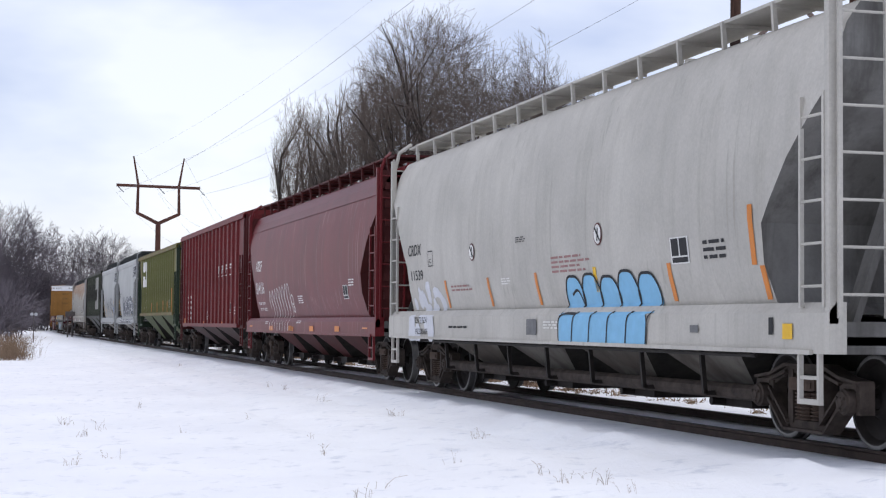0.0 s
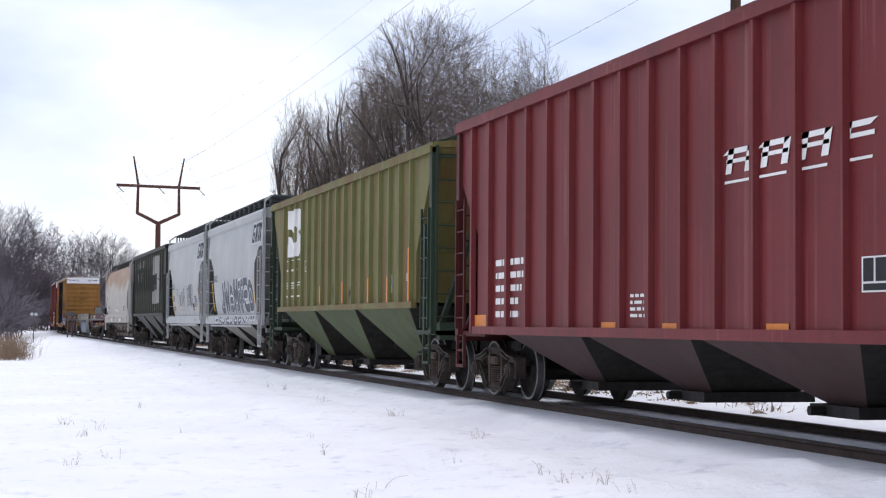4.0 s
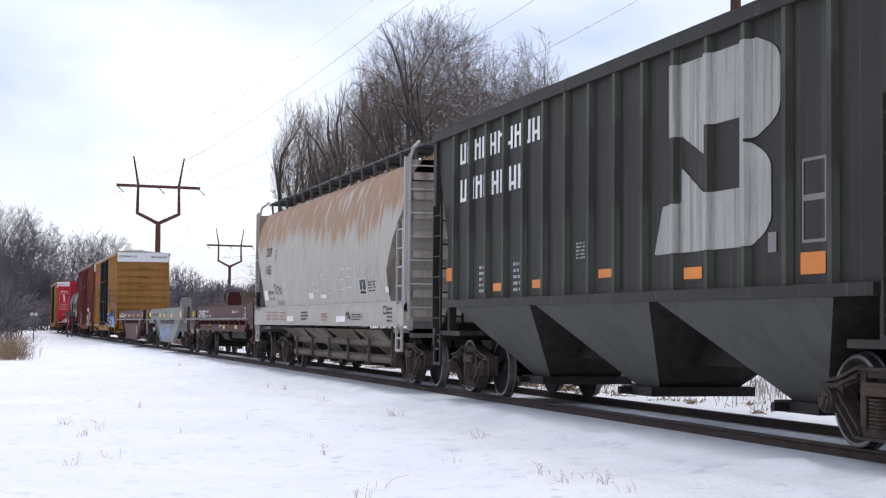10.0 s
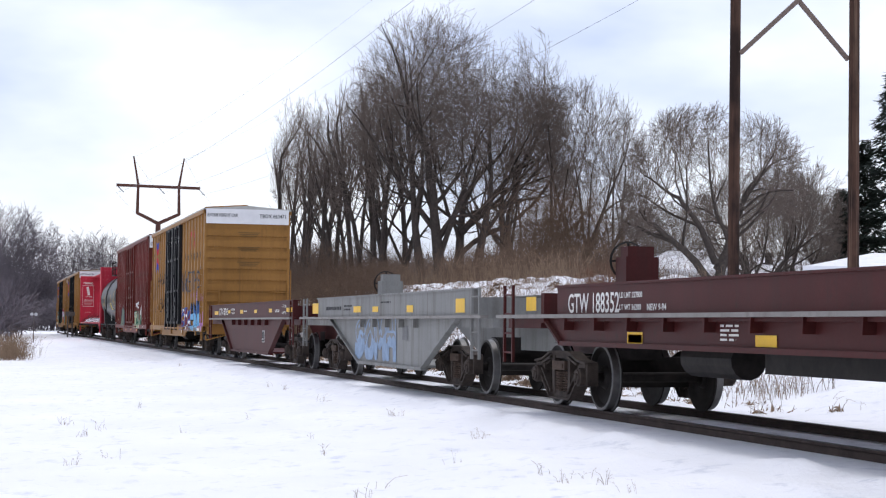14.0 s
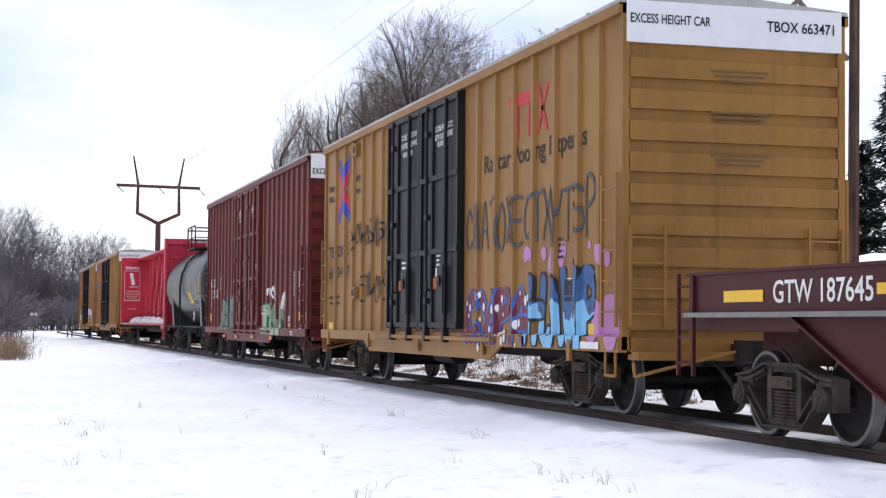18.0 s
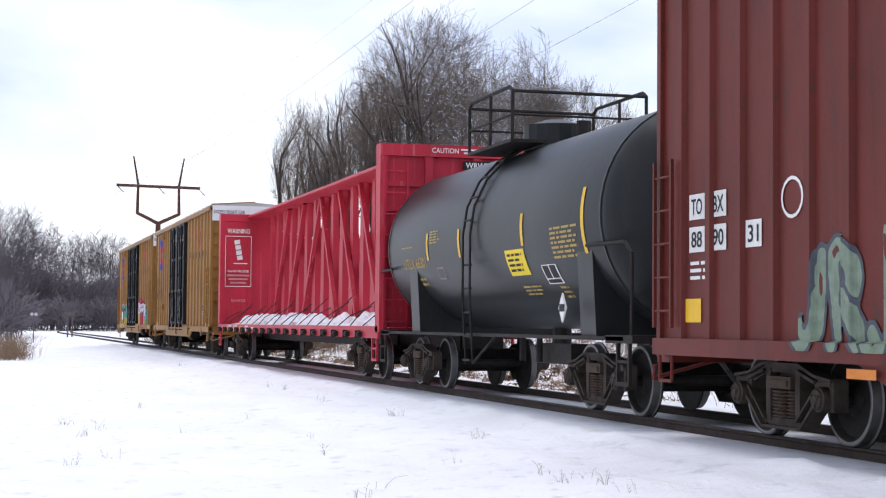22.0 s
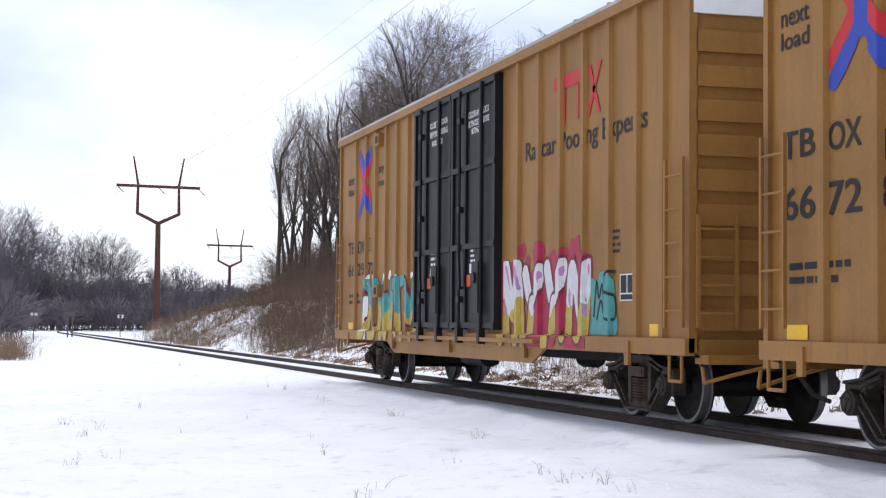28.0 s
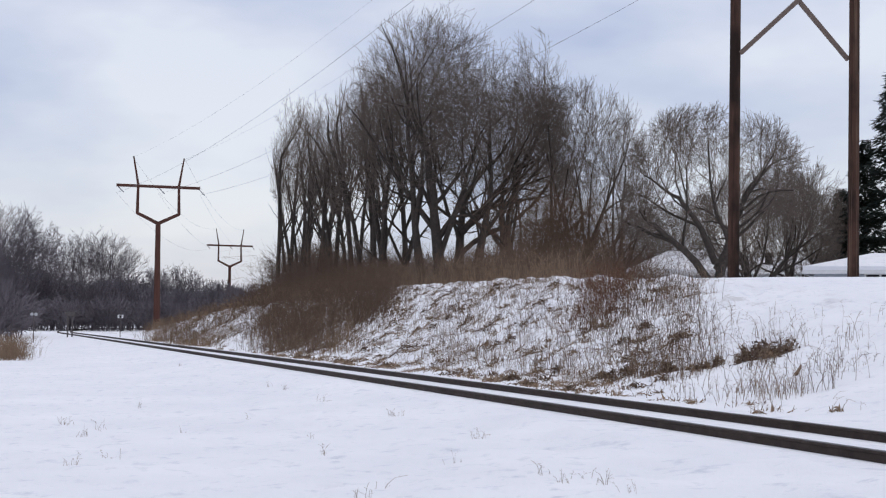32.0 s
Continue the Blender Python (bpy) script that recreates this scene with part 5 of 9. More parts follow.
    for x, sg in ((c.r, 1), (c.f, -1)):
        e = c.add("end_wall", Geo().box(min(x + sg * 0.06, x + sg * 0.10), max(x + sg * 0.06, x + sg * 0.10), -W, W, z0, top), em)
        hgt = (4.62 if white_end else 4.75) - z0 - 0.15
        for k in range(9):
            z = z0 + 0.15 + hgt * k / 9
            part("end_rib", Geo().prism_x([(-W + 0.04, z), (W - 0.04, z), (W - 0.04, z + hgt / 9 * 0.62), (-W + 0.04, z + hgt / 9 * 0.62)], min(x, x + sg * 0.08), max(x, x + sg * 0.08)), em, e)
        part("end_header", Geo().box(min(x - sg * 0.005, x + sg * 0.07), max(x - sg * 0.005, x + sg * 0.07), -W, W, 4.66, top + 0.04), plain("white_end_paint", (0.74, 0.74, 0.74), 0.5, 0, 0.06), e, "white warning panel")
        for s in (-1, 1):
            c.add("corner_post", Geo().box(min(x, x + sg * 0.10), max(x, x + sg * 0.10), s * W - 0.05, s * W + 0.05, z0 - 0.1, top), mat)
            c.add("side_ladder", ladder(x + sg * 0.06, x + sg * 0.54, s * 1.57, 1.15, 3.05, 5), mat)
            c.add("end_ladder", ladder(min(s * 1.44, s * 0.98), max(s * 1.44, s * 0.98), x - sg * 0.07, 1.15, 2.4, 4, along_y=True), mat)
            c.add("sill_step", step(x + sg * 0.32, s * 1.54, z0 - 0.1, 0.34, 0.32), mat)
        c.add("end_sill", Geo().box(min(x - sg * 0.25, x + sg * 0.1), max(x - sg * 0.25, x + sg * 0.1), -1.4, 1.4, z0 - 0.22, z0 - 0.12).box(min(x - sg * 0.02, x + sg * 0.1), max(x - sg * 0.02, x + sg * 0.1), -1.4, 1.4, z0 - 0.15, z0 + 0.05), em)
        c.add("uncoupling_lever", Geo().pipe([(x - sg * 0.2, -1.45, 0.72), (x - sg * 0.25, -1.45, 0.55), (x - sg * 0.3, -1.2, 0.62), (x - sg * 0.4, -0.2, 0.86)], 0.022), mat)
    c.add("underframe", Geo().box(c.r + 0.3, c.f - 0.3, -0.32, 0.32, 0.66, 0.97).box(c.r + 1.0, c.f - 1.0, -1.3, 1.3, 0.84, 0.97), GREASY)
    c.add("brake_reservoir", Geo().tube((-1.6, -0.8, 0.66), (-0.4, -0.8, 0.66), 0.2, 12), GREASY)
    c.add("brake_cylinder", Geo().tube((0.4, 0.6, 0.66), (0.9, 0.6, 0.66), 0.18, 12), GREASY)
    return c


SLOPE_DARK = plain("near_black_slopes", (0.030, 0.027, 0.023), 0.85, 0, 0.5)


# ================= train: the cars, first to last =================
GREY1 = paint("pale_grey_hopper_paint", (0.475, 0.452, 0.405), (0.27, 0.25, 0.21), 0.35, 0.5, drips=(0.30, 0.28, 0.24))
MAROON = paint("maroon_hopper_paint", (0.140, 0.018, 0.021), (0.07, 0.025, 0.024), 0.55, 0.42, drips=(0.30, 0.17, 0.165))
MAROON2 = paint("maroon_ribbed_paint", (0.145, 0.019, 0.020), (0.05, 0.018, 0.018), 0.6, 0.5, drips=(0.25, 0.10, 0.09))
MAROON_DARK = paint("dark_maroon_ends", (0.075, 0.016, 0.015), (0.03, 0.02, 0.02), 0.5, 0.6)
GREEN = paint("faded_green_paint", (0.152, 0.140, 0.046), (0.08, 0.055, 0.025), 0.5, 0.6, blotch=(0.145, 0.098, 0.036), drips=(0.24, 0.24, 0.16))
GREEN_RIB = paint("green_rib_paint", (0.152, 0.156, 0.058), (0.10, 0.08, 0.035), 0.7, 0.6)
GREEN_LOW = paint("green_chute_paint", (0.082, 0.100, 0.042), (0.045, 0.04, 0.025), 0.7, 0.65)
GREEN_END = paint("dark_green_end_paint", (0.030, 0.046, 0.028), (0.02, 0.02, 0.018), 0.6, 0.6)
GREY2 = paint("blue_grey_hopper_paint", (0.345, 0.352, 0.345), (0.20, 0.195, 0.18), 0.3, 0.38, drips=(0.27, 0.265, 0.25))
GREY2_LOW = paint("grey_chute_paint", (0.27, 0.25, 0.215), (0.085, 0.068, 0.055), 0.9, 0.65, blotch=(0.19, 0.17, 0.14))
SOOT = paint("sooty_black_green_paint", (0.029, 0.027, 0.023), (0.06, 0.055, 0.046), 0.45, 0.6, drips=(0.10, 0.095, 0.085))
SOOT_RIB = paint("sooty_rib_paint", (0.042, 0.042, 0.034), (0.10, 0.12, 0.08), 0.8, 0.6, blotch=(0.075, 0.085, 0.06))
SOOT_LOW = paint("dark_grey_chute_paint", (0.085, 0.085, 0.078), (0.04, 0.038, 0.035), 0.6, 0.65)
BOARD = plain("dark_walkway_grating", (0.10, 0.105, 0.105), 0.7, 0.3, 0.2)
TAN = paint("yellow_tan_boxcar_paint", (0.29, 0.142, 0.036), (0.15, 0.075, 0.025), 0.5, 0.5, drips=(0.17, 0.085, 0.03))
DOOR_BLACK = paint("black_door_paint", (0.009, 0.009, 0.011), (0.04, 0.038, 0.036), 0.4, 0.5)
OXIDE = paint("red_brown_boxcar_paint", (0.132, 0.022, 0.016), (0.045, 0.018, 0.014), 0.7, 0.5, drips=(0.09, 0.04, 0.03), rust=(0.075, 0.028, 0.016))
CN_RED = paint("brown_red_well_paint", (0.062, 0.011, 0.010), (0.035, 0.018, 0.016), 0.6, 0.55, rust=(0.035, 0.016, 0.012))
WELL_GREY = paint("light_grey_well_paint", (0.225, 0.225, 0.215), (0.10, 0.085, 0.07), 0.8, 0.6, drips=(0.11, 0.09, 0.07))
LIP = paint("worn_grey_edge_steel", (0.22, 0.205, 0.19), (0.10, 0.07, 0.06), 0.7, 0.5)
TANK_BLACK = paint("black_tank_paint", (0.020, 0.022, 0.023), (0.045, 0.043, 0.04), 0.4, 0.34)
RED = paint("bright_red_flatcar_paint", (0.47, 0.027, 0.050), (0.22, 0.03, 0.04), 0.5, 0.45, drips=(0.55, 0.16, 0.17))


def rusty_white():
    """White paint with orange rust run down from the roof."""
    m, nt, b = nodes_of("rust_streaked_white_paint")
    tc, sep = nt.nodes.new("ShaderNodeTexCoord"), nt.nodes.new("ShaderNodeSeparateXYZ")
    nt.links.new(tc.outputs["Object"], sep.inputs[0])
    run = add_noise(nt, 1.0, 6, 0.7, (2.6, 2.6, 0.10))
    broad = add_noise(nt, 0.5, 3, 0.5, (1, 1, 0.3))
    patch = add_noise(nt, 3.0, 6, 0.75, (1.2, 1.2, 0.5))
    s1 = nt.nodes.new("ShaderNodeMath")
    s1.operation = "MULTIPLY_ADD"
    nt.links.new(run, s1.inputs[0])
    s1.inputs[1].default_value = 1.9
    nt.links.new(sep.outputs["Z"], s1.inputs[2])
    s2 = nt.nodes.new("ShaderNodeMath")
    s2.operation = "MULTIPLY_ADD"
    nt.links.new(broad, s2.inputs[0])
    s2.inputs[1].default_value = 1.3
    nt.links.new(s1.outputs[0], s2.inputs[2])
    mr = nt.nodes.new("ShaderNodeMapRange")
    mr.inputs["From Min"].default_value, mr.inputs["From Max"].default_value = 4.72, 5.02
    nt.links.new(s2.outputs[0], mr.inputs["Value"])
    lines = ramp(nt, add_noise(nt, 1.0, 2, 0.5, (4.6, 4.6, 0.03)), 0.34, 0.44)
    worn = mix(nt, 0.38, lines, ramp(nt, patch, 0.34, 0.55), "MULTIPLY")
    cover = mix(nt, 1.0, mr.outputs[0], mix(nt, 1.0, worn, (0.85, 0.85, 0.85), "MULTIPLY"), "MULTIPLY")
    rust = mix(nt, ramp(nt, patch, 0.3, 0.7), (0.20, 0.072, 0.010), (0.31, 0.135, 0.026))
    base = mix(nt, ramp(nt, patch, 0.35, 0.75), (0.40, 0.370, 0.318), (0.31, 0.278, 0.225))
    low = mix(nt, ramp(nt, add_noise(nt, 2.4, 6, 0.75, (1.3, 1.3, 0.35)), 0.58, 0.72), base, (0.30, 0.20, 0.12))
    col = mix(nt, cover, low, rust)
    nt.links.new(col, b.inputs["Base Color"])
    b.inputs["Roughness"].default_value = 0.6
    bump(nt, b, patch, 0.1, 0.004)
    return m


RUSTY = rusty_white()
PIPE_DIRTY = paint("dirty_pipe_paint", (0.12, 0.10, 0.08), (0.08, 0.055, 0.04), 0.9, 0.65, rust=(0.15, 0.075, 0.04))
RUSTY_END = paint("rusty_end_paint", (0.33, 0.30, 0.26), (0.16, 0.075, 0.035), 0.95, 0.7, rust=(0.15, 0.06, 0.025))

c1 = round_hopper("covered_hopper", "pale grey covered hopper car with rounded sides and blue graffiti", 125.35, 142.2, (126.85, 140.8), GREY1,
                  spans=((128.1, 131.2), (131.3, 134.3), (134.4, 137.2), (137.3, 139.8)), board_mat=GREY1,
                  bay_mat=paint("grimy_chute_paint", (0.15, 0.138, 0.12), (0.05, 0.042, 0.035), 0.95, 0.7, blotch=(0.085, 0.072, 0.06)))
for k in range(7):
    x = c1.L(128.3 + 1.75 * k)
    c1.add("pipe_hanger", Geo().bar((x, -1.25, 0.42), (x, -1.30, 0.95), 0.05).bar((x, -1.25, 0.43), (x, -1.0, 0.43), 0.05), GREASY)
c1.add("unloading_pipe", Geo().tube((c1.L(127.9), -1.05, 0.46), (c1.L(139.9), -1.05, 0.46), 0.09, 10), STEEL_DARK)
c1.add("sill_pipe", Geo().tube((c1.L(127.4), -1.52, 0.88), (c1.L(140.6), -1.52, 0.88), 0.022, 8), GREASY)
c2 = round_hopper("covered_hopper", "maroon covered hopper car with rounded sides and white outline graffiti", 108.05, 124.2, (109.4, 122.9), MAROON, sill=(0.92, 1.30), end_panel=True, dark_end=MAROON_DARK,
                  spans=((110.9, 113.6), (113.7, 116.2), (116.3, 118.8), (118.9, 121.6)), board_mat=MAROON_DARK, bay_mat=MAROON_DARK)
# proud strip below the roof edge; darker maroon paints in its shadow band
SHADED_MAROON = paint("shaded_upper_maroon", (0.125, 0.017, 0.021), (0.07, 0.03, 0.03), 0.5, 0.4)
for s_ in (-1, 1):
    rings_ = [[(x_, s_ * (round_side(z_) + p_), z_) for z_, p_ in ((3.74, 0.0), (3.742, 0.012), (3.95, 0.012), (4.16, 0.014), (4.16, 0.0))] for x_ in (c2.r + 0.12, c2.f - 0.12)]
    c2.add("roof_shade_band", Geo().loft(rings_, False), SHADED_MAROON)
c3 = ribbed_hopper("covered_hopper", "maroon ribbed covered hopper car with white railway lettering", 90.95, 106.85, (91.7, 105.6), MAROON2, MAROON2, [91.83 + 0.905 * i for i in range(16)], 1.12, 4.42, (1.05, 2.6, 3.5),
                   ((93.2, 96.6), (96.7, 100.1), (100.2, 103.8)), paint("maroon_chutes", (0.075, 0.045, 0.042), (0.03, 0.02, 0.02), 0.5, 0.65), MAROON_DARK)
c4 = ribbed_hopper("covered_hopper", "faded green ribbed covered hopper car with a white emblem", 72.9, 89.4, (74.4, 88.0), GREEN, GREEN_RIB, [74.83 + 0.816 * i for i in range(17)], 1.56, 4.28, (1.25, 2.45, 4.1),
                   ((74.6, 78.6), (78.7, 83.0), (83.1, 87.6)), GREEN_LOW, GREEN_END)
c5 = flat_hopper("covered_hopper", "blue-grey two-bay covered hopper car with large dark graffiti", 60.2, 71.65, (61.6, 70.4), GREY2, ((62.9, 65.9), (66.1, 69.1)), GREY2_LOW, BOARD)
c6 = flat_hopper("covered_hopper", "blue-grey two-bay covered hopper car with black scrawled tags", 47.7, 59.15, (49.2, 57.85), GREY2, ((50.4, 53.4), (53.6, 56.6)), GREY2_LOW, BOARD)
c7 = ribbed_hopper("covered_hopper", "soot-black ribbed covered hopper car with a large faded white emblem", 31.2, 46.6, (31.95, 45.15), SOOT, SOOT_RIB, [32.45 + 0.9 * i for i in range(15)], 1.55, 4.42, (0.75, 2.5, 4.0),
                   ((32.2, 36.2), (36.3, 40.6), (40.7, 45.0)), SOOT_LOW, SOOT, board=False)
c8 = round_hopper("covered_hopper", "white covered hopper car heavily streaked with orange rust", 12.3, 29.35, (14.3, 27.95), RUSTY, sill=(1.13, 1.60), end_panel=True, dark_end=RUSTY_END,
                  spans=((15.8, 18.6), (18.7, 21.4), (21.5, 24.2), (24.3, 26.9)), board_mat=BOARD, trim=paint("dull_white_trim", (0.40, 0.39, 0.37), (0.2, 0.12, 0.07), 0.5, 0.6), bay_mat=paint("dirty_chute_paint", (0.17, 0.148, 0.118), (0.06, 0.045, 0.035), 0.95, 0.7, blotch=(0.09, 0.062, 0.043)))
for z in (0.45, 0.78):
    c8.add("unloading_pipe", Geo().tube((c8.L(16.0), -1.05, z), (c8.L(27.0), -1.05, z), 0.09, 10), PIPE_DIRTY)
for k in range(6):
    x = c8.L(16.6 + 2.05 * k)
    c8.add("pipe_hanger", Geo().bar((x, -1.17, 0.35), (x, -1.17, 1.15), 0.05).bar((x, -1.17, 0.36), (x, -0.95, 0.36), 0.05), PIPE_DIRTY)


c8.add("brake_indicator", Geo().box(c8.L(12.75), c8.L(13.0), -1.64, -1.54, 1.62, 2.02).tube((c8.L(12.87), -1.66, 1.74), (c8.L(12.87), -1.63, 1.74), 0.05, 10).tube((c8.L(12.87), -1.66, 1.9), (c8.L(12.87), -1.63, 1.9), 0.05, 10), GREASY)


def hand_brake(c, s, mat, z0=1.7, z1=2.3):
    x = c.L(s)
    st = c.add("brake_stand", Geo().box(x - 0.2, x + 0.2, -0.25, 0.25, z0 - 0.6, z1 - 0.15).box(x - 0.14, x + 0.14, -0.2, 0.2, z1 - 0.15, z1), mat)
    part("brake_wheel", Geo().lathe([(x - 0.24, 0.26), (x - 0.22, 0.29), (x - 0.20, 0.26), (x - 0.24, 0.26)], "x", (0, -0.05, z1 - 0.2), 18).bar((x - 0.22, -0.32, z1 - 0.2), (x - 0.22, 0.22, z1 - 0.2), 0.03).bar((x - 0.22, -0.05, z1 - 0.46), (x - 0.22, -0.05, z1 + 0.06), 0.03), GREASY, st)


def low_car(name, label, rear, front, trucks, mat, upper, lower, lip, well=True, lower_y=1.42, upper_top=1.72, upper_y=1.5):
    """Intermodal platform: top girder, edge lip, and a deep well plate or a shallow centre girder."""
    c = Car(name, label, rear, front, trucks, "well car")
    for s in (-1, 1):
        def yy(a, b):
            return sorted((s * a, s * b))
        c.add("top_girder", Geo().box(c.L(upper[0]), c.L(upper[1]), *yy(upper_y - 0.12, upper_y), 1.30, upper_top), mat)
        c.add("girder_cap", Geo().box(c.L(upper[0]) - 0.03, c.L(upper[1]) + 0.03, *yy(upper_y - 0.16, upper_y + 0.03), upper_top, upper_top + 0.03), mat)
        c.add("edge_lip", Geo().box(c.L(lip[0]), c.L(lip[1]), *yy(upper_y - 0.05, 1.58), 1.265, 1.315), LIP)
        a, b, d, e = [c.L(v) for v in lower[:4]]
        z = lower[4]
        sp = c.add("side_plate", Geo().prism([(a, 1.28), (b, z), (d, z), (e, 1.28)], *yy(lower_y - 0.06, lower_y)), mat)
        part("bottom_flange", Geo().box(b - 0.05, d + 0.05, *yy(lower_y - 0.08, lower_y + 0.06), z - 0.04, z + 0.02).bar((a, s * (lower_y + 0.02), 1.27), (b, s * (lower_y + 0.02), z), 0.10, 0.03).bar((d, s * (lower_y + 0.02), z), (e, s * (lower_y + 0.02), 1.27), 0.10, 0.03), mat, sp)
        n = int((d - b) / 1.0)
        for i in range(n):
            x = b + 0.4 + (d - b - 0.8) * i / max(1, n - 1)
            part("gusset", Geo().prism([(x - 0.04, 1.27), (x + 0.04, 1.27), (x + 0.02, 1.10), (x - 0.02, 1.10)], *yy(lower_y, upper_y + 0.02)), mat, sp)
    a, b, d, e = [c.L(v) for v in lower[:4]]
    c.add("floor", Geo().box(b, d, -lower_y + 0.08, lower_y - 0.08, lower[4], lower[4] + 0.05) if well else Geo().box(c.L(upper[0]), c.L(upper[1]), -1.4, 1.4, 1.22, 1.27), mat)
    for x, sg, tip in ((c.r, 1, lower[0]), (c.f, -1, lower[3])):
        x1 = c.L(tip)
        c.add("end_platform", Geo().box(min(x, x1), max(x, x1), -1.38, 1.38, 1.12, 1.26).box(min(x, x1), max(x, x1), -0.35, 0.35, 0.75, 1.12), mat)
        c.add("end_bulkhead", Geo().box(min(x1, x1 + sg * 0.12), max(x1, x1 + sg * 0.12), -1.38, 1.38, 1.2, 1.62), mat)
        for s in (-1, 1):
            c.add("corner_ladder", ladder(x + sg * 0.25, x + sg * 0.65, s * 1.52, 0.62, 1.75, 4), mat)
    return c


c9 = low_car("flat_car", "low brown-red container flatcar with white lettering", -4.1, 12.35, (-2.6, 9.4), CN_RED, (-1.8, 12.2), (-2.6, -1.9, 9.0, 9.8, 0.93), (-4.1, 10.85), well=False, lower_y=1.30, upper_y=1.42, upper_top=1.68)
hand_brake(c9, -2.4, CN_RED)
c9.add("raised_end", Geo().box(c9.L(10.3), c9.L(12.2), -1.44, -1.36, 1.3, 1.78).box(c9.L(10.3), c9.L(12.2), 1.36, 1.44, 1.3, 1.78).box(c9.L(12.1), c9.L(12.2), -1.4, 1.4, 1.3, 1.78), CN_RED)
c9.add("air_tank", Geo().tube((c9.L(1.2), -0.7, 0.78), (c9.L(2.6), -0.7, 0.78), 0.22, 14).box(c9.L(3.4), c9.L(6.4), -0.9, 0.9, 0.66, 0.95), GREASY)
c10 = low_car("well_car", "light grey intermodal well car, stained and empty", -20.0, -4.9, (-18.1, -7.95), WELL_GREY, (-18.1, -5.7), (-16.9, -14.0, -8.9, -6.6, 0.38), (-20.0, -4.9))
hand_brake(c10, -17.2, WELL_GREY)
c11 = low_car("well_car", "brown-red intermodal well car, empty", -37.0, -20.9, (-35.1, -23.2), CN_RED, (-36.5, -21.3), (-34.2, -32.0, -25.1, -22.9, 0.33), (-36.5, -21.4))
BOX_RIBS = [1.17, 2.13, 2.95, 3.82, 4.69, 5.55, 12.02, 12.95, 13.85, 14.74, 15.66, 16.57, 17.36]
LBL = "yellow-tan high-cube boxcar with black double doors"
c12 = box_car("boxcar", LBL + " and heavy graffiti", -56.65, -38.45, (-54.6, -41.05), TAN, DOOR_BLACK, (-50.3, -45.45), [-56.65 + r for r in BOX_RIBS])
c13 = box_car("boxcar", "red-brown high-cube boxcar with double doors and green graffiti", -76.85, -58.6, (-74.6, -61.0), OXIDE, OXIDE, (-70.1, -65.5), [-76.2 + 0.74 * i for i in range(8)] + [-65.1 + 0.72 * i for i in range(9)], top=5.2, white_end=True)

# tank car
c14 = Car("tank_car", "black cylindrical tank car with yellow lettering", -91.0, -77.75, (-89.25, -79.95), "tank car")
R, Z = 1.49, 2.60
prof = []
for i in range(9):
    t = i / 8 * math.pi / 2
    prof.append((-90.75 + 0.72 * (1 - math.sin(t)) - c14.c, max(0.001, R * math.cos(t))))
prof = prof[::-1]
prof = prof + [(x - c14.c, R) for x in (-87.2, -84.5, -81.6, -78.75)]
for i in range(9):
    t = i / 8 * math.pi / 2
    prof.append((-78.75 - c14.c + 0.72 * math.sin(t), max(0.001, R * math.cos(t))))
prof = sorted(set(prof))
c14.add("tank_shell", Geo().lathe(prof, "x", (0, 0, Z), 48), TANK_BLACK, smooth=40)
for s in (-90.0, -78.75):
    c14.add("weld_band", Geo().lathe([(c14.L(s) - 0.03, R + 0.002), (c14.L(s) - 0.02, R + 0.012), (c14.L(s) + 0.02, R + 0.012), (c14.L(s) + 0.03, R + 0.002)], "x", (0, 0, Z), 48), TANK_BLACK)
for s in (-88.4, -79.5):
    x = c14.L(s)
    c14.add("saddle", Geo().prism_x([(-1.35, 1.0), (1.35, 1.0), (1.42, 2.2), (1.0, 1.5), (0.0, 1.15), (-1.0, 1.5), (-1.42, 2.2)], x - 0.28, x + 0.28), TANK_BLACK)
c14.add("side_walk", Geo().box(c14.r + 0.3, c14.f - 0.3, -1.45, -1.2, 0.98, 1.03).box(c14.r + 0.3, c14.f - 0.3, 1.2, 1.45, 0.98, 1.03), GREASY)
for x, sg in ((c14.r, 1), (c14.f, -1)):
    c14.add("end_sill", Geo().box(min(x, x + sg * 2.6), max(x, x + sg * 2.6), -0.32, 0.32, 0.72, 1.1).box(min(x, x + sg * 0.9), max(x, x + sg * 0.9), -1.45, 1.45, 0.95, 1.05), GREASY)
    for s in (-1, 1):
        c14.add("hand_rail", Geo().pipe([(x + sg * 0.1, s * 1.42, 1.0), (x + sg * 0.1, s * 1.42, 2.05), (x + sg * 0.25, s * 1.45, 2.2), (x + sg * 1.4, s * 1.52, 2.2)], 0.025), GREASY)
        c14.add("sill_step", step(x + sg * 0.35, s * 1.42, 1.0, d=0.55), GREASY)
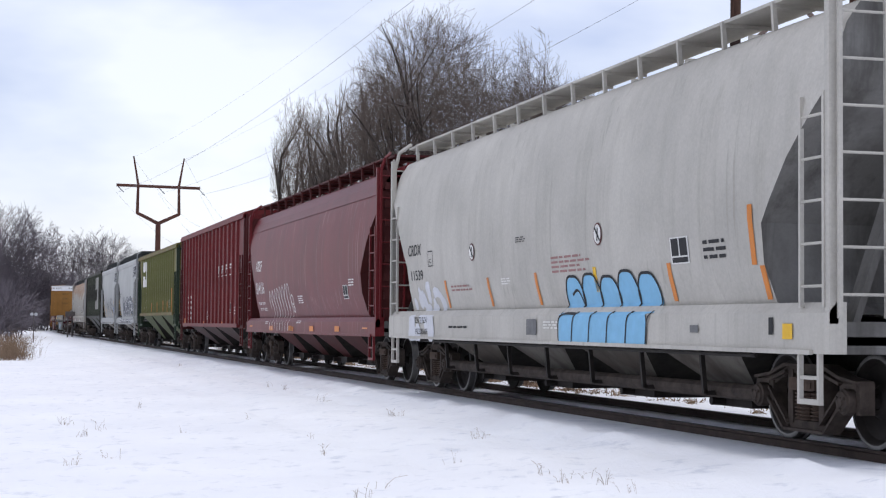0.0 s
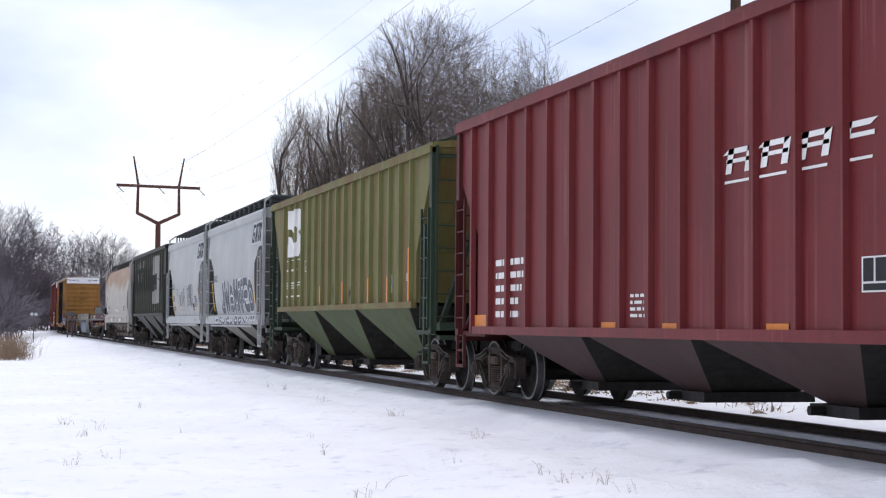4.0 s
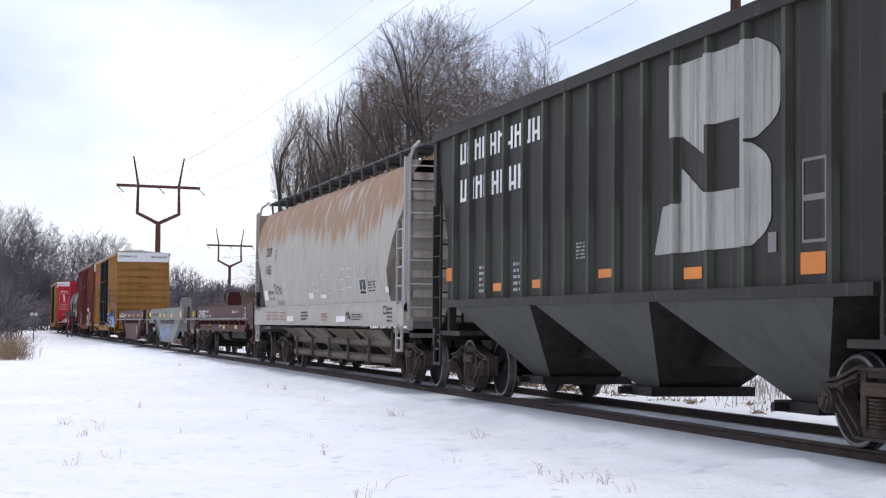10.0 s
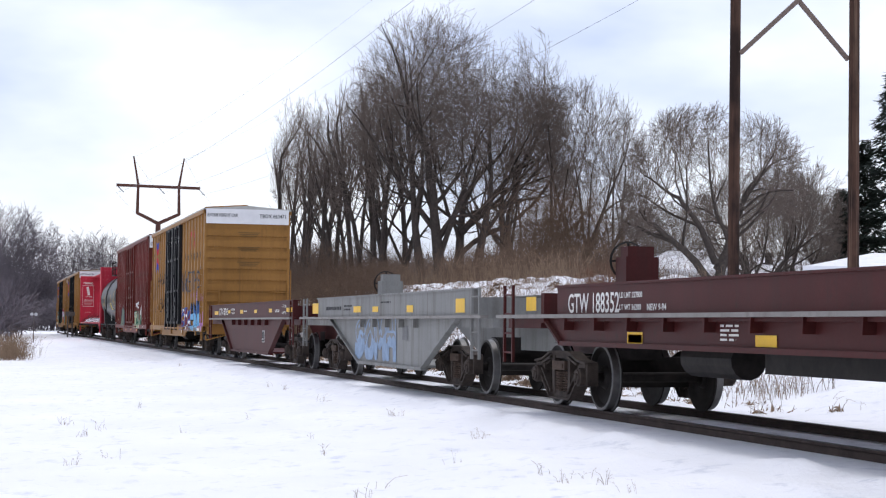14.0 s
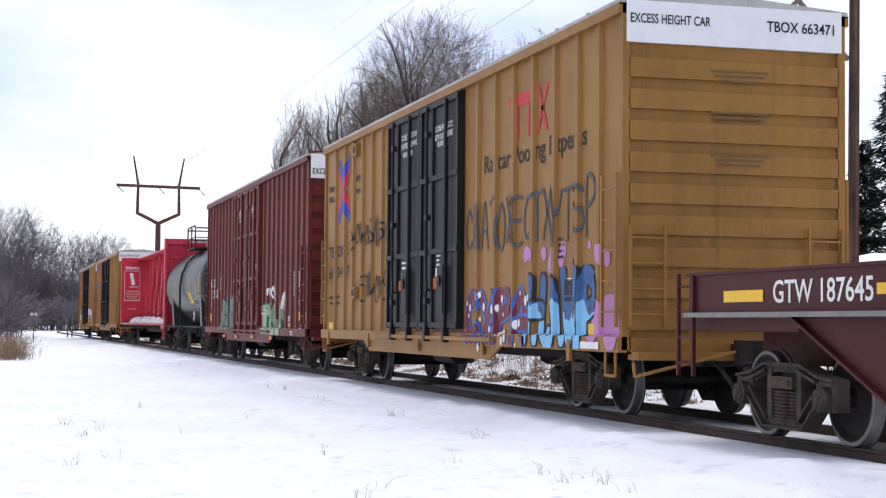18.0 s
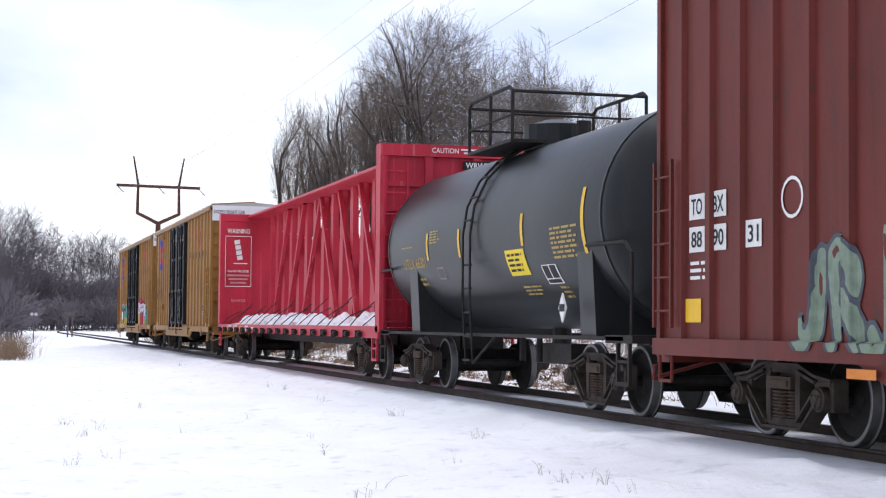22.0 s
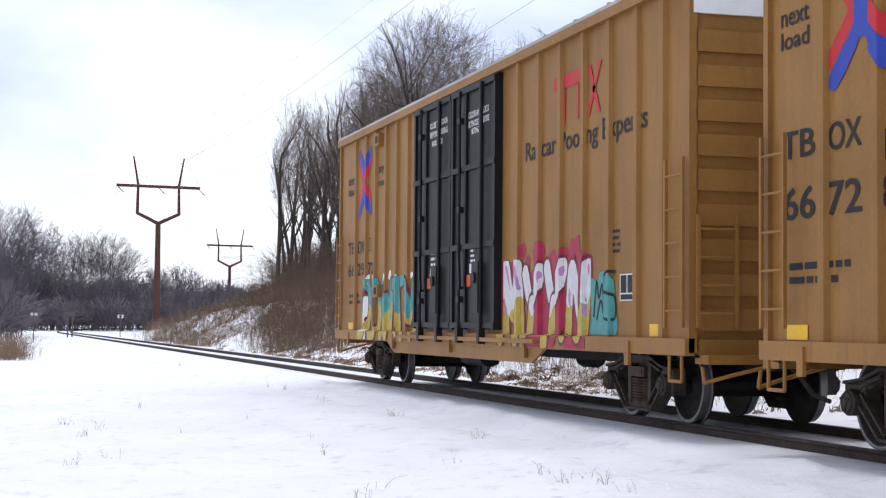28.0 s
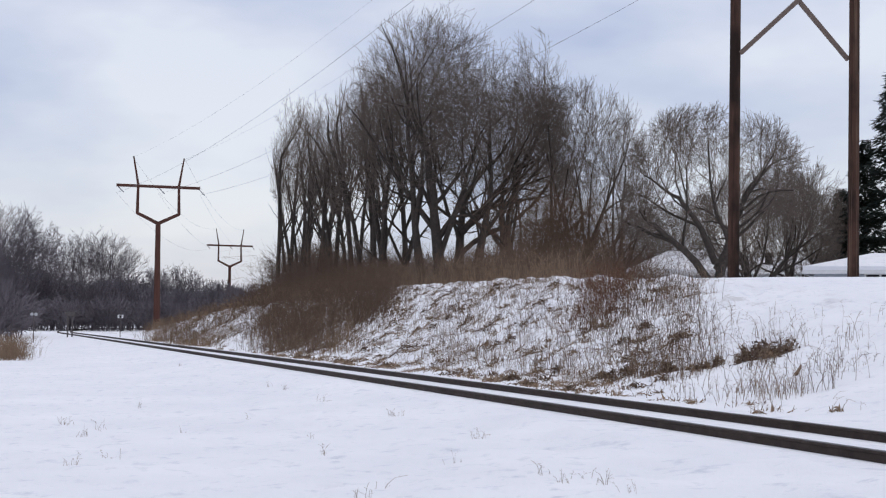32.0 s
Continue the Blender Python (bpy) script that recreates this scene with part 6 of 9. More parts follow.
for s in (-1, 1):
    g = Geo()
    g.rungs = []
    for dx in (-0.2, 0.2):
        x = c14.L(-84.5) + dx
        g.pipe([(x, s * 1.5, 0.55), (x, s * 1.56, 1.6)] + [(x, s * (R + 0.07) * math.cos(a), Z + (R + 0.07) * math.sin(a)) for a in (0.0, 0.3, 0.6, 0.9, 1.15)], 0.022)
    for k in range(5):
        g.rungs.append(Geo().tube((c14.L(-84.5) - 0.2, s * 1.54, 0.6 + k * 0.38), (c14.L(-84.5) + 0.2, s * 1.54, 0.6 + k * 0.38), 0.018, 6))
    for a in (0.15, 0.4, 0.65, 0.9):
        y, z = s * (R + 0.07) * math.cos(a), Z + (R + 0.07) * math.sin(a)
        g.rungs.append(Geo().tube((c14.L(-84.5) - 0.2, y, z), (c14.L(-84.5) + 0.2, y, z), 0.018, 6))
    g.bar((c14.L(-84.3), s * 1.5, 0.55), (c14.L(-83.7), s * 1.3, 1.0), 0.035)
    c14.add("tank_ladder", g, GREASY)
dome = c14.add("dome_cover", Geo().tube((c14.L(-84.6), 0, 4.0), (c14.L(-84.6), 0, 4.42), 0.55, 18).tube((c14.L(-84.6), 0, 4.42), (c14.L(-84.6), 0, 4.52), 0.5, 18, 0.2), TANK_BLACK)
c14.add("valve", Geo().tube((c14.L(-83.6), 0.1, 4.0), (c14.L(-83.6), 0.1, 4.4), 0.12, 10), GREASY)
c14.add("roof_platform", Geo().box(c14.L(-85.85), c14.L(-83.5), -1.15, -0.55, 4.02, 4.07).box(c14.L(-85.85), c14.L(-83.5), 0.55, 1.15, 4.02, 4.07), GREASY)
g = Geo()
for s in (-1, 1):
    y = s * 1.12
    g.pipe([(c14.L(-85.85), y, 4.05), (c14.L(-85.85), y, 4.82), (c14.L(-85.7), y, 4.90), (c14.L(-83.65), y, 4.90), (c14.L(-83.5), y, 4.82), (c14.L(-83.5), y, 4.05)], 0.03)
    g.tube((c14.L(-84.65), y, 4.05), (c14.L(-84.65), y, 4.90), 0.028, 6)
    g.pipe([(c14.L(-85.85), y, 4.45), (c14.L(-83.5), y, 4.45)], 0.02)
for x in (c14.L(-85.85), c14.L(-83.5)):
    g.pipe([(x, -1.12, 4.82), (x, 1.12, 4.82)], 0.028)
    g.pipe([(x, -1.12, 4.45), (x, 1.12, 4.45)], 0.02)
c14.add("platform_railing", g, GREASY, "black pipe railing round the roof platform")
c14.add("outlet_valve", Geo().tube((c14.L(-84.3), 0, 0.7), (c14.L(-84.3), 0, 1.2), 0.16, 10).box(c14.L(-82.9), c14.L(-81.4), -0.9, -0.5, 0.6, 0.9).tube((c14.L(-83.3), -1.0, 0.62), (c14.L(-83.3), -1.0, 1.0), 0.05, 8).tube((c14.L(-82.5), -1.0, 0.62), (c14.L(-82.5), -1.0, 1.0), 0.05, 8), GREASY)

# centre-beam lumber car
c15 = Car("centerbeam_flatcar", "bright red empty centre-beam lumber car with snow on its deck", -113.5, -90.85, (-112.0, -94.1), "flatcar")
for s in (-1, 1):
    lo, hi = sorted((s * 1.30, s * 1.50))
    c15.add("side_sill", Geo().box(c15.r, c15.f, lo, hi, 0.88, 1.12), RED)
c15.add("deck", Geo().box(c15.r, c15.f, -1.30, 1.30, 1.02, 1.09), RED)
c15.add("centre_sill", Geo().box(c15.r + 0.2, c15.f - 0.2, -0.3, 0.3, 0.66, 1.02), GREASY)
for x, sg in ((c15.r, 1), (c15.f, -1)):
    b = c15.add("bulkhead", Geo().box(min(x, x + sg * 0.22), max(x, x + sg * 0.22), -1.42, 1.42, 1.1, 4.495), RED)
    for yy in (-1.42, -0.5, 0.5, 1.42):
        part("bulkhead_post", Geo().box(min(x - sg * 0.10, x + sg * 0.25), max(x - sg * 0.10, x + sg * 0.25), yy - 0.08, yy + 0.08, 1.0, 4.498), RED, b)
    part("bulkhead_cap", Geo().box(min(x - sg * 0.12, x + sg * 0.26), max(x - sg * 0.12, x + sg * 0.26), -1.5, 1.5, 4.50, 4.74), RED, b)
    for k in range(6):
        z = 1.4 + k * 0.5
        part("bulkhead_rib", Geo().box(min(x - sg * 0.06, x), max(x - sg * 0.06, x), -1.4, 1.4, z, z + 0.10), RED, b)
    for s in (-1, 1):
        c15.add("sill_step", step(x + sg * 0.35, s * 1.47, 0.9, d=0.45), RED)
        c15.add("end_ladder", ladder(min(s * 1.42, s * 0.95), max(s * 1.42, s * 0.95), x - sg * 0.14, 1.0, 4.4, 8, along_y=True), RED)
c15.add("top_chord", Geo().prism_x([(-0.62, 4.62), (0.62, 4.62), (0.62, 4.67), (0.45, 4.76), (-0.45, 4.76), (-0.62, 4.67)], c15.r + 0.2, c15.f - 0.2), RED)
posts = [-111.85 + 1.204 * i for i in range(17)]
pm = Geo().hexa([(-0.25, -0.09, 1.08), (0.25, -0.09, 1.08), (0.25, 0.09, 1.08), (-0.25, 0.09, 1.08)], [(-0.15, -0.07, 4.64), (0.15, -0.07, 4.64), (0.15, 0.07, 4.64), (-0.15, 0.07, 4.64)]).mesh("post", [RED])
for i, s in enumerate(posts):
    part("post", pm, None, c15.ob, at=pose(c15.L(s), 0, 0))
for i in range(1, len(posts) - 2, 2):
    hi, lo = (posts[i], posts[i + 2]) if posts[i] > -104.0 else (posts[i + 2], posts[i])
    for sy in (-1, 1):
        c15.add("diagonal_brace", Geo().bar((c15.L(hi), sy * 0.13, 4.6), (c15.L(lo), sy * 0.16, 1.15), 0.10, 0.14), RED)
for i in range(18):
    x = c15.L(-112.7 + 1.2 * i)
    for s in (-1, 1):
        c15.add("tie_down_winch", Geo().tube((x - 0.10, s * 1.545, 0.95), (x + 0.10, s * 1.545, 0.95), 0.06, 10).box(x - 0.13, x - 0.10, min(s * 1.5, s * 1.61), max(s * 1.5, s * 1.61), 0.88, 1.03), GREASY)
    c15.add("tie_cable", Geo().pipe([(x, -1.47, 1.12), (x + (0.16 if i % 2 else -0.2), -1.25, 1.34), (x + (0.42 if i % 2 else -0.45), -0.8, 1.55 + 0.12 * (i % 3))], 0.012, 5), GREASY)
rs = random.Random(12)
sg_ = Geo()
rings = []
for x in np.linspace(c15.r + 0.35, c15.f - 0.35, 120):
    e = 1.12 + 0.12 * rs.random()
    rings.append([(x, -e, 1.093), (x, -e + 0.12, 1.10 + 0.06 * rs.random()), (x, -0.35, 1.13 + 0.12 * rs.random()), (x, 0.35, 1.13 + 0.12 * rs.random()), (x, e, 1.093)])
sg_.loft(rings)
for k in range(260):
    x, y = rs.uniform(c15.r + 0.6, c15.f - 0.6), rs.choice((-1, -1, 1)) * rs.uniform(0.22, 1.08)
    r = rs.uniform(0.10, 0.40)
    base = len(sg_.v)
    prof_ = [(-0.05, 1.0), (0.25 * r, 0.85), (0.55 * r, 0.5), (0.85 * r, 0.12)]
    rings = [[(x + r * q * rs.uniform(0.6, 1.35) * math.cos(a * 0.8976), y + 0.8 * r * q * rs.uniform(0.6, 1.35) * math.sin(a * 0.8976), 1.12 + dz) for a in range(7)] for dz, q in prof_]
    sg_.loft(rings)
c15.add("snow_layer", sg_, SNOW, "clumped snow on the deck", smooth=35)

c16 = box_car("boxcar", LBL + ", clean sides", -133.8, -115.55, (-131.9, -118.1), TAN, DOOR_BLACK, (-127.5, -122.6), [-133.8 + r for r in BOX_RIBS])
c17 = box_car("boxcar", LBL + " and colourful graffiti", -154.15, -135.6, (-152.0, -138.1), TAN, DOOR_BLACK, (-147.4, -142.55), [-153.75 + r for r in BOX_RIBS])


# ================= lettering and painted marks =================
SMEAR = paint("white_overspray", (0.62, 0.63, 0.66), (0.45, 0.45, 0.45), 0.4, 0.7)
RED_FADED = plain("faded_red_lettering", (0.32, 0.17, 0.16), 0.6, 0, 0.15)
GREY_TAG = plain("grey_data_plate", (0.16, 0.16, 0.16), 0.6, 0, 0.3)
SKY_BLUE = plain("sky_blue_spray_paint", (0.20, 0.46, 0.68), 0.5, 0, 0.10)
PALE_BLUE = plain("pale_blue_spray_paint", (0.24, 0.33, 0.46), 0.6, 0, 0.25)
BLUE_INK = plain("blue_spray_paint", (0.04, 0.13, 0.42), 0.5, 0, 0.2)
DEEP_BLUE = plain("deep_blue_spray_paint", (0.03, 0.10, 0.26), 0.5, 0, 0.3)
SLATE = plain("slate_spray_paint", (0.075, 0.082, 0.10), 0.6, 0, 0.3)
MAGENTA = plain("dark_red_spray_paint", (0.16, 0.022, 0.04), 0.5, 0, 0.25)
DULL_BROWN = plain("dull_brown_spray_paint", (0.16, 0.085, 0.065), 0.6, 0, 0.25)
PINK = plain("pink_spray_paint", (0.46, 0.20, 0.40), 0.5, 0, 0.15)
CRIMSON = plain("crimson_spray_paint", (0.36, 0.018, 0.055), 0.5, 0, 0.25)
GOLD = plain("yellow_spray_paint", (0.46, 0.34, 0.06), 0.5, 0, 0.2)
TEAL = plain("teal_spray_paint", (0.07, 0.28, 0.26), 0.5, 0, 0.2)
LEAF = plain("green_spray_paint", (0.03, 0.13, 0.075), 0.5, 0, 0.25)
PALE_GREEN = plain("pale_green_spray_paint", (0.20, 0.26, 0.19), 0.6, 0, 0.3)
CREAM = plain("cream_spray_paint", (0.42, 0.42, 0.27), 0.5, 0, 0.15)
CHALK = plain("chalk_white_scrawl", (0.60, 0.60, 0.59), 0.7, 0, 0.15)
FADED_WHITE = paint("flaking_white_emblem", (0.38, 0.37, 0.34), (0.06, 0.058, 0.05), 1.0, 0.7, streak=3.0, drips=(0.12, 0.115, 0.10))
RUST_STRIP = plain("rust_brown_strip", (0.16, 0.075, 0.04), 0.7, 0, 0.3)
RED_TAG = plain("orange_red_tag", (0.55, 0.09, 0.03), 0.5, 0, 0.1)
AMBER = plain("amber_lettering", (0.42, 0.30, 0.09), 0.6, 0, 0.15)
BRIGHT_YELLOW = plain("yellow_placard", (0.82, 0.60, 0.02), 0.5, 0, 0.08)
LOGO_RED = plain("red_emblem_paint", (0.50, 0.022, 0.03), 0.5, 0, 0.15)
LOGO_BLUE = plain("blue_emblem_paint", (0.03, 0.06, 0.36), 0.5, 0, 0.15)


def rib_lift(car, x):
    d = min((abs(x - r) for r in car.ribs), default=9.0)
    if car.skin == "ribbed":
        return 0.078 * max(0.0, min(1.0, (0.082 - d) / 0.03))
    return 0.055 if d < 0.08 else max(0.0, 0.055 * (0.12 - d) / 0.04)


def skin(car, x, z, proud=0.006, over_ribs=False):
    """y of the near side at that place, with x from the car's middle."""
    k = car.skin
    if k == "round":
        y = 1.59 if z < car.sill_top - 0.10 else max(round_side(z), interp(z, [car.sill_top - 0.10, car.sill_top + 0.02], [1.59, 1.44]))
    elif k == "flat":
        y = 1.605 if z < 1.37 else interp(z, [1.37, 1.40], [1.60, 1.57]) if z < 1.40 else interp(z, *FLAT_SIDE)
    elif k == "ribbed":
        y = 1.472 + (rib_lift(car, x) if over_ribs else 0)
    elif k == "box":
        y = 1.575 if z < 1.03 else 1.472 + (rib_lift(car, x) if over_ribs else 0)
    elif k == "door":
        y = 1.562
    elif k == "tank":
        y = math.sqrt(max(0.05, 1.49 ** 2 - (z - 2.60) ** 2))
    elif k == "beam":
        y = 1.502
    else:
        y = car.upper_y if z > 1.3 else car.lower_y
    return -(y + proud)


for c_, k_ in ((c1, "round"), (c2, "round"), (c8, "round"), (c3, "ribbed"), (c4, "ribbed"), (c7, "ribbed"), (c5, "flat"), (c6, "flat"), (c9, "low"), (c10, "low"), (c11, "low"), (c12, "box"), (c13, "box"), (c16, "box"), (c17, "box"), (c14, "tank"), (c15, "beam")):
    c_.skin, c_.ribs = k_, []
for c_, top_ in ((c1, 1.40), (c2, 1.30), (c8, 1.60)):
    c_.sill_top = top_
for c_, a_, b_ in ((c9, 1.42, 1.30), (c10, 1.50, 1.42), (c11, 1.50, 1.42)):
    c_.upper_y, c_.lower_y = a_, b_
for c_, r_ in ((c12, -56.65), (c16, -133.8), (c17, -153.75)):
    c_.ribs = [r_ + v - c_.c for v in BOX_RIBS]
for c_ in (c3, c4, c7):
    c_.ribs = [v - c_.c for v in c_.rib_at]
c13.ribs = [v - c13.c for v in [-76.2 + 0.74 * i for i in range(8)] + [-65.1 + 0.72 * i for i in range(9)]]

GLYPHS = {}


def glyphs(word):
    """Outlines of a word, filled, scaled to a unit square."""
    if word not in GLYPHS:
        cu = bpy.data.curves.new("lettering", "FONT")
        cu.body, cu.size = word, 1.0
        cu.resolution_u = 3
        cu.offset = 0.012
        ob = bpy.data.objects.new("lettering", cu)
        me = ob.to_mesh()
        v = np.array([p.co[:2] for p in me.vertices])
        f = [list(p.vertices) for p in me.polygons]
        ob.to_mesh_clear()
        bpy.data.objects.remove(ob)
        lo, hi = v.min(0), v.max(0)
        GLYPHS[word] = ((v - lo) / np.maximum(hi - lo, 1e-6), f)
    return GLYPHS[word]


def flat_part(car, name, verts, faces, mat, label="", proud=0.006, over_ribs=False, mats=None):
    """Marks given in x and z, laid on the car's near side."""
    g = Geo()
    g.v = [(x, skin(car, x, z, proud, over_ribs), z) for x, z in verts]
    g.f = faces
    g.m = mats or [0] * len(faces)
    return part(name, g, mat, car.ob, label)


def letters(car, s0, s1, z0, z1, word, mat):
    v, f = glyphs(word)
    flat_part(car, "lettering", [(car.L(s0) + a * (s1 - s0), z0 + b * (z1 - z0)) for a, b in v], f, mat)


def on_door(fn, car, *args):
    keep, car.skin = car.skin, "door"
    fn(car, *args)
    car.skin = keep


def door_letters(car, *a):
    on_door(letters, car, *a)


def quad_strip(x0, x1, z0, z1, n=1, m=1):
    v = [(x0 + (x1 - x0) * i / n, z0 + (z1 - z0) * j / m) for j in range(m + 1) for i in range(n + 1)]
    f = [[j * (n + 1) + i, j * (n + 1) + i + 1, (j + 1) * (n + 1) + i + 1, (j + 1) * (n + 1) + i] for j in range(m) for i in range(n)]
    return v, f


def patch(car, s0, s1, z0, z1, mat, name="reflector"):
    if car.skin == "box" and z0 < 1.04 < z1:
        z0, z1 = 1.045, max(z1, 1.19)
    if mat in (YELLOW, ORANGE, RUST_STRIP) and z1 - z0 > 0.3:
        s0, s1 = (s0 + s1) / 2 - 0.055, (s0 + s1) / 2 + 0.055
    v, f = quad_strip(car.L(s0), car.L(s1), z0, z1, 1, max(1, int((z1 - z0) / 0.12)))
    flat_part(car, name if mat in (YELLOW, ORANGE) else "painted_mark", v, f, mat, proud=0.009)


def door_patch(car, *a):
    on_door(patch, car, *a)


def rib_stripe(car, s0, s1, z0, z1, mat):
    keep, car.skin = car.skin, "ribbed"
    m = (car.L(s0) + car.L(s1)) / 2
    near_rib = min((round((car.L(s) - m), 3) for s in car.rib_at), key=abs)
    x = m + near_rib
    part("reflector", Geo().box(x - 0.045, x + 0.045, -1.553, -1.545, z0, z1), mat, car.ob)
    car.skin = keep


def bars(car, s0, s1, z0, z1, n, mat, proud=0.006):
    """Lines of writing too small to read."""
    rng = random.Random(int(abs(s0 * 100)) + n)
    vs, fs = [], []
    h = (z1 - z0) / n
    for k in range(n):
        x, end = car.L(s0), car.L(s0) + (s1 - s0) * rng.uniform(0.75, 1.0)
        zc = z1 - (k + 0.5) * h
        while x < end:
            w = min(rng.uniform(0.08, 0.3), end - x)
            v, f = quad_strip(x, x + w, zc - h * 0.24, zc + h * 0.24)
            fs += [[i + len(vs) for i in q] for q in f]
            vs += v
            x += w + 0.05
    flat_part(car, "small_print", vs, fs, mat, proud=proud)


def bars_on(car, *a):
    bars(car, *a, proud=0.014)


def door_bars(car, *a):
    on_door(bars, car, *a)


def frame_box(car, s0, s1, z0, z1, mat, t=0.03):
    vs, fs = [], []
    x0, x1 = car.L(s0), car.L(s1)
    for a, b, c, d in ((x0, x1, z0, z0 + t), (x0, x1, z1 - t, z1), (x0, x0 + t, z0 + t, z1 - t), (x1 - t, x1, z0 + t, z1 - t)):
        v, f = quad_strip(a, b, c, d)
        fs += [[i + len(vs) for i in q] for q in f]
        vs += v
    flat_part(car, "stencil_frame", vs, fs, mat)


def boxed(car, s0, s1, z0, z1, mat):
    frame_box(car, s0, s1, z0, z1, mat, 0.018)
    letters(car, s0 + 0.3 * (s1 - s0), s1 - 0.3 * (s1 - s0), z0 + 0.2 * (z1 - z0), z0 + 0.5 * (z1 - z0), "C", mat)


def placard(car, s0, s1, z0, z1):
    """Black service panel with a white border and divisions."""
    v, f = quad_strip(car.L(s0), car.L(s1), z0, z1, 1, 3)
    flat_part(car, "service_panel", v, f, WHITE, proud=0.008)
    w, h = s1 - s0, z1 - z0
    for a, b, c, d in ((0.07, 0.46, 0.3, 0.95), (0.53, 0.93, 0.3, 0.95), (0.07, 0.93, 0.05, 0.24)):
        v, f = quad_strip(car.L(s0) + a * w, car.L(s0) + b * w, z0 + c * h, z0 + d * h, 1, 2)
        flat_part(car, "panel_field", v, f, BLACKP, proud=0.012)


def ellipse(cx, cz, rx, rz, n=24):
    return [(cx + rx * math.cos(2 * math.pi * i / n), cz + rz * math.sin(2 * math.pi * i / n)) for i in range(n)]


def round_sign(car, s0, s1, z0, z1):
    cx, cz, rx, rz = car.L((s0 + s1) / 2), (z0 + z1) / 2, (s1 - s0) / 2, (z1 - z0) / 2
    flat_part(car, "warning_disc", ellipse(cx, cz, rx, rz), [list(range(24))], plain("dark_red_ring", (0.12, 0.03, 0.03), 0.5), proud=0.008)
    flat_part(car, "disc_field", ellipse(cx, cz, rx * 0.84, rz * 0.84), [list(range(24))], WHITE, proud=0.012)
    ribbon(car, "disc_slash", [(cx - rx * 0.6, cz + rz * 0.6), (cx + rx * 0.6, cz - rz * 0.6)], 0.035, BLACKP, 0.016)
    ribbon(car, "hammer_mark", [(cx - rx * 0.1, cz - rz * 0.6), (cx + rx * 0.15, cz + rz * 0.55)], 0.03, BLACKP, 0.016)


def curve_through(pts, step=0.05):
    """Points of a smooth curve through pts."""
    out = []
    p = [pts[0]] + list(pts) + [pts[-1]]
    for i in range(1, len(p) - 2):
        a, b, c, d = (Vector((*q, 0)) for q in p[i - 1:i + 3])
        n = max(2, int((c - b).length / step))
        for k in range(n):
            t = k / n
            q = 0.5 * (2 * b + (c - a) * t + (2 * a - 5 * b + 4 * c - d) * t * t + (3 * b - a - 3 * c + d) * t ** 3)
            out.append((q.x, q.y))
    out.append(tuple(pts[-1]))
    return out


def ribbon(car, name, pts, w, mat, proud=0.012, over_ribs=False, into=None):
    vs, fs = [], []
    for i, (x, z) in enumerate(pts):
        a, b = pts[max(0, i - 1)], pts[min(len(pts) - 1, i + 1)]
        d = Vector((b[0] - a[0], b[1] - a[1]))
        d = d.normalized() if d.length > 1e-6 else Vector((1, 0))
        vs += [(x - d.y * w / 2, z + d.x * w / 2), (x + d.y * w / 2, z - d.x * w / 2)]
        if i:
            k = 2 * i
            fs.append([k - 2, k - 1, k + 1, k])
    if into is not None:
        n = len(into[0])
        into[0].extend(vs)
        into[1].extend([[i + n for i in q] for q in fs])
        return
    flat_part(car, name, vs, fs, mat, proud=proud, over_ribs=over_ribs)


LETTER_FORMS = {
    "S": [[(.9, .85), (.5, 1), (.1, .78), (.3, .55), (.75, .45), (.9, .2), (.5, 0), (.08, .12)]], "M": [[(.05, 0), (.12, 1), (.5, .35), (.88, 1), (.95, 0)]], "U": [[(.1, 1), (.12, .25), (.5, 0), (.88, .25), (.9, 1)]],
    "R": [[(.12, 0), (.12, 1), (.7, .95), (.85, .72), (.6, .5), (.15, .5)], [(.45, .5), (.95, 0)]], "E": [[(.9, 1), (.12, .95), (.12, .05), (.92, 0)], [(.12, .5), (.75, .52)]], "T": [[(.02, .92), (.98, 1)], [(.5, .95), (.5, 0)]],
    "A": [[(.05, 0), (.5, 1), (.95, 0)], [(.25, .38), (.78, .38)]], "K": [[(.12, 0), (.14, 1)], [(.9, 1), (.2, .45), (.92, 0)]], "H": [[(.1, 0), (.12, 1)], [(.88, 1), (.9, 0)], [(.12, .5), (.88, .5)]],
    "O": [[(.5, 1), (.08, .6), (.15, .15), (.5, 0), (.88, .2), (.9, .7), (.5, 1)]], "P": [[(.12, -.1), (.14, 1), (.75, .95), (.85, .65), (.15, .45)]], "N": [[(.1, 0), (.12, 1), (.85, 0), (.9, 1)]],
    "W": [[(.02, 1), (.25, 0), (.5, .7), (.75, 0), (.98, 1)]], "Y": [[(.05, 1), (.45, .5), (.95, 1)], [(.45, .5), (.3, -.1)]], "C": [[(.9, .8), (.5, 1), (.1, .6), (.15, .2), (.55, 0), (.92, .2)]],
    "X": [[(.05, 1), (.95, 0)], [(.95, 1), (.05, 0)]], "J": [[(.7, 1), (.72, .1), (.4, -.1), (.1, .1)]], "D": [[(.12, 0), (.14, 1), (.7, .85), (.9, .45), (.6, .05), (.12, 0)]]}


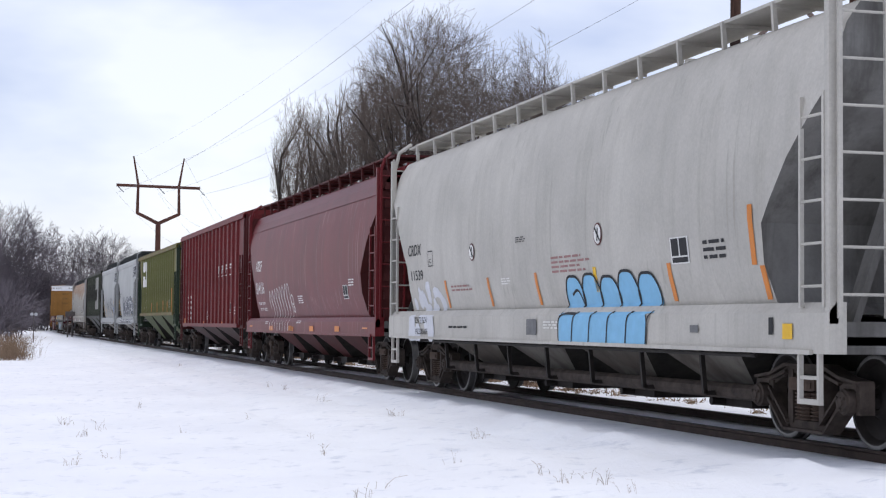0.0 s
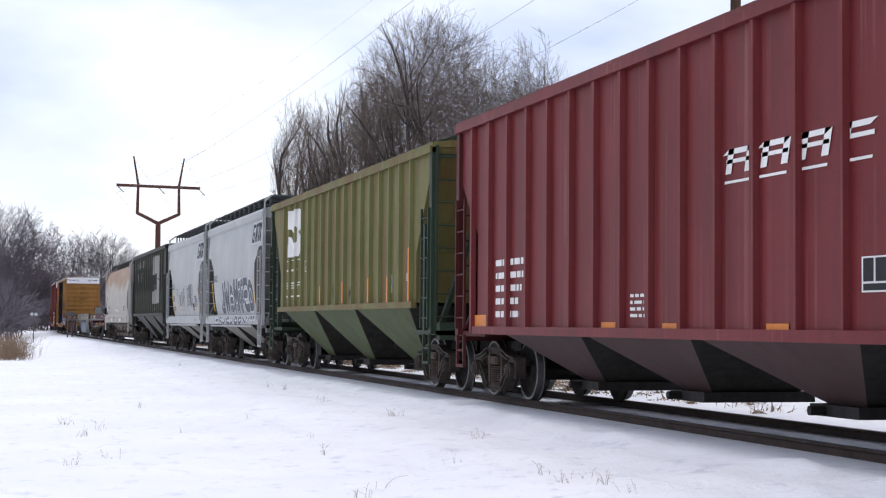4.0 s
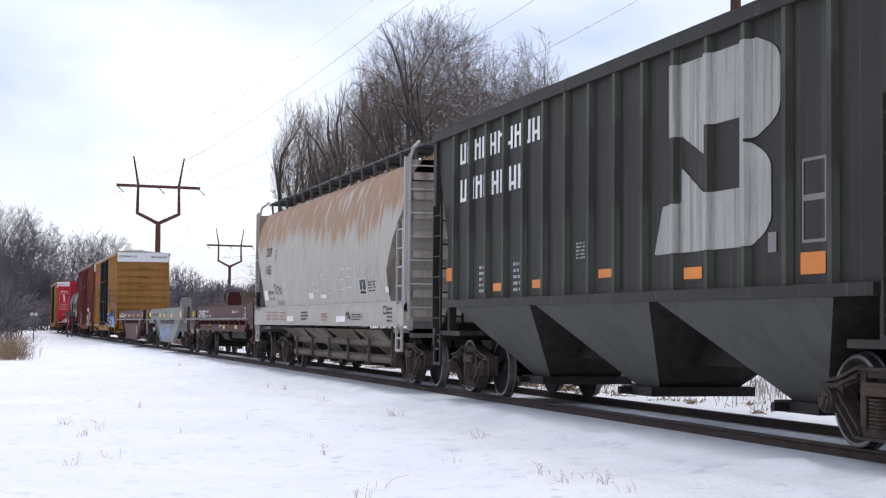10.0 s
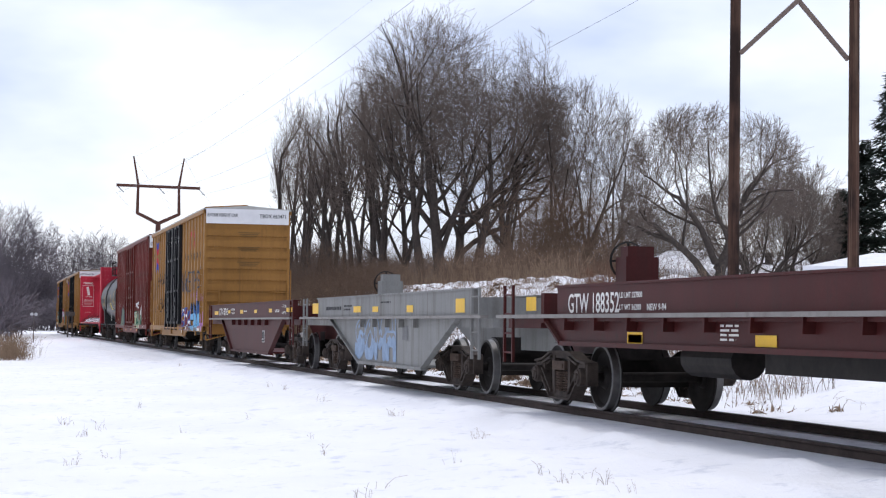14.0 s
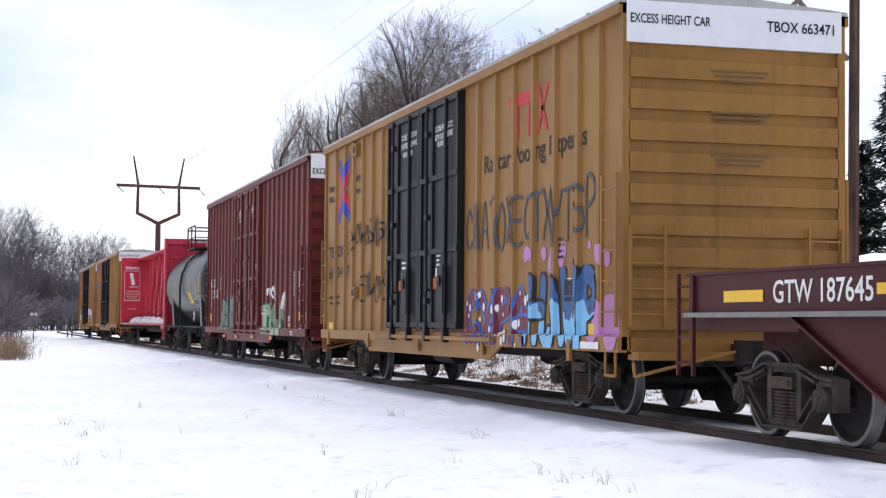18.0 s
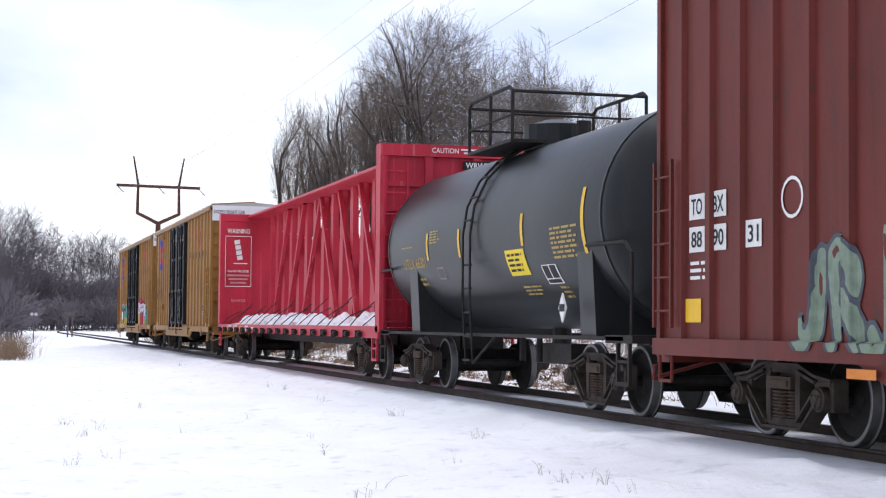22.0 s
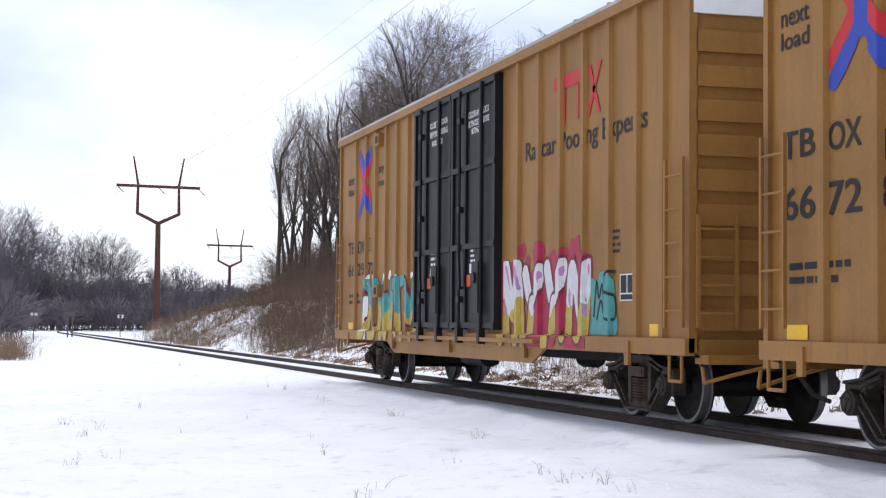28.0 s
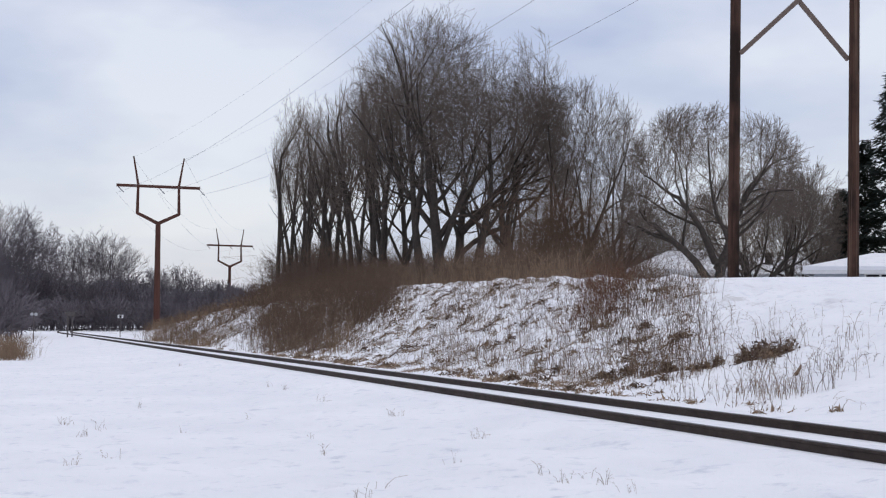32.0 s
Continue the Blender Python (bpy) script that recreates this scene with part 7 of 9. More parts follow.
def tag_word(car, s0, s1, z0, z1, mat, word, w, seed):
    """A tag in thin sprayed capitals."""
    rng = random.Random(seed)
    x0, cw, h = car.L(s0), (s1 - s0) / len(word), z1 - z0
    acc = ([], [])
    for k, ch in enumerate(word):
        up, dn = rng.uniform(0.85, 1.0), rng.uniform(0.0, 0.12)
        for line in LETTER_FORMS[ch]:
            pts = [(x0 + cw * (k + 0.04 + 0.92 * a) + rng.gauss(0, 0.02) * cw, z0 + h * (dn + (up - dn) * b) + rng.gauss(0, 0.02) * h) for a, b in line]
            ribbon(car, "tag", curve_through(pts, 0.04), w, mat, into=acc)
    flat_part(car, "spray_tag", acc[0], acc[1], mat, "scrawled spray-paint tag", 0.012, True)


def scrawl(car, s0, s1, z0, z1, mat, n, w, seed):
    """A tag: letter-like strokes written in a row."""
    rng = random.Random(seed)
    x0, x1 = car.L(s0), car.L(s1)
    cw = (x1 - x0) / n
    acc = ([], [])
    for k in range(n):
        cx = x0 + cw * k
        hi, lo = z1 - (z1 - z0) * rng.uniform(0, 0.25), z0 + (z1 - z0) * rng.uniform(0, 0.25)
        m = (hi + lo) / 2
        form = rng.randrange(6)
        if form == 0:
            pts = [(0.0, m), (0.12, hi), (0.3, m), (0.35, lo), (0.45, hi), (0.65, hi), (0.72, lo), (0.95, m)]
        elif form == 1:
            pts = [(0.9, m), (0.5, hi), (0.05, m), (0.5, lo), (0.95, m), (0.6, hi), (0.4, m)]
        elif form == 2:
            pts = [(0.1, hi), (0.25, lo), (0.5, lo + 0.1 * (hi - lo)), (0.6, hi), (0.8, hi), (0.9, m), (0.6, m)]
        elif form == 3:
            pts = [(0.85, hi), (0.3, hi), (0.1, m + 0.2 * (hi - m)), (0.75, m), (0.8, lo), (0.1, lo)]
        elif form == 4:
            pts = [(0.05, lo), (0.3, hi), (0.5, m), (0.7, hi), (0.95, lo), (0.7, m), (0.3, lo)]
        else:
            pts = [(0.1, m), (0.9, m + 0.1 * (hi - m)), (0.6, hi), (0.15, m), (0.4, lo), (0.95, lo + 0.2 * (m - lo))]
        pts = [(cx + a * cw + rng.gauss(0, 0.03) * cw, z + rng.gauss(0, 0.03) * (z1 - z0)) for a, z in pts]
        ribbon(car, "tag", curve_through(pts, 0.04), w, mat, into=acc)
    flat_part(car, "spray_tag", acc[0], acc[1], mat, "scrawled spray-paint tag", 0.012, True)


def filled(car, name, x0, x1, z0, z1, inside, pick, mats, label, proud=0.009, cell=0.035):
    """Cells of a grid for which inside(x, z) holds; pick gives the colour."""
    nx, nz = max(2, int((x1 - x0) / cell)), max(2, int((z1 - z0) / cell))
    idx, vs, fs, ms = {}, [], [], []

    def vert(i, j):
        if (i, j) not in idx:
            idx[(i, j)] = len(vs)
            vs.append((x0 + (x1 - x0) * i / nx, z0 + (z1 - z0) * j / nz))
        return idx[(i, j)]
    for j in range(nz):
        for i in range(nx):
            x, z = x0 + (x1 - x0) * (i + 0.5) / nx, z0 + (z1 - z0) * (j + 0.5) / nz
            if inside(x, z):
                fs.append([vert(i, j), vert(i + 1, j), vert(i + 1, j + 1), vert(i, j + 1)])
                ms.append(pick(x, z))
    if not fs:
        return
    shared = collections.defaultdict(list)
    for q, m in zip(fs, ms):
        for a, b in zip(q, q[1:] + q[:1]):
            shared[(min(a, b), max(a, b))].append(m)
    near = collections.defaultdict(list)
    for (a, b), m in shared.items():
        if len(m) == 1 or m[0] != m[1]:
            near[a].append(b)
            near[b].append(a)
    pts = np.array(vs)
    for _ in range(4):
        fresh = pts.copy()
        for a, b in near.items():
            fresh[a] = 0.45 * pts[a] + 0.55 * pts[b].mean(0)
        pts = fresh
    flat_part(car, name, [tuple(p) for p in pts.tolist()], fs, mats, label, proud, True, ms)


def bubbles(car, s0, s1, z0, z1, n, fill, line, seed):
    """Round throw-up letters: blue lobes with a dark outline, wider at the foot."""
    rng = random.Random(seed)
    x0, x1 = car.L(s0), car.L(s1)
    cw = (x1 - x0) / n
    tops = [z1 - (z1 - z0) * rng.uniform(0.0, 0.10) for k in range(n)]
    lob = [(x0 + cw * (k + 0.5), tops[k]) for k in range(n)]
    zm = z0 + (z1 - z0) * 0.42

    def inside(x, z):
        if z < zm:
            return x0 - 0.04 < x < x1 - 0.25 * cw - 0.1 * (z - z0)
        for cx, t in lob:
            u = abs(x - cx) / (cw * 0.52)
            if u < 1 and z < t - (1 - math.sqrt(1 - u * u)) * 0.45 * (z1 - zm):
                return True
        return False
    filled(car, "graffiti_fill", x0 - 0.1, x1 + 0.1, z0, z1, inside, lambda x, z: 0, [fill], "sky-blue bubble graffiti fill", cell=0.025)
    acc = ([], [])
    for cx, t in lob:
        h = t - zm
        pts = [(cx - cw * 0.50, zm), (cx - cw * 0.52, zm + 0.55 * h), (cx - cw * 0.3, t - 0.06 * h), (cx, t), (cx + cw * 0.32, t - 0.08 * h), (cx + cw * 0.52, zm + 0.5 * h), (cx + cw * 0.44, zm + 0.05 * h), (cx + cw * 0.28, zm - 0.1), (cx + cw * 0.22, z0)]
        ribbon(car, "", curve_through(pts, 0.04), 0.035, line, into=acc)
    cx = lob[0][0]
    ribbon(car, "", curve_through([(x0 + cw * 0.9, zm), (x0 + cw * 0.2, zm), (x0 - 0.06, zm - 0.1), (x0 - 0.05, z0)], 0.04), 0.035, line, into=acc)
    ribbon(car, "", curve_through([(cx - 0.1, zm + 0.25), (cx + 0.15, zm + 0.3), (cx + cw * 0.5, zm + 0.02)], 0.04), 0.035, line, into=acc)
    flat_part(car, "graffiti_outline", acc[0], acc[1], line, "dark outline of the graffiti", 0.014, True)


def outline_throw(car, s0, s1, z0, z1, mat, n, seed):
    """Tall white outline letters that run on over the sill."""
    rng = random.Random(seed)
    x0, x1 = car.L(s0), car.L(s1)
    cw = (x1 - x0) / n
    zm = z0 + (z1 - z0) * 0.33
    acc = ([], [])
    for k in range(n):
        cx = x0 + cw * (k + 0.5)
        t = z1 - (z1 - z0) * (0.14 - 0.02 * k)
        pts = [(cx - cw * 0.35, zm + 0.1 + 0.2 * rng.random()), (cx - cw * 0.48, t - 0.3), (cx - 0.1 * cw, t), (cx + cw * 0.4, t - 0.3), (cx + cw * 0.5, zm + 0.1), (cx + cw * 0.42, zm - 0.05), (cx + cw * 0.35, z0 + 0.1 * rng.random())]
        ribbon(car, "", curve_through(pts, 0.05), 0.035, mat, into=acc)
    flat_part(car, "graffiti_outline", acc[0], acc[1], mat, "white outline graffiti", 0.010)


def loop(car, s0, s1, z0, z1, mat):
    x0, x1 = car.L(s0), car.L(s1)
    e = ellipse((x0 + x1) / 2, (z0 + z1) / 2, (x1 - x0) / 2, (z1 - z0) / 2, 16)
    ribbon(car, "graffiti_outline", e + [e[0]], 0.035, mat, 0.010)


def pieces(car, s0, s1, z0, z1, mats, line, n, seed):
    """A graffiti piece: a row of thick interlocked letter shapes in several colours, outlined."""
    rng = random.Random(seed)
    x0, x1 = car.L(s0), car.L(s1)
    cw, h = (x1 - x0) / n, z1 - z0
    forms = sorted(LETTER_FORMS)
    strokes = []
    for k in range(n):
        f = LETTER_FORMS[forms[rng.randrange(len(forms))]]
        up, dn, lean, w = rng.uniform(0.84, 1.0), rng.uniform(0.0, 0.1), rng.uniform(-0.2, 0.2), rng.uniform(0.11, 0.145) * min(cw, 0.75 * h) + 0.02
        for path in f:
            strokes.append((np.array(curve_through([(x0 + cw * (k + 0.08 + 0.84 * a + lean * (b - 0.5)), z0 + h * (0.06 + dn + (up - dn - 0.12) * b)) for a, b in path], 0.09)), w))
    nx, nz = max(2, int((x1 - x0) / 0.021)), max(2, int(h / 0.021))
    gx_, gz_ = np.meshgrid(x0 + (x1 - x0) * (np.arange(nx) + 0.5) / nx, z0 + h * (np.arange(nz) + 0.5) / nz, indexing="ij")
    owner = np.full(gx_.shape, -1)
    for k, (p, w) in enumerate(strokes):
        d = np.full(gx_.shape, 9.0)
        for a, b in zip(p[:-1], p[1:]):
            e = b - a
            t = np.clip(((gx_ - a[0]) * e[0] + (gz_ - a[1]) * e[1]) / (e @ e + 1e-9), 0, 1)
            d = np.minimum(d, np.hypot(gx_ - a[0] - t * e[0], gz_ - a[1] - t * e[1]))
        f = (gz_ - z0) / h
        body = (f + 0.10 * np.sin(gx_ * 5 + k) + 0.05 * np.sin(gx_ * 17) > 0.48).astype(int) % len(mats)
        owner = np.where(d < w + 0.045, len(mats), owner)
        owner = np.where(d < w, body, owner)
        owner = np.where((d < w * 0.35) & (f > 0.35) & (np.sin(gx_ * 13 + gz_ * 9) > 0.55), 2 % len(mats), owner)

    def cell(x, z):
        return min(nx - 1, max(0, int((x - x0) / (x1 - x0) * nx))), min(nz - 1, max(0, int((z - z0) / h * nz)))
    filled(car, "graffiti_piece", x0, x1, z0, z1, lambda x, z: owner[cell(x, z)] >= 0, lambda x, z: int(owner[cell(x, z)]), list(mats) + [line], "outlined graffiti letters in several colours", 0.010, 0.021)


def cloud(car, s0, s1, z0, z1, mat, seed):
    rng = random.Random(seed)
    x0, x1 = car.L(s0), car.L(s1)
    blobs = [(rng.uniform(x0, x1), rng.uniform(z0, z1), rng.uniform(0.25, 0.5) * min(z1 - z0, x1 - x0)) for k in range(14)]
    filled(car, "graffiti_cloud", x0 - 0.2, x1 + 0.2, max(z0 - 0.1, 0.86), z1 + 0.1, lambda x, z: any((x - a) ** 2 + (z - b) ** 2 < r * r for a, b, r in blobs), lambda x, z: 0, [mat], "spray-painted background cloud", 0.0035 + 0.0012 * (seed % 5), 0.024)


def smear(car, s0, s1, z0, z1, mat, seed):
    cloud(car, s0, s1, z0, z1, mat, seed)


def dots(car, s0, s1, z0, z1, mat, n, seed):
    rng = random.Random(seed)
    vs, fs = [], []
    for k in range(n):
        x, z, r = rng.uniform(car.L(s0), car.L(s1)), rng.uniform(z0, z1), rng.uniform(0.025, 0.06)
        fs.append([len(vs) + i for i in range(8)])
        vs += ellipse(x, z, r, r * 1.3, 8)
    flat_part(car, "paint_dots", vs, fs, mat, "white paint dots", 0.014, True)


def slash(car, s0, s1, z0, z1, mat):
    ribbon(car, "spray_slash", [(car.L(s0), z1), (car.L(s1), z0)], 0.05, mat)


def diamond(car, s0, s1, z0, z1, mat):
    x0, x1 = car.L(s0), car.L(s1)
    xm, zm = (x0 + x1) / 2, (z0 + z1) / 2
    part("hazard_placard", Geo().prism([(xm, z0), (x1, zm), (xm, z1), (x0, zm)], -1.58, -1.56), mat, car.ob, "white diamond hazard placard")
    part("placard_bar", Geo().box(xm - 0.1, xm + 0.1, -1.586, -1.581, zm - 0.05, zm + 0.05), BLACKP, car.ob)


def stroke_set(car, name, quads, mat, proud=0.008):
    """Slanted bars that make an emblem: each is four corners in x and z."""
    vs, fs = [], []
    for q in quads:
        fs.append(list(range(len(vs), len(vs) + 4)))
        vs += q
    flat_part(car, name, vs, fs, mat, proud=proud)


def emblem(car, s0, s1, z0, z1, mat):
    """Large block emblem: two stacked lobes with a dark zigzag band between."""
    x0, w, h = car.L(s0), s1 - s0, z1 - z0

    def inside(x, z):
        u, v = (x - x0) / w, (z - z0) / h
        lobe, mid, half = (0.99, 0.76, 0.24) if v > 0.51 else (0.93, 0.25, 0.26)
        right = lobe - 0.16 * max(0.0, abs(v - mid) / half - 0.45) ** 2 / 0.3
        left = 0.15 if v > 0.5 else 0.02 + 0.30 * v
        if not left < u < right:
            return False
        if u > 0.72:
            return not (u > 0.78 and abs(v - 0.51) < 0.014)
        low = interp(u, [0.27, 0.45, 0.451], [0.61, 0.49, 0.64])
        high = interp(u, [0.259, 0.26, 0.45], [0.26, 0.45, 0.29])
        return v > low or v < high
    filled(car, "emblem", x0, x0 + w, z0, z1, inside, lambda x, z: 0, [mat], "large white painted emblem", 0.008, 0.022)


def brand_block(car, s0, s1, z0, z1, mat, n):
    """A row of block shapes in place of a company name."""
    x0, cw = car.L(s0), (s1 - s0) / n
    qs = []
    for k in range(n):
        a = x0 + k * cw
        b, t = a + cw * 0.80, cw * 0.25
        qs += [[(a, z0), (a + t, z0), (a + t, z1), (a, z1)], [(b - t, z0), (b, z0), (b, z1), (b - t, z1)]]
        z = (z0 + 0.1 * (z1 - z0) * (k * 3 % 8))
        qs.append([(a + t, z), (b - t, z), (b - t, z + 0.16 * (z1 - z0)), (a + t, z + 0.16 * (z1 - z0))])
    stroke_set(car, "company_lettering", qs, mat)


def brand_italic(car, s0, s1, z0, z1, mat, n):
    x0, cw, h = car.L(s0), (s1 - s0) / n, z1 - z0
    sl = 0.22 * h
    qs = []
    for k in range(n):
        a, b = x0 + k * cw, x0 + k * cw + cw * 0.72
        t = cw * 0.17
        lo = z0 + 0.28 * h
        qs += [[(a, lo), (a + t, lo), (a + t + sl, z1), (a + sl, z1)], [(a + sl - t, z1 - 0.16 * h), (b + sl - t, z1 - 0.16 * h), (b + sl, z1), (a + sl, z1)]]
        if k != 3:
            qs.append([(b - t, lo), (b, lo), (b + sl, z1), (b + sl - t, z1)])
        qs.append([(a + sl * 0.3, lo + 0.3 * h), (b + sl * 0.2, lo + 0.3 * h), (b + sl * 0.25, lo + 0.42 * h), (a + sl * 0.35, lo + 0.42 * h)])
        qs.append([(a - sl * 0.3, z0), (b - sl * 0.3, z0), (b - sl * 0.2, z0 + 0.08 * h), (a - sl * 0.2, z0 + 0.08 * h)])
    stroke_set(car, "company_lettering", qs, mat)


def brand_plate(car, s0, s1, z0, z1, seed):
    """White plate with bold slanted black shapes."""
    x0, w, h = car.L(s0), s1 - s0, z1 - z0
    stroke_set(car, "name_plate", [[(x0 - 0.04, z0 - 0.05), (x0 + w + 0.04, z0 - 0.05), (x0 + w + 0.06, z1 + 0.06), (x0 + 0.1, z1 + 0.06)]], paint("plate_white", (0.55, 0.57, 0.58), (0.4, 0.4, 0.4), 0.2), 0.007)
    sl = 0.10 * w
    qs = []
    for a, b in ((0.0, 0.05), (0.30, 0.36), (0.42, 0.48), (0.60, 0.67)):
        qs.append([(x0 + a * w, z0), (x0 + (b + 0.02) * w, z0), (x0 + (b + 0.02) * w + sl, z1), (x0 + a * w + sl, z1)])
    for a, b, c in ((0.0, 0.22, 0.0), (0.05, 0.25, 0.8), (0.12, 0.22, 0.38), (0.34, 0.5, 0.25), (0.34, 0.48, 0.82), (0.52, 0.80, 0.82)):
        qs.append([(x0 + a * w + sl * c, z0 + c * h), (x0 + b * w + sl * c, z0 + c * h), (x0 + b * w + sl * (c + 0.18), z0 + (c + 0.18) * h), (x0 + a * w + sl * (c + 0.18), z0 + (c + 0.18) * h)])
    qs.append([(x0 + 0.17 * w, z0), (x0 + 0.23 * w, z0), (x0 + 0.24 * w + sl * 0.5, z0 + 0.5 * h), (x0 + 0.18 * w + sl * 0.5, z0 + 0.5 * h)])
    qs.append([(x0 + 0.70 * w, z0), (x0 + 0.77 * w, z0), (x0 + 1.0 * w, z1), (x0 + 0.92 * w, z1)])
    qs.append([(x0 + 0.88 * w, z0), (x0 + 0.96 * w, z0), (x0 + 0.84 * w, z1), (x0 + 0.76 * w, z1)])
    stroke_set(car, "plate_lettering", qs, BLACKP, 0.011)


def brand_t(car, s0, s1, z0, z1):
    """Red emblem: a heavy bar with legs and a cross."""
    x0, w, h = car.L(s0), s1 - s0, z1 - z0
    qs = [[(x0, z0 + 0.72 * h), (x0 + 0.66 * w, z0 + 0.72 * h), (x0 + 0.70 * w, z1), (x0, z1)], [(x0 + 0.12 * w, z0), (x0 + 0.26 * w, z0), (x0 + 0.26 * w, z0 + 0.74 * h), (x0 + 0.12 * w, z0 + 0.74 * h)],
          [(x0 + 0.50 * w, z0), (x0 + 0.54 * w, z0), (x0 + 0.54 * w, z0 + 0.74 * h), (x0 + 0.50 * w, z0 + 0.74 * h)]]
    qs += [[(x0 + 0.70 * w, z0), (x0 + 0.76 * w, z0), (x0 + 1.0 * w, z1), (x0 + 0.94 * w, z1)], [(x0 + 0.92 * w, z0), (x0 + 0.98 * w, z0), (x0 + 0.78 * w, z1), (x0 + 0.72 * w, z1)]]
    stroke_set(car, "red_emblem", qs, LOGO_RED)


def brand_x(car, s0, s1, z0, z1):
    """Crossed red and blue bars."""
    x0, w, h = car.L(s0), s1 - s0, z1 - z0

    def fork(x, z):
        du, dv = abs((x - x0) / w - 0.5), abs((z - z0) / h - 0.5)
        return dv - 0.75 * du, du, dv

    def inside(x, z):
        t, du, dv = fork(x, z)
        if du < 0.13 and dv < 0.2:
            return True
        return (0.015 < t < 0.20 and du > 0.06 or -0.15 < t < 0.0 and du > 0.13) and du < 0.5

    def pick(x, z):
        t, du, dv = fork(x, z)
        return 1 if t > 0 or (du < 0.13 and dv < 0.2) else 0
    filled(car, "cross_emblem", x0, x0 + w, z0, z1, inside, pick, [LOGO_RED, LOGO_BLUE], "crossed red and blue emblem", 0.008, 0.02)


def end_letters(car, y0, y1, z0, z1, word, mat, x=None):
    """Writing on the front end, read from the front: it runs towards the far side."""
    v, f = glyphs(word)
    g = Geo()
    xx = (car.f if x is None else x) + 0.012
    g.v = [(xx, y0 + a * (y1 - y0), z0 + b * (z1 - z0)) for a, b in v]
    g.f, g.m = f, [0] * len(f)
    part("lettering", g, mat, car.ob)


def end_bars(car, y0, y1, z0, z1, n, mat, x):
    g = Geo()
    for k in range(n):
        z = z1 - (k + 0.75) * (z1 - z0) / n
        ins = 0.15 * (y1 - y0) * ((k * 7) % 3) / 2
        g.box(x, x + 0.004, y0 + ins, y1 - ins, z, z + 0.5 * (z1 - z0) / n)
    part("small_print", g, mat, car.ob)
letters(c1, 126.84, 127.72, 2.38, 2.58, "CRDX", BLACKP)
letters(c1, 126.96, 127.77, 1.94, 2.12, "11539", BLACKP)
boxed(c1, 128.18, 128.49, 2.16, 2.43, BLACKP)
smear(c1, 126.94, 128.84, 1.49, 1.81, SMEAR, 31)
smear(c1, 126.95, 128.51, 0.97, 1.42, SMEAR, 32)
letters(c1, 127.35, 128.15, 1.18, 1.29, "CENTER FLOW", BLACKP)
letters(c1, 127.36, 128.18, 0.99, 1.09, "PRESSUREAIDE", BLACKP)
patch(c1, 128.98, 129.32, 1.44, 1.9, ORANGE)
patch(c1, 131.39, 131.71, 1.45, 1.89, ORANGE)
patch(c1, 133.66, 133.98, 1.45, 1.9, ORANGE)
patch(c1, 136, 136.26, 1.44, 1.91, YELLOW)
round_sign(c1, 130.7, 130.99, 2.17, 2.45)
round_sign(c1, 136.22, 136.51, 2.17, 2.46)
bars(c1, 134.53, 136, 1.86, 2.11, 4, RED_FADED)
bars(c1, 129.46, 130.65, 1.7, 1.82, 2, RED_FADED)
bars(c1, 133.05, 133.56, 2.35, 2.44, 3, BLACKP)
bars(c1, 129.51, 130.91, 1.09, 1.16, 1, BLACKP)
bars(c1, 134.28, 134.97, 1.11, 1.23, 3, WHITE)
bars(c1, 132.22, 132.7, 1.76, 1.87, 3, WHITE)
patch(c1, 133.56, 134, 1.03, 1.25, GREY_TAG)
bubbles(c1, 134.97, 138.09, 0.94, 1.84, 5, SKY_BLUE, BLACKP, 7)
patch(c1, 138.35, 138.61, 1.45, 1.88, ORANGE)
placard(c1, 138.58, 139.07, 1.86, 2.16)
bars(c1, 139.44, 140.04, 1.87, 2.11, 3, BLACKP)
patch(c1, 140.56, 140.69, 1.79, 2.4, ORANGE)
patch(c1, 140.69, 140.88, 1.44, 1.78, ORANGE)
patch(c1, 141.32, 141.52, 1.05, 1.2, YELLOW)
patch(c1, 139.16, 139.38, 1.1, 1.18, GREY_TAG)
patch(c1, 141.03, 141.12, 1.09, 1.26, BLACKP)
letters(c2, 109.62, 110.63, 2.58, 2.88, "ATSF", WHITE)
letters(c2, 109.63, 110.92, 1.96, 2.29, "314116", WHITE)
letters(c2, 109.78, 110.82, 1.67, 1.74, "LD LMT 205300", WHITE)
letters(c2, 109.86, 110.89, 1.5, 1.58, "LT WT   62700", WHITE)
outline_throw(c2, 111.64, 114.74, 0.92, 2.17, WHITE, 8, 5)
loop(c2, 114.78, 115.11, 1.63, 1.87, WHITE)
loop(c2, 114.88, 115.08, 1.45, 1.58, WHITE)
bars(c2, 115.73, 116.44, 1.64, 1.85, 4, WHITE)
bars(c2, 115.87, 116.42, 1.16, 1.24, 2, WHITE)
bars(c2, 111.27, 111.84, 1.14, 1.22, 2, WHITE)
patch(c2, 108.61, 109.08, 1.06, 1.27, ORANGE)
patch(c2, 111.99, 112.49, 0.97, 1.09, ORANGE)
patch(c2, 115, 115.45, 0.97, 1.08, ORANGE)
patch(c2, 114.81, 115.22, 0.98, 1.1, ORANGE)
patch(c2, 117.53, 118, 0.98, 1.1, ORANGE)
patch(c2, 120.41, 120.87, 0.99, 1.11, ORANGE)
patch(c2, 123.07, 123.54, 1.06, 1.28, ORANGE)
placard(c2, 121.05, 121.52, 1.69, 1.99)
bars(c2, 121.64, 122.21, 1.95, 2.12, 3, WHITE)
brand_italic(c3, 101.06, 104.3, 2.67, 3.03, WHITE, 4)
placard(c3, 103.86, 104.32, 1.48, 1.8)
bars(c3, 92.98, 94.39, 1.23, 2.2, 5, WHITE)
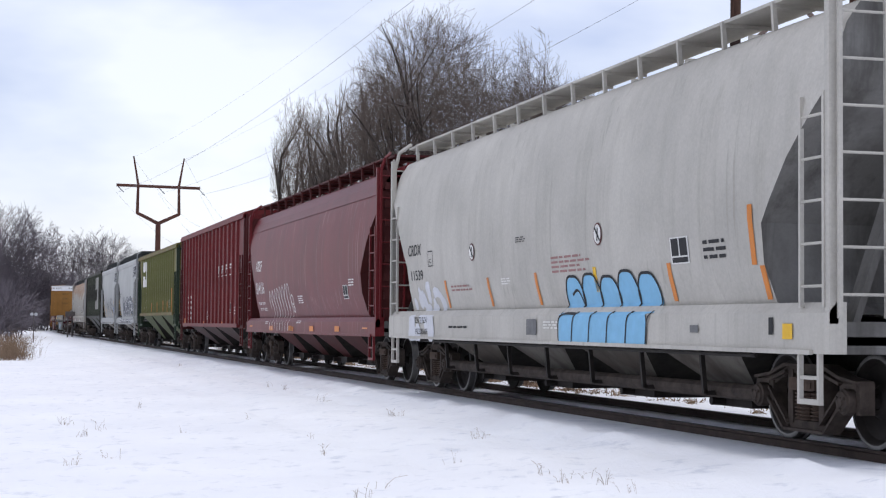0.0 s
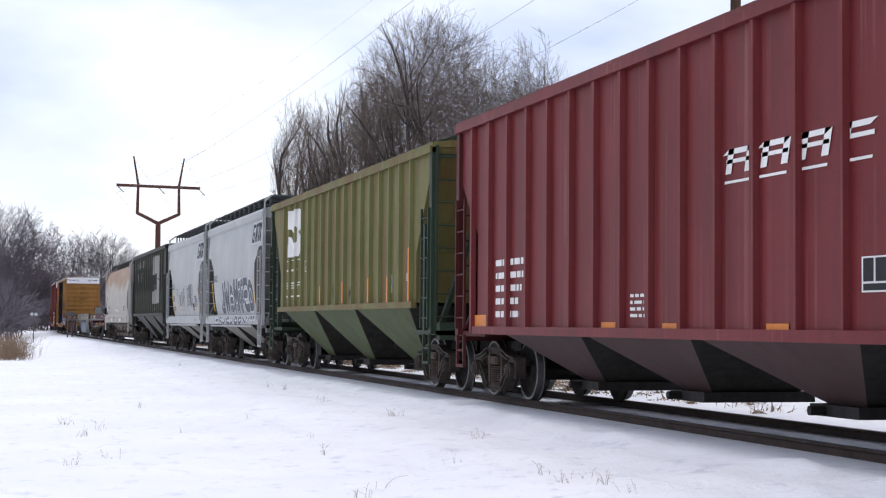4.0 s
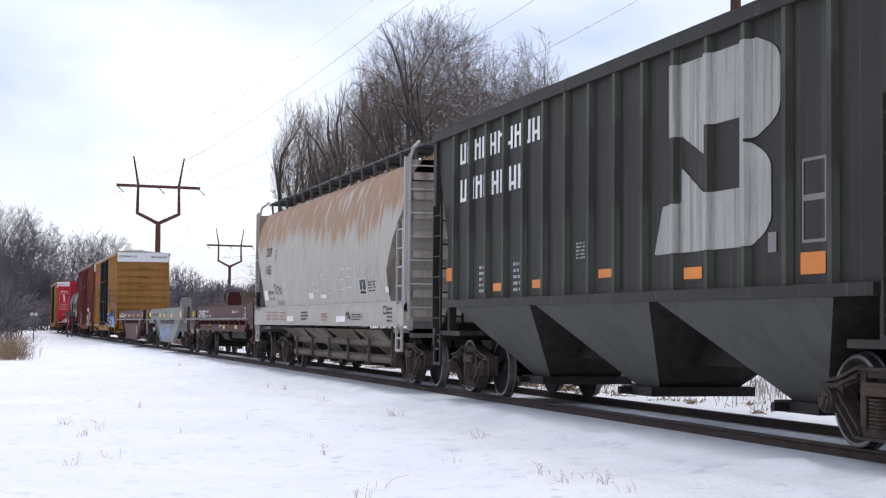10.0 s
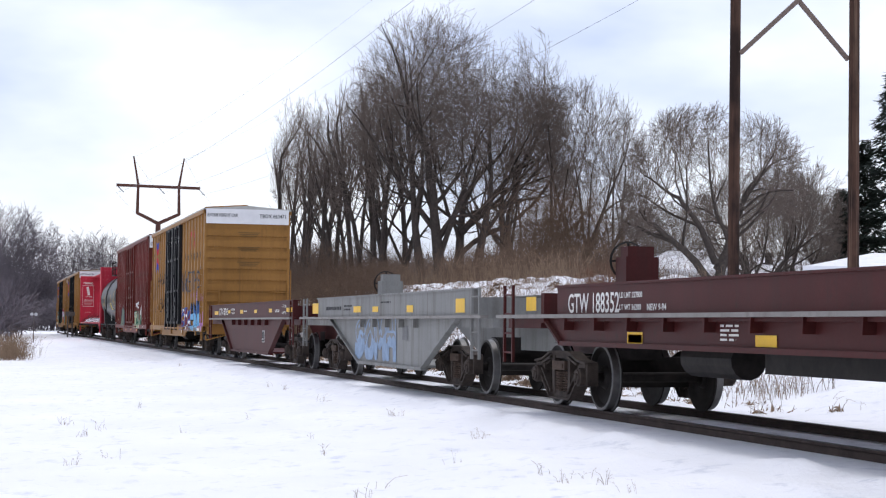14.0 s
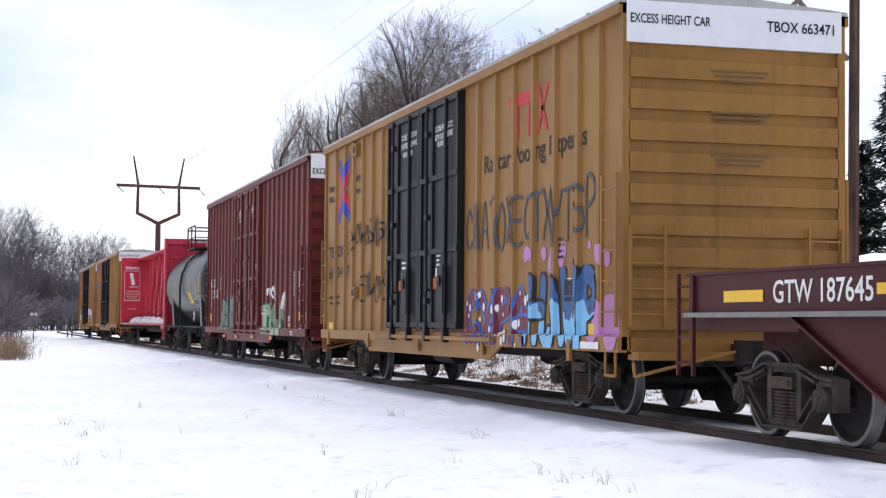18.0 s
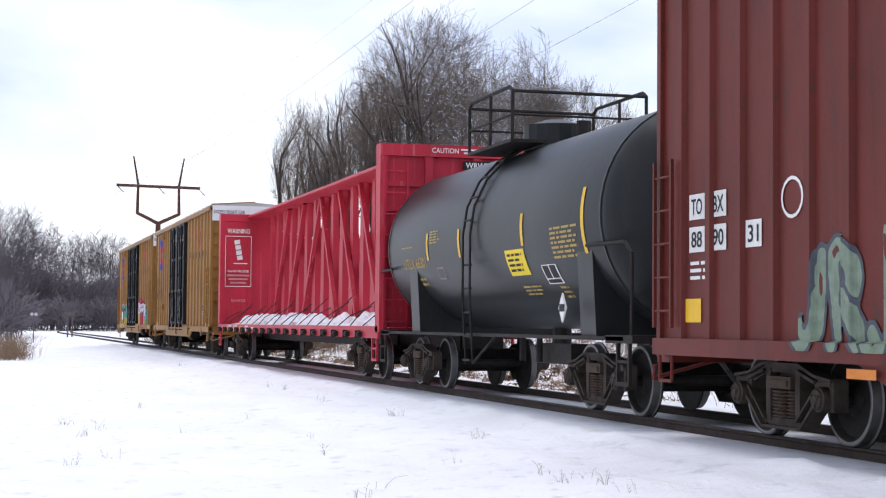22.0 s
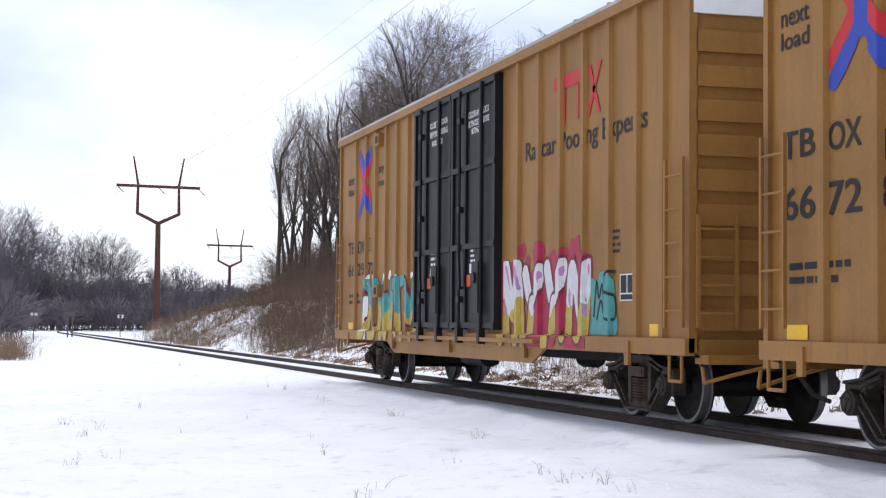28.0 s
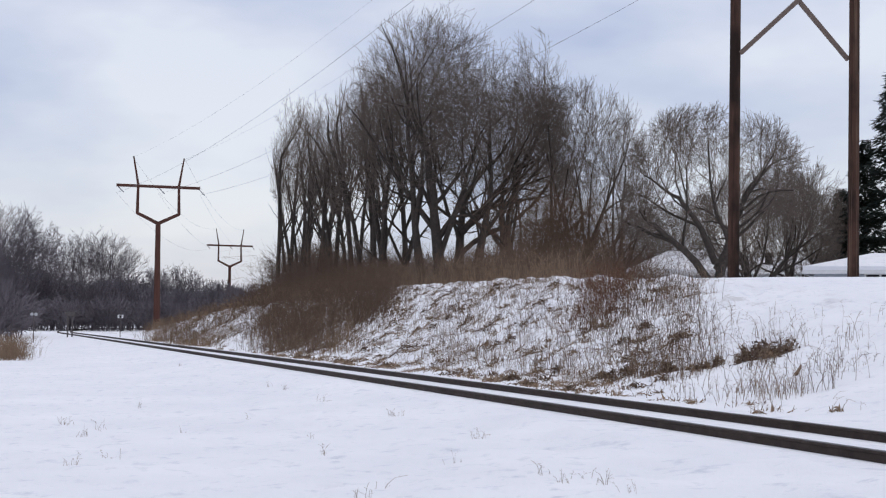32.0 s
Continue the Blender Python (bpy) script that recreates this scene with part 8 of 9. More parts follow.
bars(c3, 104.72, 105.35, 1.41, 1.68, 3, WHITE)
bars(c3, 98.4, 98.86, 1.25, 1.57, 4, WHITE)
patch(c3, 91.89, 92.51, 1.08, 1.32, ORANGE)
patch(c3, 97.44, 97.93, 1.09, 1.21, ORANGE)
patch(c3, 99.39, 99.79, 1.09, 1.2, ORANGE)
patch(c3, 102, 102.48, 1.09, 1.2, ORANGE)
patch(c3, 104.9, 105.26, 1.09, 1.32, ORANGE)
emblem(c4, 75.18, 77.07, 2.83, 4.01, WHITE)
patch(c4, 75.06, 76.97, 2.76, 2.74, WHITE)
patch(c4, 75.07, 76.97, 2.39, 2.39, WHITE)
patch(c4, 75.08, 76.98, 1.82, 1.86, WHITE)
bars(c4, 75.09, 76.93, 2.45, 2.55, 1, WHITE)
bars(c4, 75.1, 76.93, 2.02, 2.21, 3, WHITE)
boxed(c4, 77.5, 77.77, 2.42, 2.68, WHITE)
rib_stripe(c4, 79.37, 79.57, 1.63, 2.02, ORANGE)
rib_stripe(c4, 82.18, 82.34, 1.61, 2.07, ORANGE)
rib_stripe(c4, 84.73, 84.88, 1.6, 2.09, ORANGE)
rib_stripe(c4, 86.39, 86.54, 1.58, 2.06, ORANGE)
rib_stripe(c4, 87.83, 87.97, 1.58, 2.56, ORANGE)
placard(c4, 85.94, 86.39, 1.77, 2.11)
bars(c4, 87.47, 87.82, 1.96, 2.11, 4, WHITE)
scrawl(c4, 82.49, 83.04, 1.7, 1.93, BLACKP, 3, 0.02, 3)
scrawl(c4, 80.82, 81.29, 1.75, 1.98, BLACKP, 3, 0.02, 4)
brand_plate(c5, 69.7, 71.39, 3.46, 3.99, 11)
letters(c5, 61.69, 62.58, 2.5, 2.72, "GACX", BLACKP)
cloud(c5, 63.5, 69.6, 1.6, 2.2, SLATE, 23)
pieces(c5, 63.19, 69.95, 1.46, 2.5, [SLATE, SLATE, GREY_TAG], CHALK, 7, 21)
pieces(c5, 62.71, 70.89, 1.13, 1.35, [SLATE, SLATE, CHALK], CHALK, 10, 22)
patch(c5, 61.17, 61.67, 1.55, 2.47, YELLOW)
patch(c5, 65.72, 66.06, 1.53, 1.98, YELLOW)
patch(c5, 68.02, 68.27, 1.53, 1.98, YELLOW)
patch(c5, 69.85, 70.16, 1.53, 2.47, YELLOW)
brand_plate(c6, 57.22, 58.89, 3.45, 4, 12)
letters(c6, 49.2, 50.11, 2.48, 2.7, "GACX", BLACKP)
letters(c6, 49.34, 50.07, 2, 2.22, "2309", BLACKP)
patch(c6, 49.08, 49.51, 1.5, 2.44, YELLOW)
patch(c6, 50.85, 51.27, 1.5, 1.96, YELLOW)
patch(c6, 53.24, 53.56, 1.49, 1.96, YELLOW)
patch(c6, 55.41, 55.76, 1.5, 1.95, YELLOW)
patch(c6, 57.06, 57.43, 1.5, 2.45, YELLOW)
patch(c6, 57.46, 57.77, 1.51, 2.45, RUST_STRIP)
placard(c6, 55.79, 56.25, 1.6, 1.89)
boxed(c6, 50.82, 51.1, 2.22, 2.48, BLACKP)
tag_word(c6, 51.69, 53.5, 1.72, 2.42, BLACKP, "WOMP", 0.035, 8)
tag_word(c6, 53.96, 55.96, 1.75, 2.59, BLACKP, "JTONEY", 0.045, 9)
scrawl(c6, 56.39, 57.05, 1.69, 2.08, BLUE_INK, 4, 0.02, 10)
bars(c6, 51.54, 53.6, 1.63, 1.65, 1, BLACKP)
bars(c6, 56.32, 56.92, 1.93, 2.15, 3, BLACKP)
bars(c6, 49.41, 50.28, 1.62, 1.81, 2, BLACKP)
bars(c6, 57.18, 57.78, 1.23, 1.27, 1, BLACKP)
emblem(c7, 40.74, 43.99, 1.99, 4.12, FADED_WHITE)
brand_block(c7, 32.66, 36.75, 3.79, 4.13, WHITE, 10)
brand_block(c7, 32.68, 36.13, 3.17, 3.53, WHITE, 8)
patch(c7, 31.87, 32.35, 1.89, 2.11, ORANGE)
patch(c7, 34.51, 35.06, 1.68, 1.8, ORANGE)
patch(c7, 36.38, 36.83, 1.69, 1.81, ORANGE)
patch(c7, 39, 39.47, 1.77, 1.88, ORANGE)
patch(c7, 41.65, 42.13, 1.69, 1.82, ORANGE)
patch(c7, 44.38, 44.87, 1.67, 1.88, ORANGE)
frame_box(c7, 44.41, 44.88, 2.4, 2.78, LIP)
frame_box(c7, 44.41, 44.88, 1.97, 2.4, LIP)
patch(c7, 43.7, 43.88, 1.91, 2.11, LIP)
bars(c7, 38.16, 38.58, 2.03, 2.27, 5, FADED_WHITE)
bars(c7, 33.76, 34.06, 1.65, 2.11, 5, FADED_WHITE)
bars(c7, 35.49, 35.89, 1.64, 2.11, 5, FADED_WHITE)
letters(c8, 14.18, 15.04, 2.94, 3.19, "CRDX", BLACKP)
letters(c8, 14.22, 15.06, 2.46, 2.71, "11632", BLACKP)
boxed(c8, 15.62, 15.87, 2.81, 3.08, BLACKP)
letters(c8, 14.38, 15.28, 1.93, 2.02, "LD LMT  218300", BLACKP)
letters(c8, 14.48, 15.38, 1.77, 1.85, "LT WT   67700", BLACKP)
patch(c8, 13.83, 14.43, 1.78, 2.04, WHITE)
slash(c8, 15.5, 15.79, 1.65, 2.2, BLACKP)
slash(c8, 15.74, 16.02, 1.64, 2.17, BLACKP)
slash(c8, 15.97, 16.24, 1.64, 2.14, BLACKP)
slash(c8, 16.19, 16.45, 1.63, 2.12, BLACKP)
slash(c8, 16.4, 16.66, 1.63, 2.09, BLACKP)
placard(c8, 25.59, 26.22, 1.76, 2.08)
patch(c8, 20.1, 20.67, 1.75, 1.88, WHITE)
patch(c8, 21.48, 22.11, 1.74, 1.82, WHITE)
patch(c8, 27.8, 28.05, 1.77, 1.88, WHITE)
bars(c8, 26.37, 27.06, 1.8, 2.03, 4, BLACKP)
bars(c8, 14.35, 15.13, 1.23, 1.49, 3, RED_FADED)
bars(c8, 15.32, 16.34, 1.23, 1.48, 3, RED_FADED)
bars(c8, 16.41, 17.46, 1.23, 1.47, 3, RED_FADED)
bars(c8, 21.77, 22.6, 1.21, 1.41, 3, RED_FADED)
bars(c8, 19.34, 20.29, 1.23, 1.46, 3, BLACKP)
bars(c8, 25.01, 26.16, 1.23, 1.38, 3, BLACKP)
patch(c8, 23.49, 24.42, 1.2, 1.33, WHITE)
patch(c8, 17.53, 18.46, 1.21, 1.34, WHITE)
scrawl(c8, 24.48, 24.9, 1.2, 1.45, BLACKP, 1, 0.05, 2)
frame_box(c8, 27.8, 28.1, 1.35, 1.51, BLACKP)
bars(c8, 28.13, 28.53, 1.19, 1.49, 4, BLACKP)
scrawl(c8, 20.66, 24.34, 1.78, 2.38, SMEAR, 5, 0.016, 5)
scrawl(c8, 24.34, 27.47, 1.83, 2.43, SMEAR, 4, 0.022, 6)
letters(c9, -1.35, 0.49, 1.33, 1.59, "GTW 188352", WHITE)
letters(c9, 0.5, 1.23, 1.51, 1.58, "LD LMT 227800", WHITE)
letters(c9, 0.5, 1.19, 1.36, 1.43, "LT WT 56200", WHITE)
letters(c9, 1.38, 1.95, 1.35, 1.43, "NEW 9-94", WHITE)
patch(c9, -3.12, -2.67, 1.37, 1.57, YELLOW)
patch(c9, 0.5, 0.94, 0.96, 1.06, YELLOW)
patch(c9, 0.47, 0.96, 0.95, 1.09, YELLOW)
patch(c9, 3.99, 4.47, 0.96, 1.08, YELLOW)
patch(c9, 6.65, 7.13, 0.97, 1.08, YELLOW)
patch(c9, 10.94, 11.37, 1.32, 1.53, YELLOW)
placard(c9, 9.21, 9.64, 1.33, 1.63)
bars(c9, 6.8, 7.55, 1.46, 1.55, 2, WHITE)
bars(c9, 7.67, 8.49, 1.48, 1.54, 2, WHITE)
bars(c9, 3.14, 3.63, 1, 1.2, 4, WHITE)
patch(c10, -18.71, -18.01, 1.39, 1.63, YELLOW)
patch(c10, -14.28, -13.6, 1.4, 1.53, YELLOW)
patch(c10, -12.54, -12.05, 1.4, 1.51, YELLOW)
patch(c10, -9.79, -9.32, 1.38, 1.51, YELLOW)
patch(c10, -6.54, -6.01, 1.36, 1.59, YELLOW)
bars(c10, -17.13, -15.47, 1.42, 1.58, 1, BLACKP)
bars(c10, -11.86, -10.97, 1.55, 1.62, 1, BLACKP)
bars(c10, -15.23, -14.42, 1.43, 1.58, 2, BLACKP)
pieces(c10, -14.44, -10.87, 0.44, 1.29, [PALE_BLUE, WELL_GREY, PALE_BLUE], PALE_BLUE, 4, 41)
patch(c10, -10.41, -9.99, 0.87, 1.13, GREY_TAG)
letters(c11, -34.49, -32.58, 1.4, 1.63, "GTW 187645", WHITE)
letters(c11, -31.93, -31.12, 1.54, 1.61, "LD LMT 234000", WHITE)
letters(c11, -31.93, -31.14, 1.43, 1.5, "LT WT  62000", WHITE)
patch(c11, -35.61, -34.7, 1.42, 1.54, YELLOW)
patch(c11, -32.52, -32.01, 1.46, 1.56, YELLOW)
patch(c11, -29.96, -29.42, 1.44, 1.55, YELLOW)
patch(c11, -27.32, -26.86, 1.45, 1.54, YELLOW)
patch(c11, -24.81, -24.36, 1.45, 1.55, YELLOW)
patch(c11, -22.17, -21.84, 1.45, 1.56, YELLOW)
patch(c11, -21.8, -21.55, 1.45, 1.56, YELLOW)
patch(c11, -21.52, -21.27, 1.45, 1.56, YELLOW)
letters(c11, -22.82, -22.23, 1.57, 1.64, "L 53 FT 0 IN", WHITE)
letters(c11, -22.82, -22.23, 1.4, 1.47, "IL 48 FT 0 IN", WHITE)
bars(c11, -29.24, -28.67, 1.48, 1.54, 1, WHITE)
bars(c11, -23.87, -23.15, 1.45, 1.53, 2, WHITE)
placard(c11, -26.41, -25.99, 0.63, 0.95)
brand_t(c12, -43.12, -41.30, 3.90, 4.56)
letters(c12, -44.34, -39.80, 3.44, 3.8, "Railcar Pooling Experts", BLACKP)
brand_x(c12, -55.32, -54.16, 3.36, 4.78)
letters(c12, -56.30, -55.73, 4.11, 4.27, "next", BLACKP)
letters(c12, -56.30, -55.73, 3.88, 4.06, "load", BLACKP)
letters(c12, -53.56, -53.10, 4.1, 4.28, "any", BLACKP)
letters(c12, -53.56, -53.02, 3.89, 4.04, "road", BLACKP)
letters(c12, -56.30, -55.62, 2.63, 2.88, "TB", BLACKP)
letters(c12, -55.36, -54.76, 2.62, 2.88, "OX", BLACKP)
letters(c12, -56.26, -55.62, 2.16, 2.42, "66", BLACKP)
letters(c12, -55.38, -54.76, 2.16, 2.42, "34", BLACKP)
letters(c12, -54.40, -53.92, 2.16, 2.41, "71", BLACKP)
door_letters(c12, -49.31, -48.2, 4.55, 4.65, "CLOSE THIS DOOR", WHITE)
door_letters(c12, -49.31, -48.2, 4.39, 4.49, "BEFORE CLOSING", WHITE)
door_letters(c12, -49.18, -48.49, 4.23, 4.33, "MAIN DOOR", WHITE)
door_letters(c12, -46.96, -45.85, 4.46, 4.56, "CLOSE AND LOCK", WHITE)
door_letters(c12, -46.96, -45.85, 4.31, 4.41, "BOTH DOORS BEFORE", WHITE)
door_letters(c12, -46.79, -46.17, 4.19, 4.29, "MOVING CAR", WHITE)
door_bars(c12, -49.21, -48.84, 2.05, 2.43, 4, WHITE)
door_bars(c12, -46.8, -46.54, 2.14, 2.45, 4, WHITE)
door_patch(c12, -49.43, -49.17, 1.78, 1.96, RED_TAG)
door_patch(c12, -47.06, -46.79, 1.77, 1.96, RED_TAG)
door_patch(c12, -49.24, -49.05, 1.98, 2.13, WHITE)
door_patch(c12, -46.85, -46.61, 1.98, 2.13, WHITE)
patch(c12, -39.71, -39.34, 0.96, 1.14, YELLOW)
placard(c12, -40.65, -40.16, 1.47, 1.8)
bars(c12, -40.9, -40.63, 2.05, 2.38, 4, BLACKP)
tag_word(c12, -45.35, -39.44, 2.30, 3.10, SLATE, "CHATOXECTXYTSP", 0.055, 14)
scrawl(c12, -54.01, -50.47, 2.71, 3.25, BLACKP, 8, 0.04, 15)
scrawl(c12, -52.91, -50.64, 1.6, 2.2, BLACKP, 6, 0.035, 16)
cloud(c12, -42.48, -39.05, 1.98, 2.23, PINK, 17)
cloud(c12, -39.44, -38.68, 0.95, 1.46, PINK, 18)
pieces(c12, -45.32, -42.03, 0.86, 1.74, [MAGENTA, MAGENTA, DULL_BROWN], BLUE_INK, 4, 19)
pieces(c12, -42.12, -39.31, 0.86, 1.96, [SKY_BLUE, DEEP_BLUE, SLATE], BLACKP, 4, 20)
dots(c12, -45.25, -42.03, 0.79, 1.64, WHITE, 26, 3)
patch(c12, -39.99, -39.08, 0.87, 0.96, WHITE)
brand_t(c16, -120.32, -118.50, 3.90, 4.56)
letters(c16, -121.54, -117.00, 3.44, 3.8, "Railcar Pooling Experts", BLACKP)
brand_x(c16, -132.52, -131.36, 3.36, 4.78)
letters(c16, -133.50, -132.93, 4.11, 4.27, "next", BLACKP)
letters(c16, -133.50, -132.93, 3.88, 4.06, "load", BLACKP)
letters(c16, -130.76, -130.30, 4.1, 4.28, "any", BLACKP)
letters(c16, -130.76, -130.22, 3.89, 4.04, "road", BLACKP)
letters(c16, -133.50, -132.82, 2.80, 3.07, "TB", BLACKP)
letters(c16, -132.56, -131.96, 2.80, 3.07, "OX", BLACKP)
letters(c16, -133.46, -132.82, 2.20, 2.52, "66", BLACKP)
letters(c16, -132.58, -131.96, 2.20, 2.52, "72", BLACKP)
letters(c16, -131.60, -131.12, 2.20, 2.52, "86", BLACKP)
door_letters(c16, -126.51, -125.4, 4.55, 4.65, "CLOSE THIS DOOR", WHITE)
door_letters(c16, -126.51, -125.4, 4.39, 4.49, "BEFORE CLOSING", WHITE)
door_letters(c16, -126.38, -125.69, 4.23, 4.33, "MAIN DOOR", WHITE)
door_letters(c16, -124.16, -123.05, 4.46, 4.56, "CLOSE AND LOCK", WHITE)
door_letters(c16, -124.16, -123.05, 4.31, 4.41, "BOTH DOORS BEFORE", WHITE)
door_letters(c16, -123.99, -123.37, 4.19, 4.29, "MOVING CAR", WHITE)
door_bars(c16, -126.41, -126.04, 2.05, 2.43, 4, WHITE)
door_bars(c16, -124, -123.74, 2.14, 2.45, 4, WHITE)
door_patch(c16, -126.63, -126.37, 1.78, 1.96, RED_TAG)
door_patch(c16, -124.26, -123.99, 1.77, 1.96, RED_TAG)
door_patch(c16, -126.44, -126.25, 1.98, 2.13, WHITE)
door_patch(c16, -124.05, -123.81, 1.98, 2.13, WHITE)
patch(c16, -116.91, -116.54, 0.96, 1.14, YELLOW)
placard(c16, -117.85, -117.36, 1.47, 1.8)
bars(c16, -118.1, -117.83, 2.05, 2.38, 4, BLACKP)
brand_t(c17, -140.22, -138.40, 3.90, 4.56)
letters(c17, -141.44, -136.90, 3.44, 3.8, "Railcar Pooling Experts", BLACKP)
brand_x(c17, -152.42, -151.26, 3.36, 4.78)
letters(c17, -153.40, -152.83, 4.11, 4.27, "next", BLACKP)
letters(c17, -153.40, -152.83, 3.88, 4.06, "load", BLACKP)
letters(c17, -150.66, -150.20, 4.1, 4.28, "any", BLACKP)
letters(c17, -150.66, -150.12, 3.89, 4.04, "road", BLACKP)
letters(c17, -153.40, -152.72, 2.63, 2.88, "TB", BLACKP)
letters(c17, -152.46, -151.86, 2.62, 2.88, "OX", BLACKP)
letters(c17, -153.36, -152.72, 2.16, 2.42, "66", BLACKP)
letters(c17, -152.48, -151.86, 2.16, 2.42, "29", BLACKP)
letters(c17, -151.50, -151.02, 2.16, 2.41, "72", BLACKP)
door_letters(c17, -146.41, -145.3, 4.55, 4.65, "CLOSE THIS DOOR", WHITE)
door_letters(c17, -146.41, -145.3, 4.39, 4.49, "BEFORE CLOSING", WHITE)
door_letters(c17, -146.28, -145.59, 4.23, 4.33, "MAIN DOOR", WHITE)
door_letters(c17, -144.06, -142.95, 4.46, 4.56, "CLOSE AND LOCK", WHITE)
door_letters(c17, -144.06, -142.95, 4.31, 4.41, "BOTH DOORS BEFORE", WHITE)
door_letters(c17, -143.89, -143.27, 4.19, 4.29, "MOVING CAR", WHITE)
door_bars(c17, -146.31, -145.94, 2.05, 2.43, 4, WHITE)
door_bars(c17, -143.9, -143.64, 2.14, 2.45, 4, WHITE)
door_patch(c17, -146.53, -146.27, 1.78, 1.96, RED_TAG)
door_patch(c17, -144.16, -143.89, 1.77, 1.96, RED_TAG)
door_patch(c17, -146.34, -146.15, 1.98, 2.13, WHITE)
door_patch(c17, -143.95, -143.71, 1.98, 2.13, WHITE)
patch(c17, -136.81, -136.44, 0.96, 1.14, YELLOW)
placard(c17, -137.75, -137.26, 1.47, 1.8)
bars(c17, -138, -137.73, 2.05, 2.38, 4, BLACKP)
cloud(c17, -142.5, -138.9, 0.85, 2.0, CRIMSON, 57)
pieces(c17, -142.45, -138.75, 0.85, 2.12, [GOLD, CHALK, PINK], MAGENTA, 4, 51)
cloud(c17, -142.1, -138.9, 1.9, 2.25, CRIMSON, 51)
cloud(c17, -138.75, -138.0, 1.15, 1.75, TEAL, 53)
scrawl(c17, -138.65, -137.84, 1.21, 1.88, BLACKP, 2, 0.04, 54)
cloud(c17, -151.7, -147.7, 1.95, 2.15, WHITE, 56)
cloud(c17, -151.9, -151.4, 0.8, 1.7, WHITE, 58)
pieces(c17, -152.0, -147.6, 0.85, 2.08, [GOLD, TEAL, TEAL], MAGENTA, 5, 55)
door_letters(c13, -69.29, -68.65, 4.42, 4.52, "CLOSE THIS", WHITE)
door_letters(c13, -69.29, -68.64, 4.30, 4.40, "BEFORE CLOSE", WHITE)
door_letters(c13, -69.21, -68.68, 4.17, 4.27, "MAIN DOOR", WHITE)
door_letters(c13, -66.97, -66.19, 4.43, 4.53, "CLOSE AND LOCK", WHITE)
door_letters(c13, -66.97, -66.19, 4.32, 4.42, "BOTH DOORS BEF", WHITE)
door_letters(c13, -66.79, -66.2, 4.18, 4.28, "MOVING CAR", WHITE)
cloud(c13, -65.0, -62.2, 0.8, 1.6, PALE_GREEN, 63)
pieces(c13, -65.05, -62.05, 0.85, 1.75, [CREAM, CREAM, PALE_GREEN], LEAF, 4, 61)
pieces(c13, -73.49, -70.33, 0.94, 2.06, [PALE_GREEN, PALE_GREEN, OXIDE], SLATE, 5, 62)
scrawl(c13, -64.35, -63.9, 1.88, 2.12, WHITE, 3, 0.035, 71)
scrawl(c13, -63.59, -63.16, 1.76, 2.16, WHITE, 3, 0.035, 72)
scrawl(c13, -62.14, -61.58, 1.45, 1.99, WHITE, 3, 0.035, 73)
scrawl(c13, -65.45, -64.87, 1.37, 1.64, WHITE, 3, 0.035, 74)
patch(c13, -72.39, -71.88, 0.71, 0.8, ORANGE)
patch(c13, -69.84, -69.34, 0.71, 0.8, ORANGE)
patch(c13, -66.79, -66.28, 0.73, 0.82, ORANGE)
patch(c13, -63.59, -63.23, 0.72, 0.81, ORANGE)
patch(c13, -61.37, -60.97, 1.07, 1.18, ORANGE)
door_patch(c13, -69.38, -69.19, 1.95, 2.14, WHITE)
door_patch(c13, -66.92, -66.74, 1.95, 2.15, WHITE)
door_patch(c13, -68.11, -67.94, 3.09, 3.43, WHITE)
door_bars(c13, -69.16, -68.94, 2.3, 2.44, 4, WHITE)
door_bars(c13, -68.45, -68.31, 2.84, 2.99, 4, WHITE)
door_bars(c13, -66.39, -66.28, 2.72, 2.97, 4, WHITE)
door_bars(c13, -66.14, -65.89, 2.7, 2.83, 4, WHITE)
placard(c13, -59.89, -59.47, 1.63, 1.97)
patch(c13, -59.89, -59.43, 1.23, 1.45, YELLOW)
bars(c13, -60.63, -60.48, 1.84, 2.48, 8, WHITE)
bars(c13, -59.94, -59.8, 2.05, 2.47, 6, WHITE)
bars(c13, -60.28, -60.2, 1.82, 2.46, 8, WHITE)
for s0_, s1_, z0_, z1_, word_ in ((-76.02, -75.62, 2.34, 2.62, "TO"), (-75.46, -75.08, 2.34, 2.62, "BX"), (-76.02, -75.62, 1.98, 2.26, "88"), (-75.46, -75.08, 1.98, 2.26, "90"), (-74.62, -74.26, 1.98, 2.26, "31")):
    patch(c13, s0_, s1_, z0_, z1_, WHITE)
    v_, f_ = glyphs(word_)
    flat_part(c13, "lettering", [(c13.L(s0_) + 0.06 + p_ * (s1_ - s0_ - 0.12), z0_ + 0.05 + q_ * (z1_ - z0_ - 0.10)) for p_, q_ in v_], f_, BLACKP, proud=0.014)
bars(c13, -76.0, -75.5, 1.66, 1.90, 3, WHITE)
loop(c13, -73.82, -73.40, 2.24, 2.62, WHITE)
patch(c13, -59.11, -58.79, 1.22, 1.42, ORANGE)
patch(c13, -76.12, -75.71, 1.21, 1.47, YELLOW)
bars(c13, -61.37, -61.07, 1.2, 1.36, 3, WHITE)
bars(c13, -59.8, -59.5, 0.97, 1.07, 1, WHITE)
bars(c13, -60.53, -60.17, 0.85, 0.98, 2, WHITE)
letters(c14, -88.93, -87.39, 2.17, 2.36, "UTLX 66301", AMBER)
patch(c14, -87.31, -87.08, 2.29, 2.76, YELLOW)
patch(c14, -85.31, -85.1, 2.27, 2.74, YELLOW)
patch(c14, -82.01, -81.84, 2.32, 2.79, YELLOW)
patch(c14, -79.52, -79.28, 2.06, 2.98, YELLOW)
